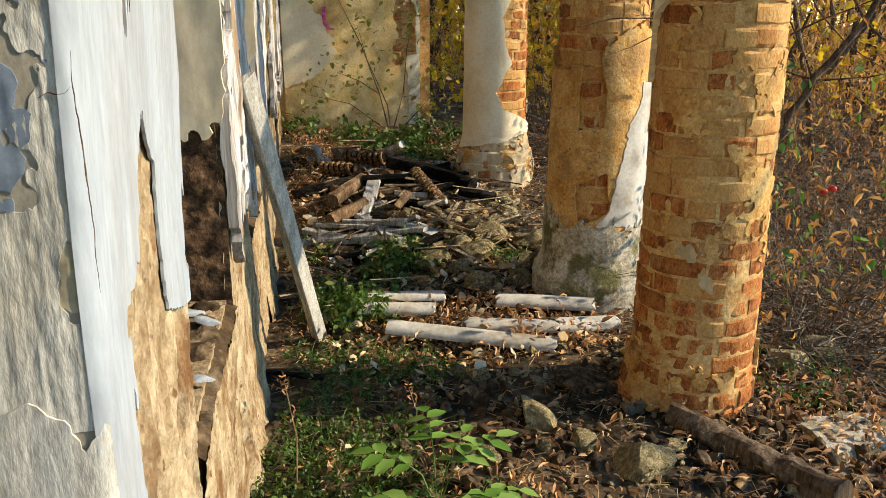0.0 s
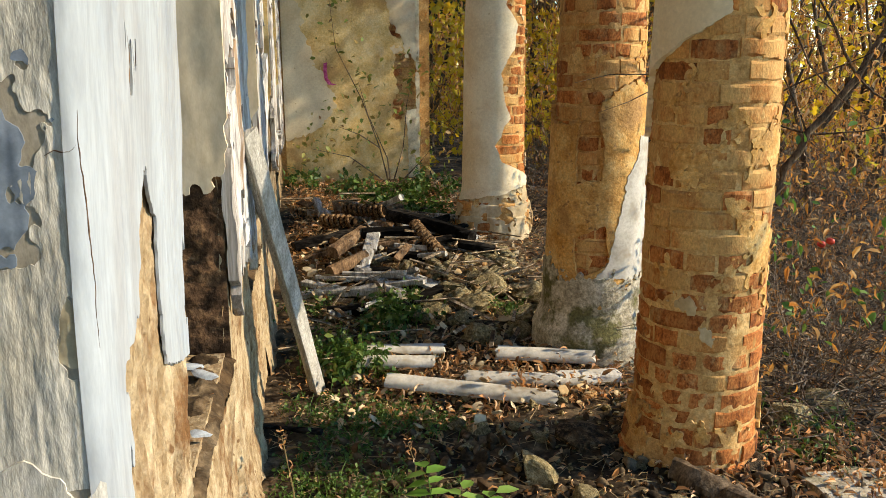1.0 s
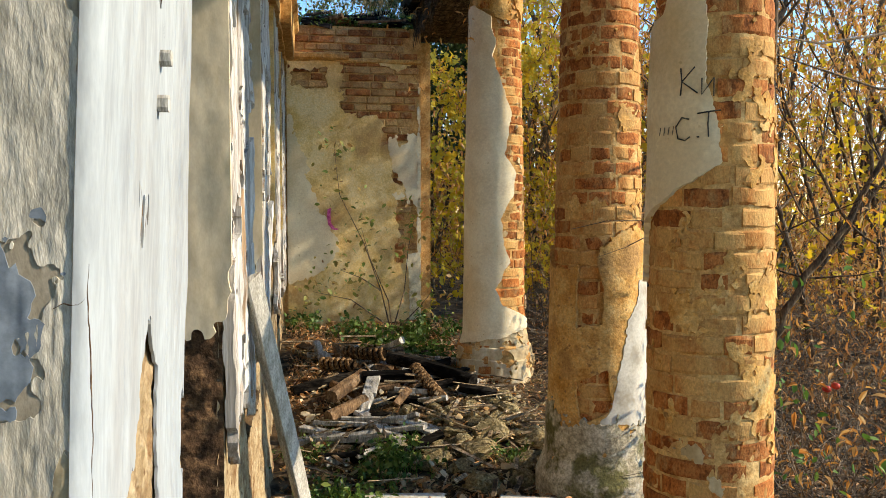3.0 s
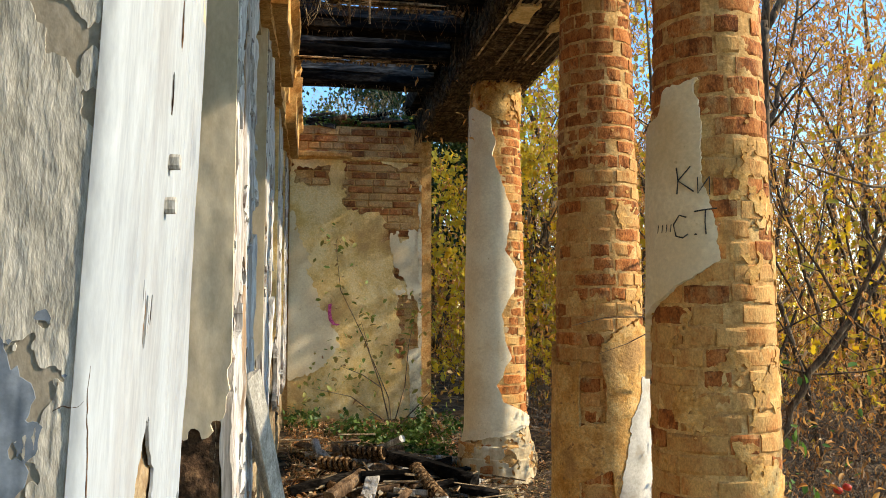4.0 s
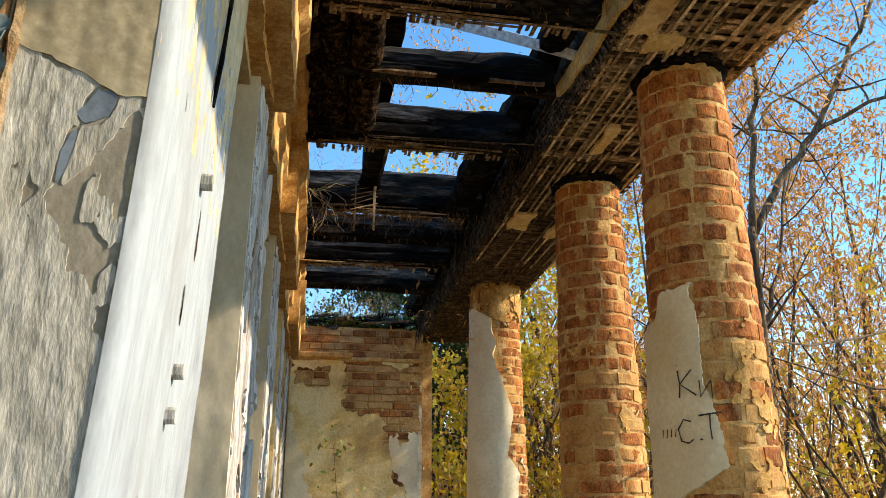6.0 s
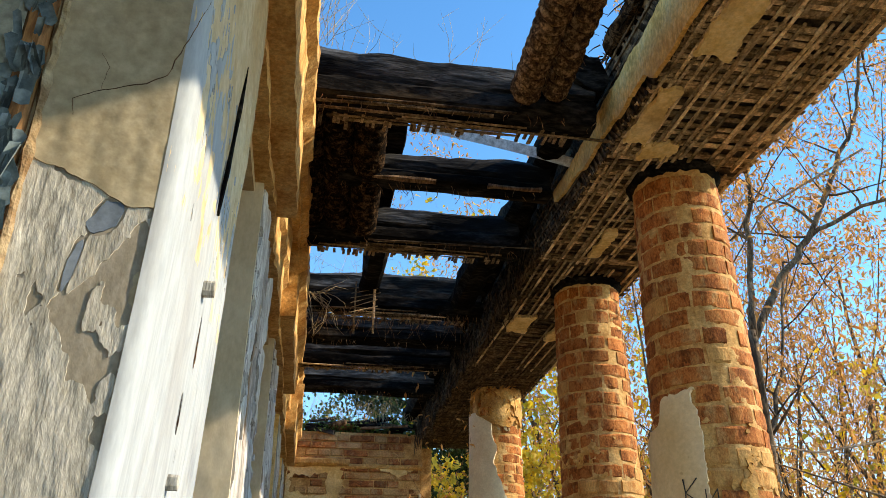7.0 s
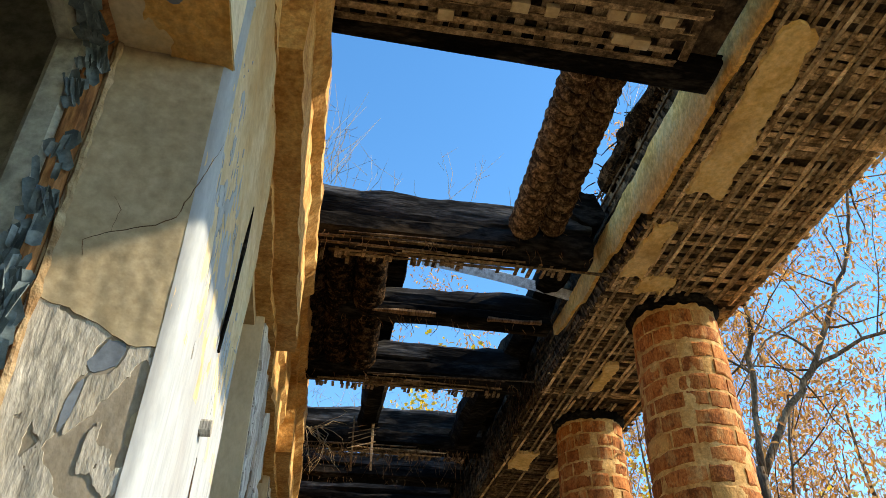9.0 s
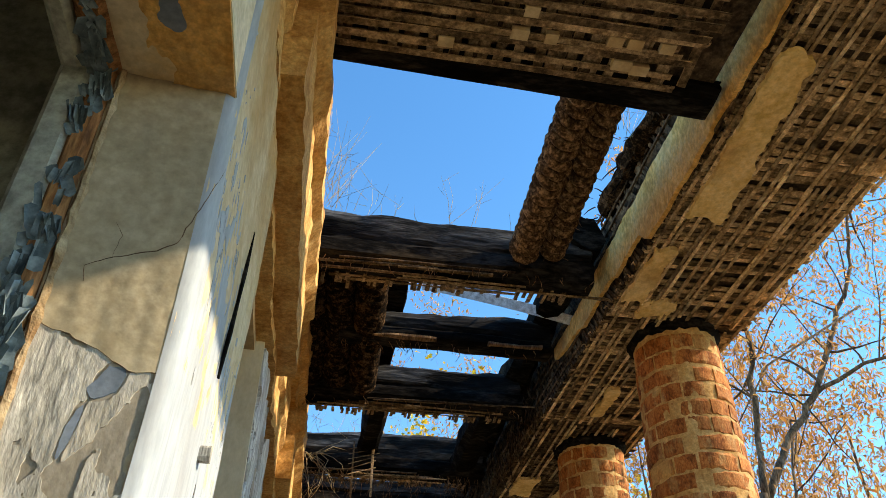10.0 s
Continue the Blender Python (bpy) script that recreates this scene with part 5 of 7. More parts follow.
for (x, y0, y1, w, h, z, lab) in ((0.32, 3.8, 4.85, 0.13, 0.1, 3.66, "short charred cross timber"), (0.93, 3.8, 4.9, 0.16, 0.14, 3.6, "charred timber along the beam"),
                                 (1.06, 2.5, 8.4, 0.14, 0.16, 3.74, "charred plate timber along the beam"), (-0.14, 2.3, 8.3, 0.1, 0.14, 3.66, "charred wall plate timber")):
    tb = thing("timber", (x, y0, z), lab, "timber", "loose roof timbers")
    part("log", moved(timber(y1 - y0, w, h, int(x * 100 + y0), 0.02, 0.05, 1.5), pose(0, 0, 0, 0, 0, 90)), CHAR, tb)
boards = thing("roof_boards", (-0.2, 2.66, 3.74), "sooty black boards lying over the joists", "boards")
for k in range(4):
    part("board", moved(timber(1.15, 0.135, 0.025, 300 + k, 0.008, 0.05, 0.8), Matrix.Translation((0.07 + 0.138 * k, 0.0, 0.01 * (k % 2))) @ pose(0, 0, 0, 0, 0, 90)), CHAR, boards)
strip = thing("metal_strip", (0.42, 3.05, 3.75), "bent grey sheet-metal strip on the joists", "metal strip")
pts = [[Vector((0.75 * s, 0.03 * math.sin(3 * s) + dy, 0.02 - 0.13 * s * s + dz)) for dy, dz in ((0, 0.032), (0.024, -0.012), (0.028, -0.008), (0.004, 0.036))] for s in [i / 12 for i in range(13)]]
part("sheet", loft(pts), METAL, strip)

rg6 = random.Random(66)
for k in range(26):
    x6, y6, a6, l6 = rg6.uniform(-0.1, 0.9), rg6.uniform(8.32, 8.6), rg6.uniform(-0.5, 0.5), rg6.uniform(0.15, 0.5)
    sc = thing("timber_scrap", (x6, y6, 3.53 + rg6.uniform(0.0, 0.12)), "charred timber scrap lying on the broken wall top", "timber", "scraps on the wall top")
    part("wood", moved(timber(l6, rg6.uniform(0.03, 0.09), rg6.uniform(0.02, 0.06), 640 + k, 0.014, 0.05, 1.4), pose(0, 0, 0, rg6.uniform(-30, 30), rg6.uniform(-12, 12), math.degrees(a6))), rg6.choice((CHAR, GREYCHAR, BROWNWOOD)), sc)

# near ceiling panel of lath
panel = tagged(part("ceiling_panel", box_data(-0.2, 1.1, -2.5, 1.445, SOF + 0.05, SOF + 0.08), SOOTY, None, "dark boarded ceiling with bare lath under it"), category="ceiling", kind="structure")
laths = []
yy = -0.6
while yy < 1.44:
    laths.append(moved(timber(1.13 + rng.uniform(-0.04, 0.04), 0.025, 0.007, int(yy * 100) % 60, 0.004, 0.1, 0.2), Matrix.Translation((-0.16, yy, SOF + rng.uniform(-0.003, 0.003))) @ pose(0, 0, 0, 0, rng.uniform(-0.4, 0.4), rng.uniform(-1.0, 1.0))))
    yy += rng.uniform(0.03, 0.042)
xx = -0.15
while xx < 0.96:
    for seg_ in range(4):
        laths.append(moved(timber(0.55, 0.03, 0.006, int(xx * 100) % 50, 0.002, 0.14, 0.2), Matrix.Translation((xx, -0.7 + seg_ * 0.53, SOF + 0.014)) @ pose(0, 0, 0, 0, 0, 90 + rng.uniform(-4, 4))))
    xx += rng.uniform(0.034, 0.042)
part("lath_grid", joined(laths), LATH_STUFF, panel, "crossed brown laths", kind="stuff")
scraps = []
for (x, y) in ((0.22, 1.36), (0.42, 1.30), (0.44, 1.22), (0.52, 1.30), (0.70, 1.28), (0.76, 1.28), (0.86, 1.28), (0.74, 1.36), (0.80, 1.37), (0.30, 1.12), (0.60, 1.08)):
    scraps.append(box_data(x, x + rng.uniform(0.03, 0.06), y, y + 0.035, SOF - 0.008, SOF + 0.012))
part("plaster_scraps", joined(scraps), BEIGE, panel, "scraps of pale plaster", kind="stuff")
edge = thing("edge_board", (-0.15, 1.455, SOF + 0.05), "dark brown edge board of the ceiling", "board")
part("board", moved(plank(1.28, 0.14, 0.04, 14), pose(0, 0, 0, 0, 0, 2.4)), CHAR, edge)
tagged(part("roof_near", box_data(-0.7, 2.2, -2.5, 1.30, 3.9, 3.95), CHAR, None, "dark roof boards over the near ceiling"), category="roof", kind="structure")


# ---- growing things ----
def leaf_shape(kind):
    """Small outline of a leaf in its own plane, with a fold: list of verts and faces."""
    if kind == "curl":
        v = [(0, 0, 0), (0.35, 0.0, -0.02), (0.7, 0.05, -0.1), (1.0, 0.16, -0.34), (0.3, 0.17, 0.13), (0.68, 0.17, 0.06), (0.32, -0.14, 0.1), (0.7, -0.08, 0.07)]
        return v, [(0, 1, 4), (0, 6, 1), (1, 2, 5, 4), (1, 6, 7, 2), (2, 3, 5), (2, 7, 3)]
    if kind == "lobed":
        v = [(0, 0, 0), (0.3, 0.45, 0.08), (0.55, 0.2, 0), (0.75, 0.5, 0.1), (1.1, 0, -0.1), (0.75, -0.5, 0.12), (0.55, -0.2, 0), (0.3, -0.45, 0.05)]
        return v, [(0, 2, 1), (0, 4, 2), (2, 4, 3), (0, 6, 4), (4, 6, 5), (0, 7, 6)]
    v = [(0, 0, 0), (0.32, 0.27, 0.05), (0.68, 0.22, 0.03), (1.0, 0, -0.08), (0.68, -0.22, 0.03), (0.32, -0.27, 0.05), (0.5, 0, -0.03)]
    return v, [(0, 6, 1), (1, 6, 2), (2, 6, 3), (3, 6, 4), (4, 6, 5), (5, 6, 0)]


def leaves(points, size, seed, kind="curl", hang=0.6, spread=0.06, flat=False):
    """One mesh of many leaves, near the given points."""
    rg = np.random.default_rng(seed)
    sv, sf = leaf_shape(kind)
    sv = np.array(sv, float)
    P = np.array([tuple(p) for p in points], float)
    n = len(P)
    if n == 0:
        return [], []
    yaw = rg.uniform(0, 2 * np.pi, n)
    if flat:
        tilt, roll = rg.normal(0, 0.35, n), rg.normal(0, 0.5, n)
    else:
        tilt, roll = rg.uniform(-0.4, 1.45, n) * hang * 1.6, rg.uniform(-1.2, 1.2, n)
    s = size * rg.uniform(0.55, 1.25, n)
    P = P + rg.normal(0, spread, (n, 3)) * (np.array([1, 1, 0.15]) if flat else 1)
    V = np.repeat(sv[None], n, 0) * s[:, None, None]
    cr, sr = np.cos(roll), np.sin(roll)
    y, z = V[:, :, 1].copy(), V[:, :, 2].copy()
    V[:, :, 1], V[:, :, 2] = y * cr[:, None] - z * sr[:, None], y * sr[:, None] + z * cr[:, None]
    ct, st = np.cos(tilt), np.sin(tilt)
    x, z = V[:, :, 0].copy(), V[:, :, 2].copy()
    V[:, :, 0], V[:, :, 2] = x * ct[:, None] + z * st[:, None], -x * st[:, None] + z * ct[:, None]
    cy, sy = np.cos(yaw), np.sin(yaw)
    x, y = V[:, :, 0].copy(), V[:, :, 1].copy()
    V[:, :, 0], V[:, :, 1] = x * cy[:, None] - y * sy[:, None], x * sy[:, None] + y * cy[:, None]
    V += P[:, None, :]
    k = len(sv)
    faces = [tuple(i * k + j for j in f) for i in range(n) for f in sf]
    return V.reshape(-1, 3).tolist(), faces


def branch(start, way, length, r, depth, rg, tubes, tips, droop=0.0, wild=0.35, kids=4):
    """A bending branch and its offshoots; collects tubes and places for leaves."""
    n = 7 if depth > 0 else 4
    p, d = Vector(start), Vector(way).normalized()
    pts, rad = [p.copy()], [r]
    for i in range(n):
        d = (d + Vector((rg.gauss(0, 1), rg.gauss(0, 1), rg.gauss(0, 1))) * wild * 0.32 + Vector((0, 0, 0.05 - droop))).normalized()
        p = p + d * length / n
        pts.append(p.copy())
        rad.append(r * (1 - 0.82 * (i + 1) / n))
    tubes.append(tube(pts, rad, 7 if depth > 1 else (5 if depth == 1 else 3), rg.random() * 9, 0.1, cap=False))
    if depth == 0:
        tips.extend(pts[1:])
        return
    tips.extend(pts[-2:])
    for k in range(kids):
        i = rg.randint(2, n)
        side = Vector((rg.gauss(0, 1), rg.gauss(0, 1), rg.gauss(0, 0.6) + 0.25)).normalized()
        dd = (pts[i] - pts[i - 1]).normalized()
        branch(pts[i], (dd * 0.65 + side * 0.8), length * rg.uniform(0.4, 0.62), max(rad[i] * 0.5, 0.0022), depth - 1, rg, tubes, tips, droop, wild, kids)


def tree(at, way, height, r, seed, mat, per_tip, size, label, limbs=(), kind="curl", depth=3, kids=4, wild=0.35):
    rg = random.Random(seed)
    base = Vector((at[0], at[1], ground_z(at[0], at[1]) - 0.05))
    t = thing("tree", base, label, "tree", "trees beside the gallery")
    tubes, tips = [], []
    branch((0, 0, 0), way, height, r, depth, rg, tubes, tips, 0.0, wild, kids)
    for st, wy, L, rr in limbs:
        branch(Vector(st) - base, wy, L, rr, depth - 1, rg, tubes, tips, 0.0, wild, kids)
    part("trunk", joined(tubes), BARK, t, "grey-brown trunk and limbs", smooth=True)
    pts = [p for p in tips for _ in range(per_tip) if rg.random() < 0.8]
    part("crown", leaves(pts, size, seed, kind, 0.8, 0.09), mat, t, "thin autumn foliage")
    return t


def shrub(at, count, height, seed, mat, per, size, label, spread=0.5, kind="curl", cat="shrub", group="shrubs beside the gallery", thick=0.0045):
    rg = random.Random(seed)
    base = Vector((at[0], at[1], ground_z(at[0], at[1]) - 0.02))
    t = thing("shrub", base, label, cat, group)
    tubes, tips = [], []
    for i in range(count):
        a = rg.uniform(0, 2 * math.pi)
        st = Vector((math.cos(a), math.sin(a), 0)) * rg.uniform(0, 0.25) * spread
        branch(st, (math.cos(a) * spread * rg.random(), math.sin(a) * spread * rg.random(), 1), height * rg.uniform(0.5, 1.1), thick * rg.uniform(0.7, 1.3), 1, rg, tubes, tips, 0.03, 0.5, 4)
    part("stem_tangle", joined(tubes), TWIG, t, "thin bare stems", kind="stuff")
    pts = [p for p in tips for _ in range(per) if rg.random() < 0.75]
    part("foliage", leaves(pts, size, seed, kind, 0.8, 0.06), mat, t, kind="stuff")
    return t


# the large tree beside the gallery, its limb leaning out
def forked_tree():
    rg = random.Random(11)
    base = Vector((2.88, 4.6, ground_z(2.88, 4.6) - 0.05))
    t = thing("tree", base, "forked dark-limbed tree with curled orange leaves", "tree", "trees beside the gallery")
    tubes, tips = [], []
    for poly, r0, r1, n in (([(2.88, 4.6, -0.2), (2.84, 4.6, 0.8), (2.86, 4.6, 2.0), (2.9, 4.6, 3.45)], 0.042, 0.034, 7),
                            ([(2.9, 4.6, 3.4), (3.2, 4.6, 3.85), (3.48, 4.6, 4.2), (3.75, 4.6, 4.7), (4.1, 4.6, 5.25), (4.34, 4.6, 5.9), (4.5, 4.6, 6.8)], 0.029, 0.01, 17),
                            ([(2.9, 4.6, 3.4), (3.02, 4.65, 4.0), (3.11, 4.65, 4.6), (3.1, 4.7, 5.2), (3.02, 4.7, 6.2)], 0.026, 0.009, 14),
                            ([(2.86, 4.6, 0.6), (3.0, 4.6, 0.95), (3.3, 4.55, 1.4), (3.6, 4.5, 1.9), (4.0, 4.5, 2.8), (4.3, 4.5, 3.7)], 0.028, 0.01, 15),
                            ([(2.88, 4.6, 2.2), (3.1, 4.9, 2.8), (3.5, 5.2, 3.5), (3.8, 5.4, 4.4)], 0.024, 0.008, 13),
                            ([(3.48, 4.6, 4.2), (3.9, 4.5, 4.45), (4.4, 4.4, 4.6), (5.0, 4.3, 5.0)], 0.018, 0.006, 10)):
        pts = [Vector(q) - base for q in poly]
        fine = []
        for i in range(len(pts) - 1):
            for k in range(4):
                fine.append(pts[i].lerp(pts[i + 1], k / 4) + Vector((rg.gauss(0, 0.012), rg.gauss(0, 0.012), 0)))
        fine.append(pts[-1])
        m = len(fine)
        tubes.append(tube(fine, [r0 + (r1 - r0) * i / (m - 1) for i in range(m)], 8, 3, 0.15))
        for k in range(n):
            i = rg.randint(m // 4, m - 1)
            side = Vector((rg.gauss(0.25, 0.7), rg.gauss(0.1, 0.7), rg.gauss(0.3, 0.6))).normalized()
            branch(fine[i], side, rg.uniform(0.5, 1.3), rg.uniform(0.006, 0.012), 1, rg, tubes, tips, 0.01, 0.45, 4)
    part("trunk", joined(tubes), BARK, t, "dark brown trunk and forked limbs", smooth=True)
    pts = [p for p in tips for _ in range(6) if rg.random() < 0.72 and p.x + base.x > 2.2 and (p.z + base.z > 2.3 or rg.random() < 0.35)]
    part("crown", leaves(pts, 0.062, 11, "curl", 0.9, 0.05), L_ORANGE, t, "hanging curled orange leaves")


forked_tree()
# sparse tree out of view on the sun's side, added to dapple the near wall
tree((6.6, 0.6), (0.0, 0.0, 1), 6.2, 0.05, 33, L_ORANGE, 1, 0.07, "unseen sparse tree added to dapple the near wall", [((6.6, 0.6, 2.2), (-0.3, 0.5, 1), 3.0, 0.03), ((6.6, 0.6, 2.4), (0.2, -0.5, 1), 3.0, 0.03)], wild=0.25)
tree((5.0, 7.1), (0.0, 0.05, 1), 6.0, 0.034, 12, L_ORANGE, 6, 0.066, "thin tree with dry orange leaves", [((5.0, 7.1, 1.5), (-0.4, 0, 1), 3.0, 0.022), ((5.0, 7.1, 1.0), (0.5, -0.3, 1), 3.0, 0.02)])
tree((3.6, 8.2), (0.1, 0, 1), 5.0, 0.032, 13, L_ORANGE, 12, 0.07, "thin tree with dry orange leaves", [((3.5, 8.2, 1.2), (0.4, 0.2, 1), 3.0, 0.02)])
# added on the sun's path to keep direct sun off the end wall
tree((4.0, 7.8), (0.0, 0, 1), 5.6, 0.034, 61, L_ORANGE, 14, 0.075, "dense orange-leaved tree added to shade the end wall", [((4.0, 7.8, 1.2), (-0.15, 0.1, 1), 3.6, 0.03), ((4.0, 7.8, 1.8), (0.15, -0.1, 1), 3.6, 0.03)], kids=5, wild=0.22)
tree((6.4, 7.2), (0.0, 0, 1), 6.5, 0.04, 14, L_ORANGE, 6, 0.066, "tree with dry orange leaves", [((6.4, 7.2, 1.0), (-0.4, 0.2, 1), 3.5, 0.02)])
tree((2.35, 9.6), (0.3, 0, 1), 2.4, 0.06, 15, L_YELLOW, 7, 0.06, "leaning tree with yellow leaves", [((2.35, 9.6, 0.2), (-0.2, 0, 1), 1.9, 0.04)], "lobed")
tree((3.15, 10.4), (-0.02, 0, 1), 3.6, 0.06, 16, L_YELLOW, 7, 0.06, "slender tree with yellow leaves", [((3.15, 10.4, 0.8), (0.2, 0, 1), 2.6, 0.03)], "lobed")
tree((5.0, 11.5), (0.0, 0, 1), 7.0, 0.08, 17, L_ORANGE, 5, 0.08, "tree with dry orange leaves", [((5.0, 11.5, 1.0), (-0.3, 0, 1), 4.0, 0.04)])
tree((5.4, 8.6), (0.0, 0, 1), 6.5, 0.034, 51, L_ORANGE, 11, 0.07, "tree with dry orange leaves", [((5.4, 8.6, 0.8), (0.4, 0.1, 1), 4.0, 0.02), ((5.4, 8.6, 1.2), (-0.4, 0.1, 1), 3.5, 0.02)])
tree((7.2, 9.0), (0.0, 0, 1), 6.5, 0.036, 52, L_ORANGE, 11, 0.07, "tree with dry orange leaves", [((7.2, 9.0, 0.8), (0.3, 0.1, 1), 4.0, 0.02), ((7.2, 9.0, 1.2), (-0.4, 0.1, 1), 3.5, 0.02)])
tree((4.0, 12.5), (0.0, 0, 1), 4.8, 0.06, 53, L_YELLOW, 9, 0.07, "tree with yellow leaves", [((4.0, 12.5, 0.8), (0.3, 0.1, 1), 4.0, 0.02), ((4.0, 12.5, 1.2), (-0.3, 0.1, 1), 4.5, 0.02)], "lobed")
tree((8.5, 11.0), (0.0, 0, 1), 7.5, 0.09, 18, L_ORANGE, 5, 0.09, "tree with dry orange leaves", [((8.5, 11, 1.0), (-0.3, 0, 1), 4.5, 0.04)])
tree((0.4, 13.4), (0.02, 0, 1), 3.7, 0.1, 20, L_DARK, 50, 0.075, "dark green tree behind the end wall", [((0.4, 13.4, 1.0), (-0.5, 0, 1), 2.9, 0.05), ((0.4, 13.4, 0.6), (0.6, 0, 1), 2.9, 0.05)], "plain")
tree((2.0, 13.0), (0.05, 0, 1), 3.8, 0.1, 19, L_DARK, 44, 0.075, "dark green tree behind the end wall", [((2.0, 13, 1.0), (-0.3, 0, 1), 3.0, 0.05), ((2.0, 13, 0.6), (0.4, 0, 1), 3.2, 0.05)], "plain")
for k, (x, y, h, n, mt) in enumerate(((2.5, 3.5, 1.1, 8, L_ORANGE), (3.1, 4.1, 0.9, 8, L_ORANGE), (2.6, 5.1, 0.6, 5, L_ORANGE), (3.4, 5.6, 0.9, 10, L_ORANGE),
                                      (2.6, 6.6, 1.5, 12, L_ORANGE), (3.9, 4.9, 1.1, 9, L_ORANGE), (2.3, 8.0, 2.4, 12, L_ORANGE), (4.9, 5.2, 1.2, 12, L_ORANGE),
                                      (3.4, 7.2, 2.8, 13, L_ORANGE), (2.3, 9.6, 2.6, 8, L_YELLOW), (3.2, 3.2, 1.3, 9, L_ORANGE), (4.4, 7.6, 3.0, 8, L_ORANGE), (5.6, 6.4, 2.4, 13, L_ORANGE),
                                      (2.9, 8.9, 2.6, 10, L_YELLOW), (4.2, 9.4, 3.2, 13, L_ORANGE), (1.9, 11.0, 2.6, 12, L_ORANGE))):
    near = y < 7 and x < 4.5
    # most near shrubs take the dim leaves, their shade is in the colour
    shrub((x, y), n + (6 if near else 0), h, 60 + k, L_DIM if near and k % 3 else mt, 1 if near else 6, 0.06 if mt is L_ORANGE else 0.085, "tangled shrub with dry orange leaves" if mt is L_ORANGE else "tangled shrub with yellow leaves",
          0.9, "curl" if mt is L_ORANGE else "lobed")
apple = shrub((2.62, 3.4), 6, 1.15, 97, L_GREEN, 2, 0.06, "small apple shrub with green leaves and two red apples", 0.6, "plain")
for dx, dz in ((0.0, 0.0), (0.046, 0.012)):
    bm = bmesh.new()
    bmesh.ops.create_icosphere(bm, subdivisions=2, radius=0.021)
    for q in bm.verts:
        q.co.z *= 0.9
        if abs(q.co.x) + abs(q.co.y) < 0.012:
            q.co.z *= 0.75
    me = bpy.data.meshes.new("apple")
    bm.to_mesh(me)
    bm.free()
    me.materials.append(bpy.data.materials.get("red_apple") or surface("red_apple", [(0.35, 0.02, 0.015), (0.5, 0.06, 0.03)], 12, rough=0.35, bump=0))
    me.shade_smooth()
    part("apple", me, None, apple, "red apple", m=Matrix.Translation(Vector((2.38 + dx, 3.3, 0.77 + dz)) - apple.location))


# far woods: trunks and leaves that nobody could count
def woods():
    rg = random.Random(9)
    tubes, pts, ypts = [], [], []
    for i in range(230):
        a = radians(rg.uniform(-4, 49))
        d = rg.uniform(11, 34)
        x, y = d * math.sin(a), d * math.cos(a)
        if x < 1.5 and y < 12:
            continue
        h = rg.uniform(3.5, 6.5) * (0.8 + d / 60) * (0.6 if a < radians(10) else 1)
        z = ground_z(x, y)
        tubes.append(tube([(x, y, z - 0.1), (x + rg.gauss(0, 0.3), y, z + h * 0.5), (x + rg.gauss(0, 0.6), y, z + h)], [0.06, 0.045, 0.01], 5))
        for k in range(740):
            u = rg.random() ** 1.15
            w = 1.3 * (1 - 0.6 * u)
            (ypts if i % 5 == 0 else pts).append((x + rg.gauss(0, w), y + rg.gauss(0, w), z + 0.2 + h * u + rg.gauss(0, 0.2)))
    tagged(part("far_woods", joined(tubes), BARK, None, "far thicket of thin trunks"), category="woods", kind="stuff")
    tagged(part("far_foliage", leaves(pts, 0.1, 3, "curl", 0.8, 0.1), L_ORANGE, None, "far orange autumn foliage"), category="woods", kind="stuff")
    tagged(part("far_yellow_foliage", leaves(ypts, 0.11, 4, "lobed", 0.8, 0.1), L_YELLOW, None, "far yellow autumn foliage"), category="woods", kind="stuff")


woods()


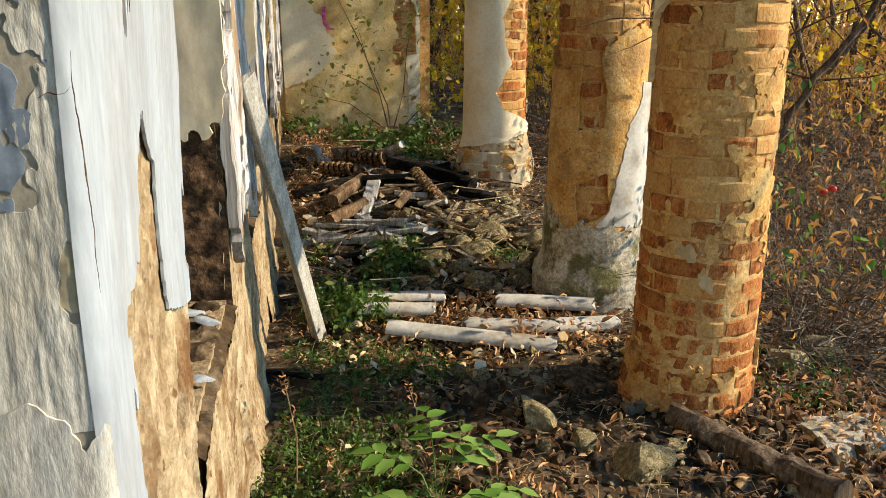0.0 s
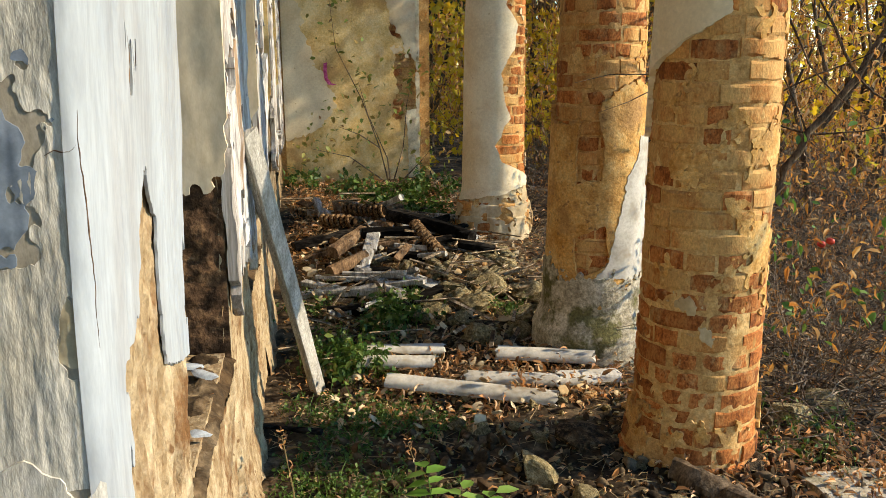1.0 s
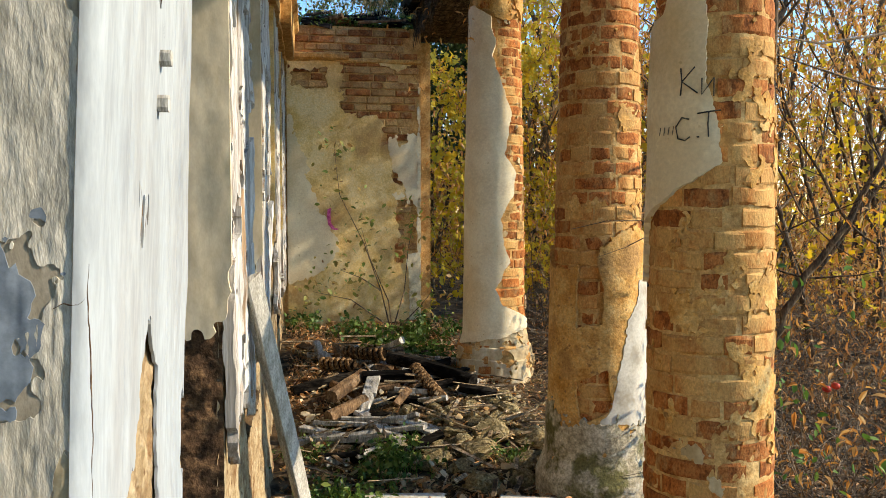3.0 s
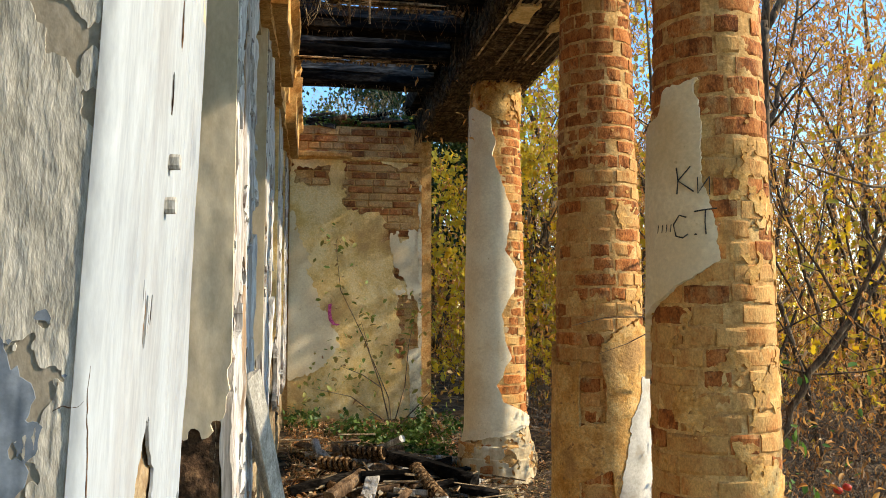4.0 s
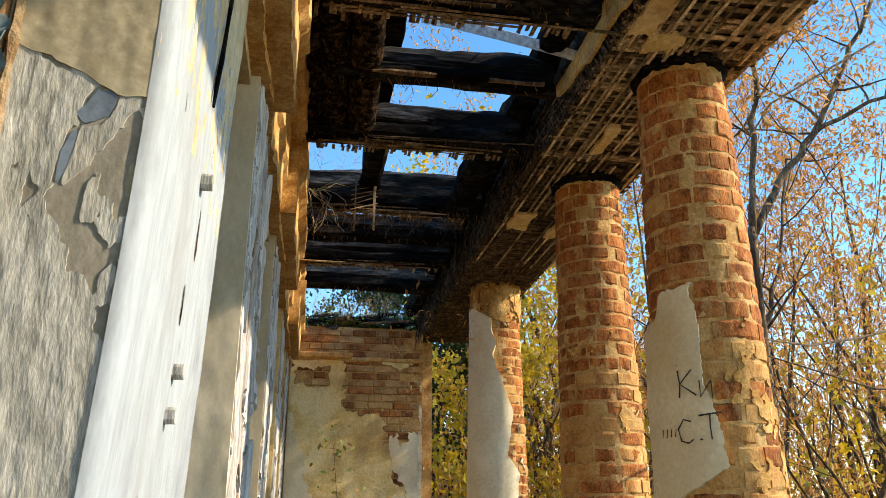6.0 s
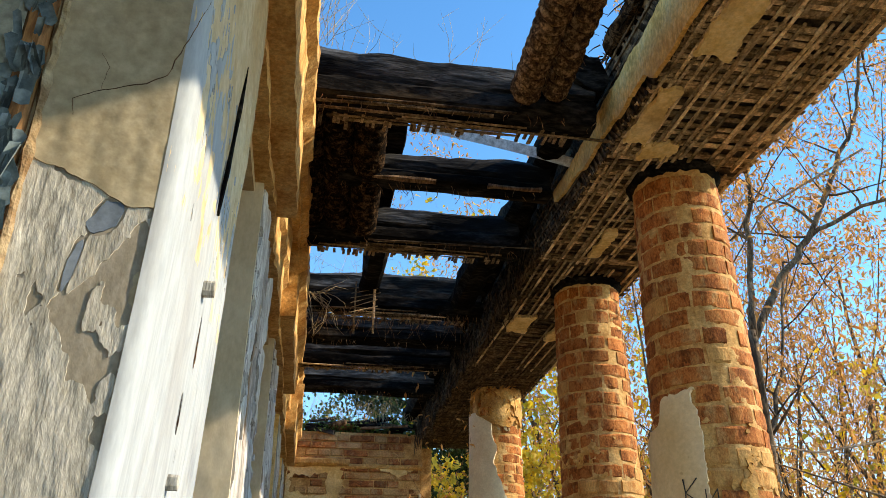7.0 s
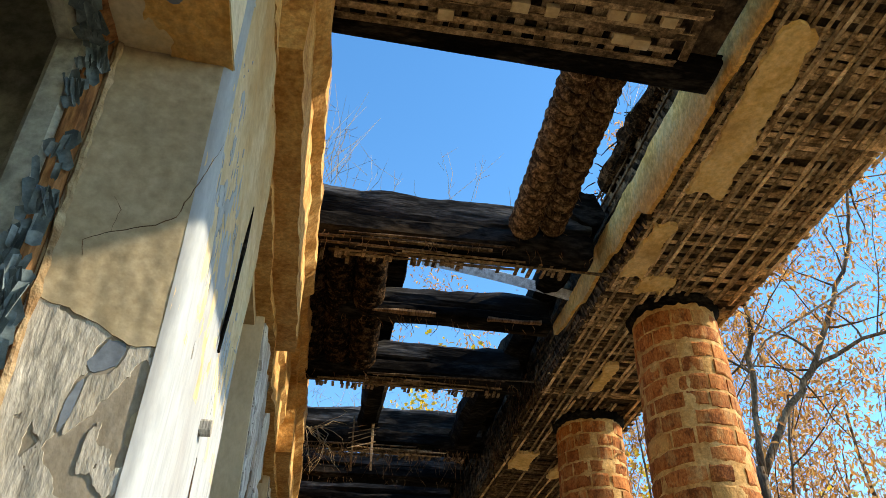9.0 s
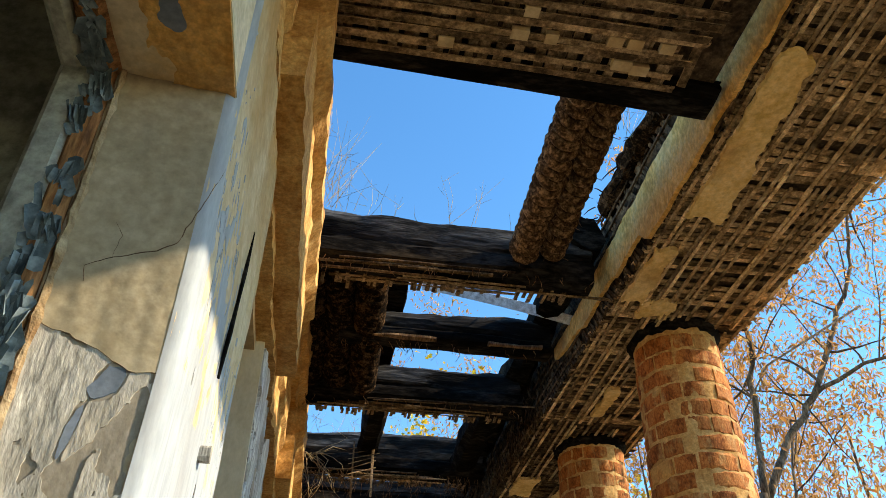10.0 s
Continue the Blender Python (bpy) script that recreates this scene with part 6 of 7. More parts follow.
def undergrowth():
    """Bramble canes and dry leaves under the shrubs."""
    rg = random.Random(19)
    tubes, pts = [], []
    for i in range(1700):
        x, y = rg.uniform(2.05, 6.5), rg.uniform(2.9, 10.0)
        z = ground_z(x, y)
        L = rg.uniform(0.3, 0.8) if y < 7 else rg.uniform(0.4, 1.3)
        L *= 0.55 if 3.5 < y < 5.2 else 1
        a = rg.uniform(0, 6.28)
        q = Vector((x, y, z))
        w = Vector((math.cos(a), math.sin(a), rg.uniform(0.3, 1.4))).normalized()
        ps = [q]
        for k in range(5):
            w = (w + Vector((rg.gauss(0, 0.25), rg.gauss(0, 0.25), -0.16))).normalized()
            ps.append(ps[-1] + w * L / 5)
        tubes.append(tube(ps, [0.0045, 0.004, 0.0035, 0.003, 0.002, 0.001], 3, cap=False))
        pts.extend(ps[4:] if y < 7 else ps[2:])
    for i in range(1100):
        x, y = rg.uniform(2.0, 4.4), rg.uniform(2.8, 5.6)
        q = Vector((x, y, ground_z(x, y) + rg.uniform(0, 0.25)))
        a = rg.uniform(0, 6.28)
        w = Vector((math.cos(a), math.sin(a), rg.uniform(0.1, 0.9))).normalized()
        L = rg.uniform(0.25, 0.6)
        ps = [q]
        for k in range(5):
            w = (w + Vector((rg.gauss(0, 0.3), rg.gauss(0, 0.3), -0.14))).normalized()
            ps.append(ps[-1] + w * L / 5)
        tubes.append(tube(ps, [0.0035, 0.003, 0.003, 0.0025, 0.002, 0.001], 3, cap=False))
        if i % 2:
            pts.append(ps[5])
    for i in range(12000):
        x, y = rg.uniform(2.3, 8.0), rg.uniform(3.6, 11.0)
        pts.append((x, y, ground_z(x, y) + 1.0 * rg.random() ** 1.6))
    tagged(part("brambles", joined(tubes), TWIG, None, "tangle of bramble canes and dry stalks"), category="undergrowth", kind="stuff")
    tagged(part("bramble_leaves", leaves(pts, 0.042, 7, "curl", 0.8, 0.06), L_DIM, None, "withered brown bramble leaves, darkened for the understory's shade"), category="undergrowth", kind="stuff")


undergrowth()

# bare twigs that cross in front of the columns
for nm, pts, rr in (("twig", [(2.4, 3.75, 1.62), (1.9, 3.72, 1.57), (1.675, 3.7, 1.55), (1.45, 3.7, 1.55), (1.27, 3.7, 1.51)], 0.006),
                    ("twig", [(1.72, 3.7, 1.5), (1.55, 3.7, 1.42), (1.40, 3.7, 1.37)], 0.004), ("branch", [(4.5, 4.4, 2.95), (3.2, 4.1, 2.6), (2.3, 3.3, 2.36), (1.85, 3.0, 2.32)], 0.011),
                    ("branch", [(4.2, 4.0, 2.3), (3.0, 3.8, 2.25), (2.2, 3.5, 2.35)], 0.012), ("branch", [(3.6, 4.0, 4.6), (2.7, 3.9, 4.0), (2.35, 3.9, 3.5), (2.45, 3.9, 3.2), (2.2, 3.9, 3.1)], 0.008)):
    tw = thing(nm, pts[0], "thin dark bare branch reaching across", "branch", "loose branches")
    n = len(pts)
    part("wood", moved(tube(pts, [rr * (1 - 0.7 * i / (n - 1)) for i in range(n)], 6, 2, 0.2), Matrix.Translation(-Vector(pts[0]))), BARK, tw)

# sapling and green plants before the end wall
sap = thing("sapling", (0.8, 7.4, ground_z(0.8, 7.4)), "thin sapling with few green leaves before the end wall", "sapling")
stems = [[(0, 0, 0), (-0.12, 0, 0.5), (-0.28, 0, 0.95), (-0.5, 0.05, 1.4), (-0.55, 0.05, 1.85)], [(0, 0, 0), (-0.05, 0, 0.4), (-0.22, 0.05, 0.8), (-0.3, 0.1, 1.1)],
         [(-0.02, 0, 0.1), (0.1, 0, 0.5), (0.14, 0.02, 0.9), (0.2, 0, 1.2)], [(-0.12, 0, 0.5), (-0.3, 0, 0.62), (-0.5, 0, 0.7)], [(0, 0, 0.1), (0.25, 0, 0.35), (0.38, 0, 0.5)], [(-0.1, 0, 0.2), (-0.4, 0, 0.42), (-0.75, 0, 0.5)]]
for s in stems:
    part("stem", tube(s, [0.008 * (1 - 0.8 * i / (len(s) - 1)) for i in range(len(s))], 5), BARK, sap)
rg = random.Random(4)
pts = [Vector(s[-1]) + Vector((rg.gauss(0, 0.09), rg.gauss(0, 0.08), rg.gauss(0, 0.12))) for s in stems for _ in range(34)] + [Vector(s[-2]) + Vector((rg.gauss(0, 0.1), 0, rg.gauss(0, 0.12))) for s in stems for _ in range(16)]
part("leaves", leaves(pts, 0.062, 4, "plain", 0.5, 0.02), leafy("sapling_leaf", [(0.1, 0.16, 0.03), (0.2, 0.24, 0.05), (0.3, 0.24, 0.06), (0.3, 0.16, 0.07)], 0.35), sap, "green and fading leaves")


def herb(at, n, spread, height, size, seed, mat, label, kind="plain"):
    rg = random.Random(seed)
    z = ground_z(*at)
    h = thing("plant", (at[0], at[1], z), label, "plant", "green plants on the ground")
    st, pts = [], []
    for i in range(n):
        x, y = rg.gauss(0, spread), rg.gauss(0, spread)
        b = Vector((x, y, ground_z(at[0] + x, at[1] + y) - z))
        t = b + Vector((rg.gauss(0, 0.04), rg.gauss(0, 0.04), height * rg.uniform(0.4, 1.1)))
        st.append(tube([b, (b + t) / 2 + Vector((rg.gauss(0, 0.01), 0, 0)), t], [0.002, 0.0016, 0.001], 3, cap=False))
        for k in range(7):
            pts.append(b.lerp(t, rg.uniform(0.3, 1.0)))
    part("stalk_tuft", joined(st), L_GREEN, h, "green stalks", kind="stuff")
    part("foliage", leaves(pts, size, seed, kind, 0.5, size * 0.5), mat, h, kind="stuff")
    return h


L_HERB = leafy("herb_leaf", [(0.022, 0.055, 0.01), (0.05, 0.11, 0.02), (0.09, 0.16, 0.03), (0.16, 0.2, 0.045)], 0.25)
for k, (x, y, n, sp, hh, sz) in enumerate(((0.20, 3.95, 60, 0.10, 0.22, 0.045), (0.10, 4.15, 40, 0.1, 0.2, 0.04), (0.46, 4.5, 55, 0.10, 0.2, 0.045), (0.55, 4.7, 30, 0.1, 0.16, 0.04),
                                           (-0.08, 2.62, 110, 0.13, 0.07, 0.02), (0.10, 2.45, 120, 0.14, 0.07, 0.02), (0.02, 2.85, 80, 0.14, 0.06, 0.02), (0.28, 2.7, 70, 0.12, 0.05, 0.018),
                                           (0.15, 3.2, 60, 0.12, 0.05, 0.02), (-0.05, 2.2, 90, 0.12, 0.08, 0.022), (0.2, 2.15, 90, 0.14, 0.07, 0.022),
                                           (0.75, 7.2, 60, 0.18, 0.18, 0.06), (0.5, 7.6, 50, 0.2, 0.16, 0.06), (1.05, 6.9, 45, 0.15, 0.16, 0.055), (1.15, 7.6, 50, 0.15, 0.22, 0.06), (0.0, 8.0, 24, 0.15, 0.2, 0.06), (-0.02, 4.9, 40, 0.15, 0.1, 0.03),
                                           (0.3, 3.35, 60, 0.12, 0.1, 0.022), (0.5, 3.3, 40, 0.1, 0.09, 0.02), (0.05, 3.45, 50, 0.12, 0.08, 0.022), (1.95, 2.75, 26, 0.12, 0.1, 0.025), (2.2, 3.0, 22, 0.15, 0.1, 0.025), (1.2, 4.55, 20, 0.05, 0.1, 0.03))):
    herb((x, y), n, sp, hh, sz, 400 + k, L_HERB, "low green leafy weeds" if sz < 0.03 else "clump of green nettle-like weeds")

# foreground seedling with compound leaves
seed_pl = thing("seedling", (0.36, 2.2, ground_z(0.36, 2.2)), "green ash seedling with paired pointed leaves", "seedling")
stalk, lv = [], []
rg = random.Random(8)
for a, L, up in ((20, 0.22, 0.2), (160, 0.20, 0.19), (95, 0.16, 0.26), (-40, 0.24, 0.12), (200, 0.24, 0.1), (60, 0.26, 0.14), (-95, 0.2, 0.12), (-10, 0.26, 0.08)):
    w = Vector((math.cos(radians(a)), math.sin(radians(a)), 0))
    ps = [Vector((0, 0, 0)), w * L * 0.25 + Vector((0, 0, up * 0.7)), w * L * 0.65 + Vector((0, 0, up)), w * L + Vector((0, 0, up * 0.95))]
    stalk.append(tube(ps, [0.003, 0.0025, 0.002, 0.001], 4, cap=False))
    for i, (c, s) in enumerate(((0.45, 1), (0.45, -1), (0.68, 1), (0.68, -1), (0.88, 1), (0.88, -1), (1.0, 0))):
        c0 = ps[1].lerp(ps[3], (c - 0.25) / 0.75) + Vector((0, 0, up * 0.12))
        ang = math.atan2(w.y, w.x) + s * 1.0
        m = Matrix.Translation(c0) @ Matrix.Rotation(ang, 4, "Z") @ Matrix.Rotation(rg.uniform(0.0, 0.35), 4, "Y") @ Matrix.Scale(rg.uniform(0.075, 0.1), 4)
        lv.append(moved(leaf_shape("plain"), m))
part("stalks", joined(stalk), L_GREEN, seed_pl, "green stalks")
part("foliage", joined(lv), leafy("seedling_leaf", [(0.1, 0.22, 0.03), (0.17, 0.32, 0.06), (0.24, 0.38, 0.09)], 0.35), seed_pl, "bright green pointed leaflets", kind="stuff")
for (x, y, h) in ((-0.09, 2.42, 0.42), (0.36, 2.75, 0.2), (0.05, 2.3, 0.2)):
    ds = thing("dry_stalk", (x, y, ground_z(x, y)), "dry brown weed stalk with a withered head", "weed", "dry stalks")
    part("stem", tube([(0, 0, -0.01), (0.01, 0, h * 0.5), (-0.02, 0, h)], [0.003, 0.0025, 0.0015], 4), GRASS, ds)
    part("head", leaves([(-0.02, 0, h)] * 14 + [(0, 0, h * 0.7)] * 5, 0.022, 5, "curl", 0.6, 0.018), L_LITTER, ds, "withered head", kind="stuff")


# weeds that grow on the roof timbers
def roof_weeds():
    rg = random.Random(31)
    out = []
    for (x0, x1, y, z, n, h) in ((-0.15, 0.75, 2.62, 3.76, 18, 0.34), (-0.17, -0.02, 2.3, 3.6, 34, 0.45), (-0.1, 1.0, 4.85, 3.74, 30, 0.2), (-0.1, 1.1, 6.8, 3.74, 60, 0.16), (-0.1, 1.2, 8.2, 3.6, 160, 0.22), (0.9, 1.1, 2.0, 3.85, 30, 0.25)):
        for i in range(n):
            b = Vector((rg.uniform(x0, x1), y + rg.gauss(0, 0.05), z))
            L = h * rg.uniform(0.3, 1.2)
            w = Vector((rg.gauss(0, 0.3), rg.gauss(0, 0.2), 1))
            t = b + w * L
            out.append(tube([b, (b + t) / 2 + Vector((rg.gauss(0, 0.02), 0, 0)), t], [0.0012, 0.001, 0.0005], 3, cap=False))
            if rg.random() < 0.45:
                for q in range(3):
                    c = b.lerp(t, rg.uniform(0.4, 0.95))
                    out.append(tube([c, c + Vector((rg.gauss(0, 0.06), rg.gauss(0, 0.03), rg.uniform(0.02, 0.09)))], [0.001, 0.0005], 3, cap=False))
    tagged(part("roof_weeds", joined(out), GRASS, None, "dry weeds sprouting on the roof timbers"), category="weeds", kind="stuff")
    tagged(part("roof_moss", leaves([(rg.uniform(-0.15, 1.15), rg.uniform(8.35, 8.75), 3.53 + abs(rg.gauss(0, 0.09))) for _ in range(1300)], 0.045, 6, "plain", 0.5, 0.02), L_HERB, None, "moss and small weeds on the wall top"), category="weeds", kind="stuff")


roof_weeds()

# ---- rubble and timber on the ground ----
def lump(seed, n=2, squash=(1, 0.8, 0.6), cut=0.25):
    bm = bmesh.new()
    bmesh.ops.create_icosphere(bm, subdivisions=n, radius=1)
    rg = random.Random(seed)
    planes = [(Vector((rg.gauss(0, 1), rg.gauss(0, 1), rg.gauss(0, 1))).normalized(), rg.uniform(0.45, 0.85)) for _ in range(9)]
    for v in bm.verts:
        for nn, dd in planes:
            e = v.co.dot(nn) - dd
            if e > 0:
                v.co -= nn * e
        v.co *= 1 + 0.09 * fr(v.co.x * 2, v.co.y * 2, v.co.z * 2, seed) + (0.07 * fr(v.co.x * 7, v.co.y * 7, v.co.z * 7, seed + 4) if n > 2 else 0)
        v.co.x *= squash[0]
        v.co.y *= squash[1]
        v.co.z *= squash[2]
    vs = [tuple(v.co) for v in bm.verts]
    fs = [tuple(q.index for q in f.verts) for f in bm.faces]
    bm.free()
    return vs, fs


STONES = [meshed("stone", *lump(500 + i, 4, (1, 0.75 + 0.05 * i, 0.42 + 0.05 * i)), STONE) for i in range(6)]
CHUNKS = [meshed("chunk", *lump(520 + i, 2, (1, 0.6, 0.5)), BRICK_OLD) for i in range(3)]
rg = random.Random(71)
spots = [(1.28, 4.50, 0.15), (1.02, 4.62, 0.16), (0.75, 4.62, 0.1), (0.94, 4.22, 0.13), (1.12, 4.85, 0.14), (1.4, 4.75, 0.13), (0.9, 4.9, 0.1), (1.2, 4.3, 0.1), (1.22, 5.05, 0.12), (1.36, 5.3, 0.1), (0.82, 5.1, 0.09), (1.3, 5.6, 0.09), (1.12, 5.35, 0.08), (0.86, 2.75, 0.13), (1.12, 2.32, 0.13), (0.98, 2.55, 0.07),
         (0.72, 3.2, 0.06), (0.62, 3.28, 0.05), (1.3, 2.45, 0.06), (0.95, 3.05, 0.06), (2.15, 3.05, 0.12), (2.4, 3.2, 0.12), (2.05, 3.3, 0.1)]
for i in range(80):
    spots.append((rg.uniform(0.3, 1.5), rg.uniform(4.2, 6.0), rg.uniform(0.03, 0.085)))
for i in range(60):
    spots.append((rg.uniform(0.3, 1.6), rg.uniform(1.6, 3.6), rg.uniform(0.02, 0.05)))
for i, (x, y, s) in enumerate(spots):
    ck = i > 25 and i % 4 == 0
    ob = new("brick_chunk" if ck else "stone", (CHUNKS if ck else STONES)[i % (3 if ck else 6)])
    ob.matrix_basis = Matrix.Translation((x, y, ground_z(x, y) + 0.28 * s)) @ pose(0, 0, 0, rg.uniform(-25, 25), rg.uniform(-25, 25), rg.uniform(0, 360)) @ Matrix.Scale(s, 4)
    tagged(ob, "broken lump of red brick in the rubble" if ck else "rough yellowish limestone lump in the rubble", "brick" if ck else "stone", "rubble on the ground")


def crumbs():
    rg = random.Random(72)
    base = [lump(540 + i, 1) for i in range(4)]
    out = []
    for i in range(4200):
        x, y = rg.uniform(-0.15, 1.9), rg.uniform(1.2, 8.2)
        s = rg.uniform(0.005, 0.022)
        out.append(moved(base[i % 4], Matrix.Translation((x, y, ground_z(x, y) + 0.3 * s)) @ pose(0, 0, 0, rg.uniform(0, 360), 0, rg.uniform(0, 360)) @ Matrix.Scale(s, 4)))
    tagged(part("rubble_crumbs", joined(out), STONE, None, "small crumbs of stone and mortar"), category="rubble", kind="stuff")


def clods():
    rg = random.Random(75)
    base = [lump(590 + i, 2, (1, 0.8, 0.6)) for i in range(5)]
    out = []
    for i in range(1500):
        x, y = rg.uniform(0.1, 2.3), rg.uniform(1.3, 4.4)
        if nz(x * 2.2, y * 2.2, 0, 33) < -0.1:
            continue
        s = rg.uniform(0.012, 0.045)
        out.append(moved(base[i % 5], Matrix.Translation((x, y, ground_z(x, y) + 0.25 * s)) @ pose(0, 0, 0, rg.uniform(0, 360), rg.uniform(0, 360), rg.uniform(0, 360)) @ Matrix.Scale(s, 4)))
    tagged(part("soil_clods", joined(out), SOIL, None, "dark crumbling clods of soil"), category="soil", kind="stuff")


crumbs()
clods()


def litter():
    rg = random.Random(73)
    pts = []
    for i in range(11000):
        x, y = rg.uniform(-0.2, 3.2), rg.uniform(0.6, 8.3)
        if y < 3.3 and x < 1.6 and rg.random() < 0.55 or nz(x * 1.5, y * 1.5, 0, 40) < -0.25 and rg.random() < 0.7:
            continue
        pts.append((x, y, ground_z(x, y) + 0.012))
    for i in range(600):
        x, y = rg.uniform(0.7, 2.6), rg.uniform(1.8, 3.4)
        pts.append((x, y, ground_z(x, y) + 0.015))
    for i in range(1500):
        x, y = rg.uniform(0.2, 1.6), rg.uniform(3.3, 4.1)
        pts.append((x, y, ground_z(x, y) + (0.02 if i % 4 else 0.075)))
    for i in range(3200):
        x, y = rg.uniform(-0.15, 1.4), rg.uniform(5.7, 8.2)
        pts.append((x, y, ground_z(x, y) + rg.uniform(0.01, 0.05)))
    for i in range(3000):
        x, y = rg.uniform(1.9, 6.0), rg.uniform(-2.0, 7.0)
        pts.append((x, y, ground_z(x, y) + 0.02))
    for i in range(260):
        pts.append((rg.uniform(1.86, 3.0), rg.uniform(2.3, 2.6), 0.062))
    for i in range(900):
        x, y = rg.uniform(1.35, 2.3), rg.uniform(1.9, 2.95)
        pts.append((x, y, ground_z(x, y) + rg.uniform(0.01, 0.05)))
    for i in range(700):
        x, y = rg.uniform(-0.1, 1.0), rg.uniform(1.1, 2.6)
        pts.append((x, y, ground_z(x, y) + rg.uniform(0.02, 0.06)))
    few, many = [p for i, p in enumerate(pts) if i % 5 < 2], [p for i, p in enumerate(pts) if i % 5 >= 2]
    tagged(part("small_litter", leaves(many, 0.034, 18, "curl", 0.6, 0.015, flat=True), L_LITTER, None, "small crumbled brown leaves on the soil"), category="leaf litter", kind="stuff")
    tagged(part("leaf_litter", leaves(few, 0.062, 8, "curl", 0.9, 0.012), L_LITTER, None, "curled brown fallen leaves"), category="leaf litter", kind="stuff")
    st = []
    for i in range(2600):
        x, y = rg.uniform(-0.15, 2.2), rg.uniform(1.2, 8.2)
        a, L = rg.uniform(0, 6.28), rg.uniform(0.03, 0.16)
        z = ground_z(x, y) + 0.012
        st.append(tube([(x, y, z), (x + L * math.cos(a), y + L * math.sin(a), ground_z(x + L * math.cos(a), y + L * math.sin(a)) + rg.uniform(0.01, 0.04))], [0.002, 0.0012], 3, cap=False))
    tagged(part("dry_twigs", joined(st), GRASS, None, "dry twigs and grass stalks on the soil"), category="twigs", kind="stuff")


litter()


SPLINT = surface("pale_splinters", [(0.05, 0.032, 0.018), (0.2, 0.14, 0.08), (0.48, 0.39, 0.27)], 10.0, (1, 1, 1), 0.85, 0.6, 60, jitter=0.55, relief=0.004, island=True)


def splinters():
    rg = random.Random(74)
    out = []
    for i in range(170):
        x, y = rg.uniform(-0.1, 1.45), rg.uniform(3.9, 7.2)
        L = rg.uniform(0.06, 0.45)
        a = rg.uniform(0, 360)
        out.append(moved(timber(L, rg.uniform(0.008, 0.03), rg.uniform(0.004, 0.012), i, 0.003, 0.1, 0.5), Matrix.Translation((x, y, ground_z(x, y) + rg.uniform(0.01, 0.12))) @ pose(0, 0, 0, rg.uniform(-40, 40), rg.uniform(-14, 14), a)))
    tagged(part("splinters", joined(out), SPLINT, None, "broken laths and splinters in the rubble"), category="rubble", kind="stuff")
    out = []
    base = [lump(580 + i, 1, (1, 0.7, 0.18)) for i in range(4)]
    for i in range(520):
        x, y = rg.uniform(-0.05, 1.6), rg.uniform(3.2, 6.6)
        s = rg.uniform(0.015, 0.05)
        out.append(moved(base[i % 4], Matrix.Translation((x, y, ground_z(x, y) + rg.uniform(0.01, 0.06))) @ pose(0, 0, 0, rg.uniform(-50, 50), rg.uniform(-50, 50), rg.uniform(0, 360)) @ Matrix.Scale(s, 4)))
    tagged(part("plaster_shards", joined(out), BEIGE, None, "pale plaster shards in the rubble"), category="rubble", kind="stuff")


splinters()


def lay(name, p, q, w, h, mat, label, cat, group, seed, lift=0.0, kind="timber", roll=0):
    """A beam or board lying from p to q."""
    p, q = Vector(p), Vector(q)
    d = q - p
    rot = d.to_track_quat("X", "Z").to_matrix().to_4x4()
    ob = thing(name, p, label, cat, group)
    data = timber(d.length, w, h, seed, 0.014, 0.05, 1.4) if kind == "timber" else plank(d.length, w, h, seed)
    part("wood", moved(data, rot @ pose(0, 0, 0, roll, 0, 0)), mat, ob)
    return ob


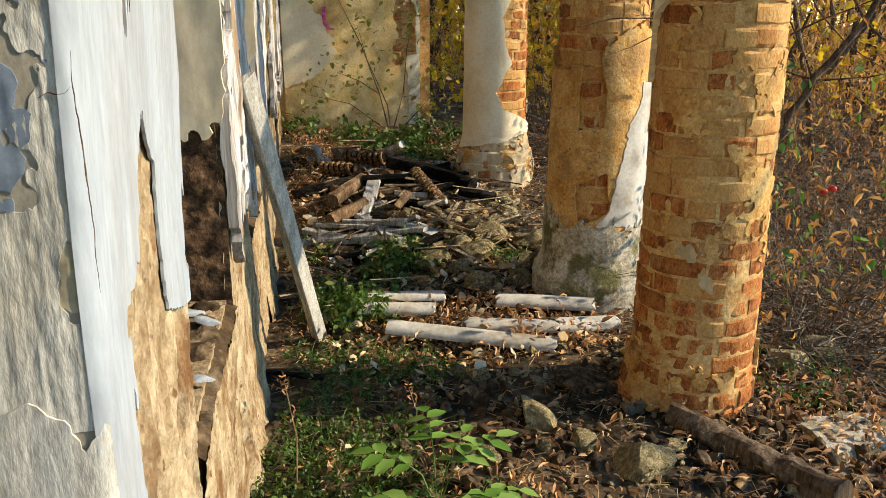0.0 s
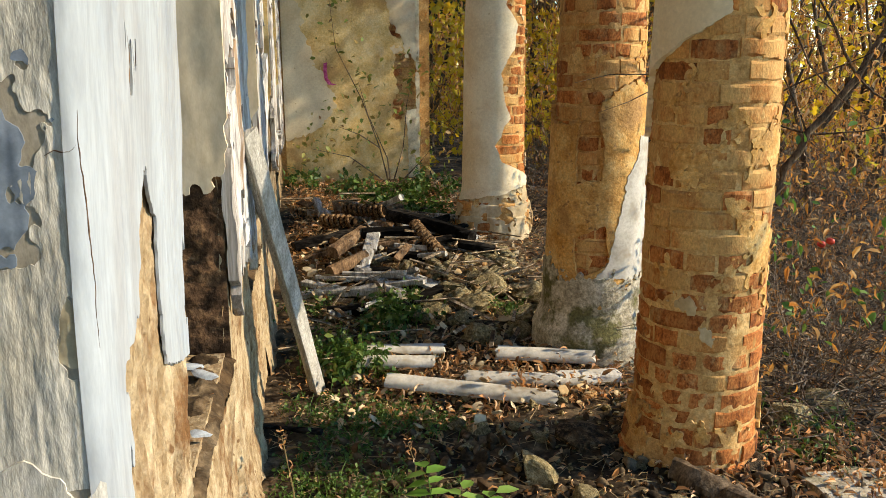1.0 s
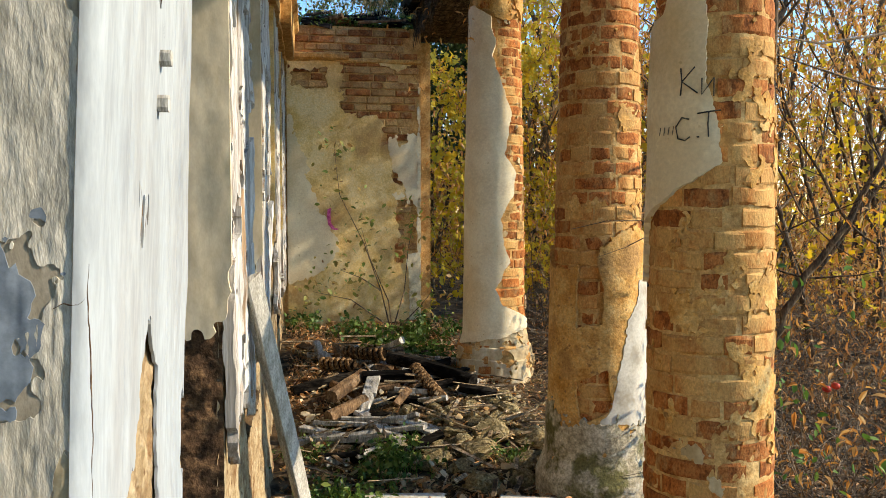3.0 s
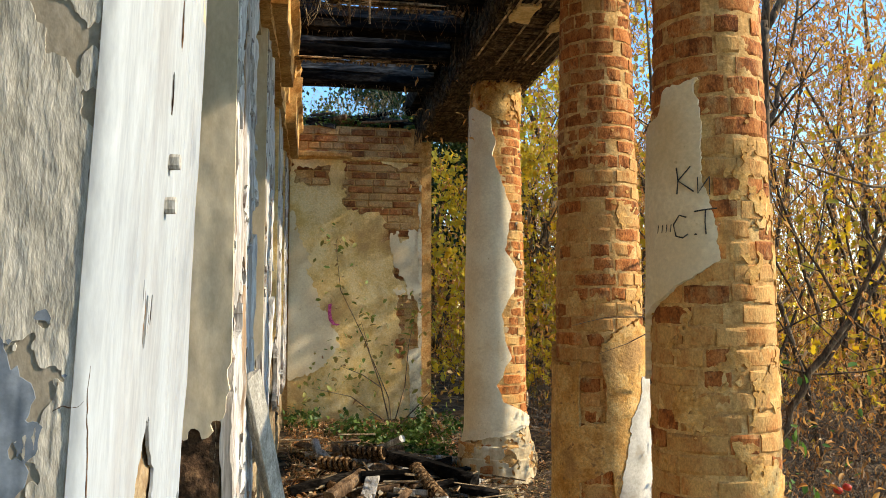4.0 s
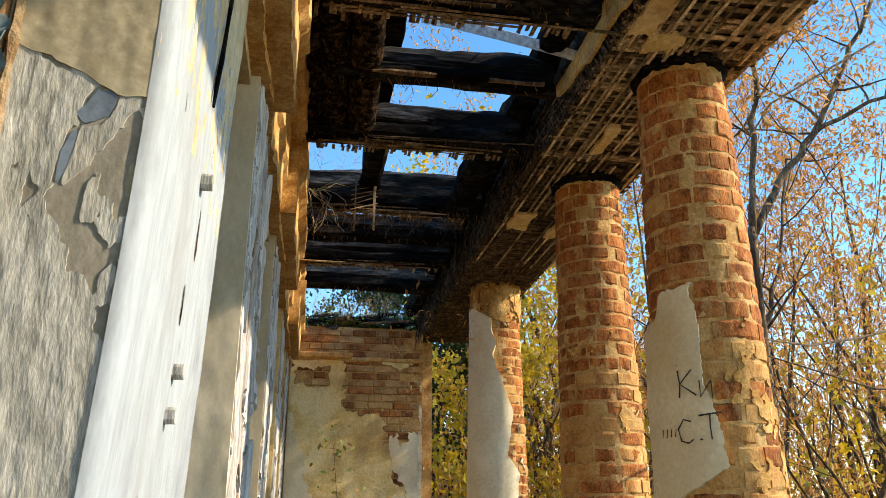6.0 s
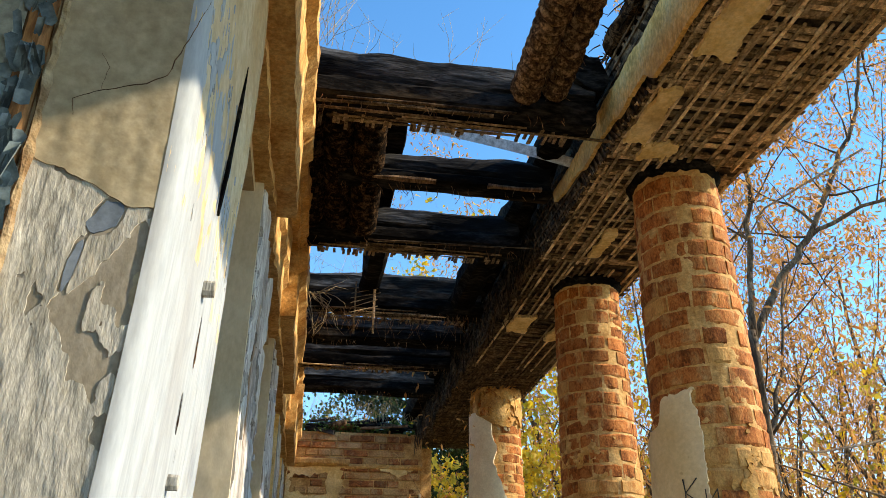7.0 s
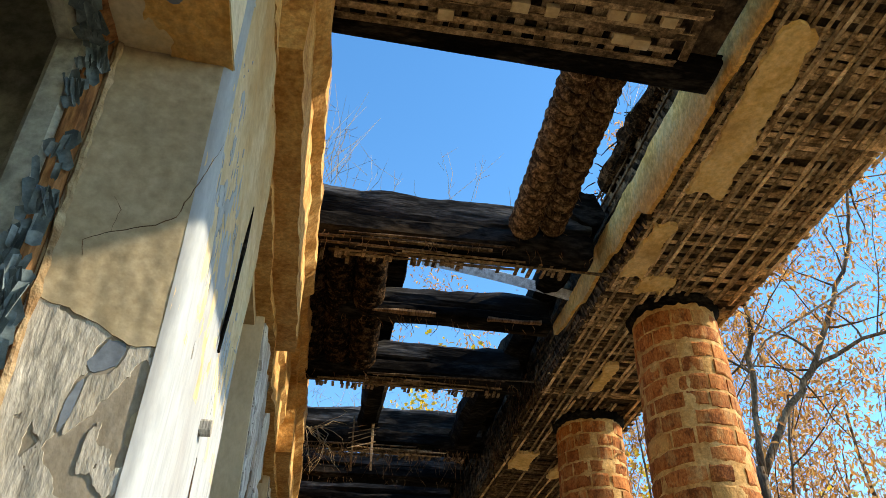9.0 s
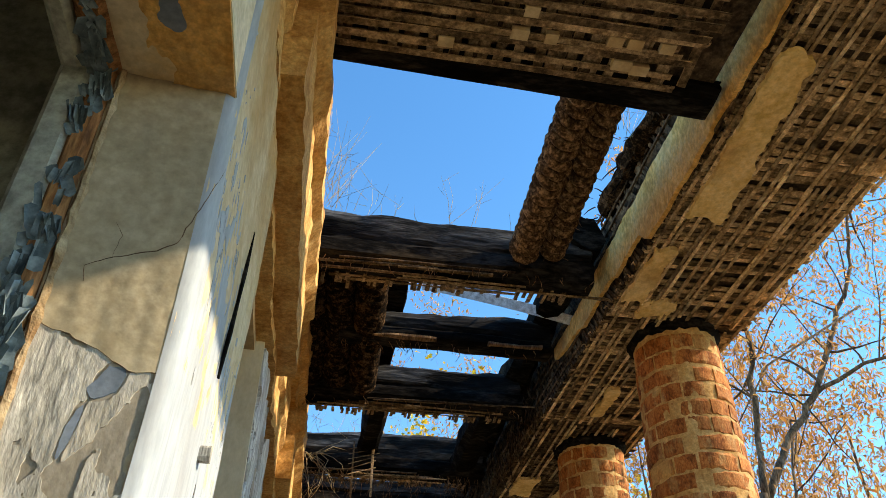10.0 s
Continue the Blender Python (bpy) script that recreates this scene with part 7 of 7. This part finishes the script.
for i, (p, q, w, h, mat, lab, kd) in enumerate((
        ((0.64, 6.23, 0.44), (1.2, 5.65, 0.36), 0.11, 0.09, CHAR, "charred black beam lying on the rubble", "timber"),
        ((0.40, 5.9, 0.36), (1.1, 5.9, 0.36), 0.12, 0.08, CHAR, "charred black beam lying on the rubble", "timber"),
        ((-0.12, 6.0, 0.24), (0.45, 6.2, 0.34), 0.1, 0.07, CHAR, "charred black board lying flat", "timber"),
        ((0.13, 5.28, 0.22), (0.38, 5.48, 0.28), 0.09, 0.09, BROWNWOOD, "broken orange-brown timber end", "timber"),
        ((0.34, 5.34, 0.22), (0.56, 4.86, 0.16), 0.1, 0.06, GREYWOOD, "weathered grey board piece", "timber"),
        ((-0.05, 5.28, 0.16), (0.5, 4.88, 0.13), 0.08, 0.03, GREYWOOD, "weathered grey board lying flat", "plank"),
        ((0.16, 5.53, 0.3), (0.42, 6.0, 0.36), 0.09, 0.08, BROWNWOOD, "broken brown timber lying askew", "timber"),
        ((-0.16, 5.1, 0.1), (0.15, 5.22, 0.13), 0.09, 0.035, GREYWOOD, "short grey plank by the wall", "plank"),
        ((0.55, 5.5, 0.3), (0.95, 5.35, 0.26), 0.06, 0.05, CHAR, "charred black stick of wood", "timber"),
        ((0.6, 5.1, 0.24), (0.82, 4.9, 0.19), 0.14, 0.02, GREYWOOD, "flat grey board scrap", "plank"),
        ((0.42, 5.55, 0.3), (0.5, 5.95, 0.38), 0.1, 0.03, GREYWOOD, "upended pale board scrap", "plank"),
        ((0.25, 4.75, 0.10), (0.62, 4.98, 0.16), 0.07, 0.05, CHAR, "charred black stick of wood", "timber"),
        ((0.02, 3.2, 0.05), (-0.22, 3.32, 0.04), 0.016, 0.016, CHAR, "dark stick by the wall", "timber"),
        ((0.55, 6.6, 0.42), (0.75, 6.35, 0.56), 0.06, 0.05, GREYWOOD, "weathered stump of timber", "timber"))):
    lay("timber" if kd == "timber" else "board", p, q, w, h, mat, lab, "timber" if kd == "timber" else "board", "timbers on the rubble", 600 + i, kind=kd)
rg = random.Random(83)
for i in range(64):
    x, y = rg.uniform(-0.05, 1.35), rg.uniform(4.6, 6.9)
    a, L = rg.uniform(-0.7, 0.7) + (1.57 if rg.random() < 0.25 else 0), rg.uniform(0.12, 0.5)
    q = (x + L * math.cos(a), y + L * math.sin(a))
    if q[0] > 1.35 or q[0] < -0.15:
        continue
    mt = rg.choice((CHAR, BROWNWOOD, BROWNWOOD, GREYWOOD, GREYWOOD))
    nm = {CHAR: "charred black", BROWNWOOD: "rotten brown", GREYWOOD: "weathered grey"}[mt]
    flatp = rg.random() < 0.5
    lay("board" if flatp else "timber", (x, y, ground_z(x, y) + rg.uniform(0.02, 0.1)), (*q, ground_z(*q) + rg.uniform(0.02, 0.12)), rg.uniform(0.03, 0.09), rg.uniform(0.015, 0.03) if flatp else rg.uniform(0.03, 0.06), mt,
        nm + (" board scrap in the rubble" if flatp else " timber piece in the rubble"), "board" if flatp else "timber", "timbers on the rubble", 700 + i, kind="plank" if flatp else "timber", roll=rg.uniform(-30, 30))
straw_pole("", (0.80, 5.95, 0.40), (0.93, 5.3, 0.27), 0.045, 21, "fallen pole wound with straw and clay")
straw_pole("", (0.1, 6.35, 0.38), (0.36, 6.15, 0.40), 0.05, 22, "fallen pole wound with straw and clay")
straw_pole("", (0.3, 6.6, 0.42), (0.62, 6.35, 0.44), 0.05, 23, "fallen pole wound with straw and clay")


def slate(p, q, r, seed, label, arc=200):
    """A broken length of corrugated asbestos roofing: a rounded wave with thickness and chipped ends."""
    p, q = Vector(p), Vector(q)
    d = q - p
    rot = d.to_track_quat("X", "Z").to_matrix().to_4x4()
    L = d.length
    n, k = 60, 12
    rings = []
    for i in range(n + 1):
        x = L * i / n
        ring = []
        for side, rr in ((0, r), (1, r - 0.009)):
            for j in range(k + 1):
                jj = j if side == 0 else k - j
                a = radians(90 - arc / 2 + arc * jj / k)
                e = 0.04 * nz(jj * 0.7, seed, i) if i in (0, n) else 0
                ring.append(Vector((x + e, rr * math.cos(a) * 1.15, rr * math.sin(a) * 0.7 + 0.0005 * math.sin(x * 260) + 0.002 * nz(x * 20, jj, 0, seed))))
        rings.append(ring)
    ob = thing("roof_slate", p, label, "roofing", "broken roofing slates")
    part("sheet", moved(loft(rings), rot), SLATE, ob, smooth=False)
    return ob


slate((0.36, 3.70, 0.06), (1.13, 3.36, 0.05), 0.055, 1, "grey corrugated roofing fragment lying in leaves")
slate((0.98, 3.96, 0.07), (1.47, 3.80, 0.07), 0.06, 2, "grey rounded roofing fragment by the column")
slate((0.76, 3.70, 0.05), (1.20, 3.58, 0.05), 0.05, 3, "grey corrugated roofing fragment")
slate((1.20, 3.60, 0.05), (1.52, 3.60, 0.04), 0.06, 4, "grey rounded roofing fragment")
slate((0.26, 3.95, 0.07), (0.62, 3.86, 0.08), 0.05, 5, "broken brownish roofing fragment")
slate((0.28, 4.10, 0.08), (0.7, 4.05, 0.08), 0.045, 6, "broken brownish roofing fragment")

# plank that leans on the wall
pl = thing("leaning_plank", (0.0, 3.68, ground_z(0, 3.68)), "long weathered grey plank leaning against the wall", "plank")
base = Vector((0.03, 3.8, ground_z(0.03, 3.8) - 0.01))
tip = Vector((-0.19, 2.83, 1.37))
ex = (tip - base).normalized()
ey = ex.cross(Vector((-0.1, 3.3, -0.9)).normalized()).normalized()
turn = Matrix((ex, ey, ex.cross(ey))).transposed().to_4x4()
at = Matrix.Translation(base - pl.location)
part("board", moved(plank((tip - base).length, 0.07, 0.018, 31), at @ turn @ pose(0, 0, 0, 42, 0, 0)), PALEBOARD, pl, "grey board")
part("batten", moved(plank((tip - base).length * 0.985, 0.026, 0.03, 32), at @ turn @ pose(0.01, 0.03, -0.02, 30, 0, 0)), PALEBOARD, pl, "paler nailed batten")

# log and slab at the edge of the gallery
lg = thing("log", (1.36, 2.62, ground_z(1.36, 2.62) + 0.03), "rotting dark log among fallen leaves", "log")
part("bark", tube([(0.0 + 0.32 * i / 24 + 0.012 * nz(i * 0.5), -0.6 * i / 24, 0.008 * nz(i * 0.7, 3) - 0.01) for i in range(25)], [0.05 + 0.012 * nz(i * 0.6, 9) for i in range(25)], 18, 3, 0.5), BARK, lg)
sb = thing("stone_slab", (2.52, 2.42, -0.1), "pale weathered stone slab at the gallery's edge", "slab")
part("block", moved(timber(1.4, 0.36, 0.3, 55, 0.03, 0.03, 1.0), Matrix.Translation((-0.68, 0.02, 0)) @ pose(0, 0, 0, 0, 0, 0)), FOOT, sb)
for i, (x, y, r) in enumerate(((1.15, 3.02, 0.16), (1.75, 2.72, 0.14), (1.35, 3.02, 0.12))):
    bk = new("earth_clod", meshed("earth_clod", *lump(560 + i, 3, (1, 0.9, 0.5)), SOIL))
    bk.matrix_basis = Matrix.Translation((x, y, ground_z(x, y))) @ Matrix.Scale(r, 4)
    tagged(bk, "clod of earth and rubble at the column's foot", "clod", "earth at the columns")

# ---- small things on the wall ----
for (y, z, s) in ((1.141, 1.805, 1.0), (1.133, 1.743, 1.0), (1.140, 2.097, 1.1)):
    pg = thing("wooden_plug", (WX + lean_at(z) + 0.004, y, z), "small square wooden plug set in the plaster", "plug", "wooden plugs in the wall")
    part("plug", moved(timber(0.024 * s, 0.02 * s, 0.022 * s, int(z * 100), 0.002, 0.006), pose(-0.012, 0, 0, 0, 0, 0)), GREYWOOD, pg)


for (x, y, w, a) in ((-0.36, 2.25, 0.05, 20), (-0.30, 2.18, 0.045, -30), (-0.27, 1.80, 0.035, 10)):
    sh = new("plaster_shard", meshed("plaster_shard", *lump(int(y * 100), 2, (1, 0.6, 0.2)), WHITE))
    sh.matrix_basis = Matrix.Translation((x, y, SILL - 0.075)) @ pose(0, 0, 0, 5, 8, a) @ Matrix.Scale(w, 4)
    tagged(sh, "white plaster shard lying on the broken sill", "shard", "plaster shards on the sill")

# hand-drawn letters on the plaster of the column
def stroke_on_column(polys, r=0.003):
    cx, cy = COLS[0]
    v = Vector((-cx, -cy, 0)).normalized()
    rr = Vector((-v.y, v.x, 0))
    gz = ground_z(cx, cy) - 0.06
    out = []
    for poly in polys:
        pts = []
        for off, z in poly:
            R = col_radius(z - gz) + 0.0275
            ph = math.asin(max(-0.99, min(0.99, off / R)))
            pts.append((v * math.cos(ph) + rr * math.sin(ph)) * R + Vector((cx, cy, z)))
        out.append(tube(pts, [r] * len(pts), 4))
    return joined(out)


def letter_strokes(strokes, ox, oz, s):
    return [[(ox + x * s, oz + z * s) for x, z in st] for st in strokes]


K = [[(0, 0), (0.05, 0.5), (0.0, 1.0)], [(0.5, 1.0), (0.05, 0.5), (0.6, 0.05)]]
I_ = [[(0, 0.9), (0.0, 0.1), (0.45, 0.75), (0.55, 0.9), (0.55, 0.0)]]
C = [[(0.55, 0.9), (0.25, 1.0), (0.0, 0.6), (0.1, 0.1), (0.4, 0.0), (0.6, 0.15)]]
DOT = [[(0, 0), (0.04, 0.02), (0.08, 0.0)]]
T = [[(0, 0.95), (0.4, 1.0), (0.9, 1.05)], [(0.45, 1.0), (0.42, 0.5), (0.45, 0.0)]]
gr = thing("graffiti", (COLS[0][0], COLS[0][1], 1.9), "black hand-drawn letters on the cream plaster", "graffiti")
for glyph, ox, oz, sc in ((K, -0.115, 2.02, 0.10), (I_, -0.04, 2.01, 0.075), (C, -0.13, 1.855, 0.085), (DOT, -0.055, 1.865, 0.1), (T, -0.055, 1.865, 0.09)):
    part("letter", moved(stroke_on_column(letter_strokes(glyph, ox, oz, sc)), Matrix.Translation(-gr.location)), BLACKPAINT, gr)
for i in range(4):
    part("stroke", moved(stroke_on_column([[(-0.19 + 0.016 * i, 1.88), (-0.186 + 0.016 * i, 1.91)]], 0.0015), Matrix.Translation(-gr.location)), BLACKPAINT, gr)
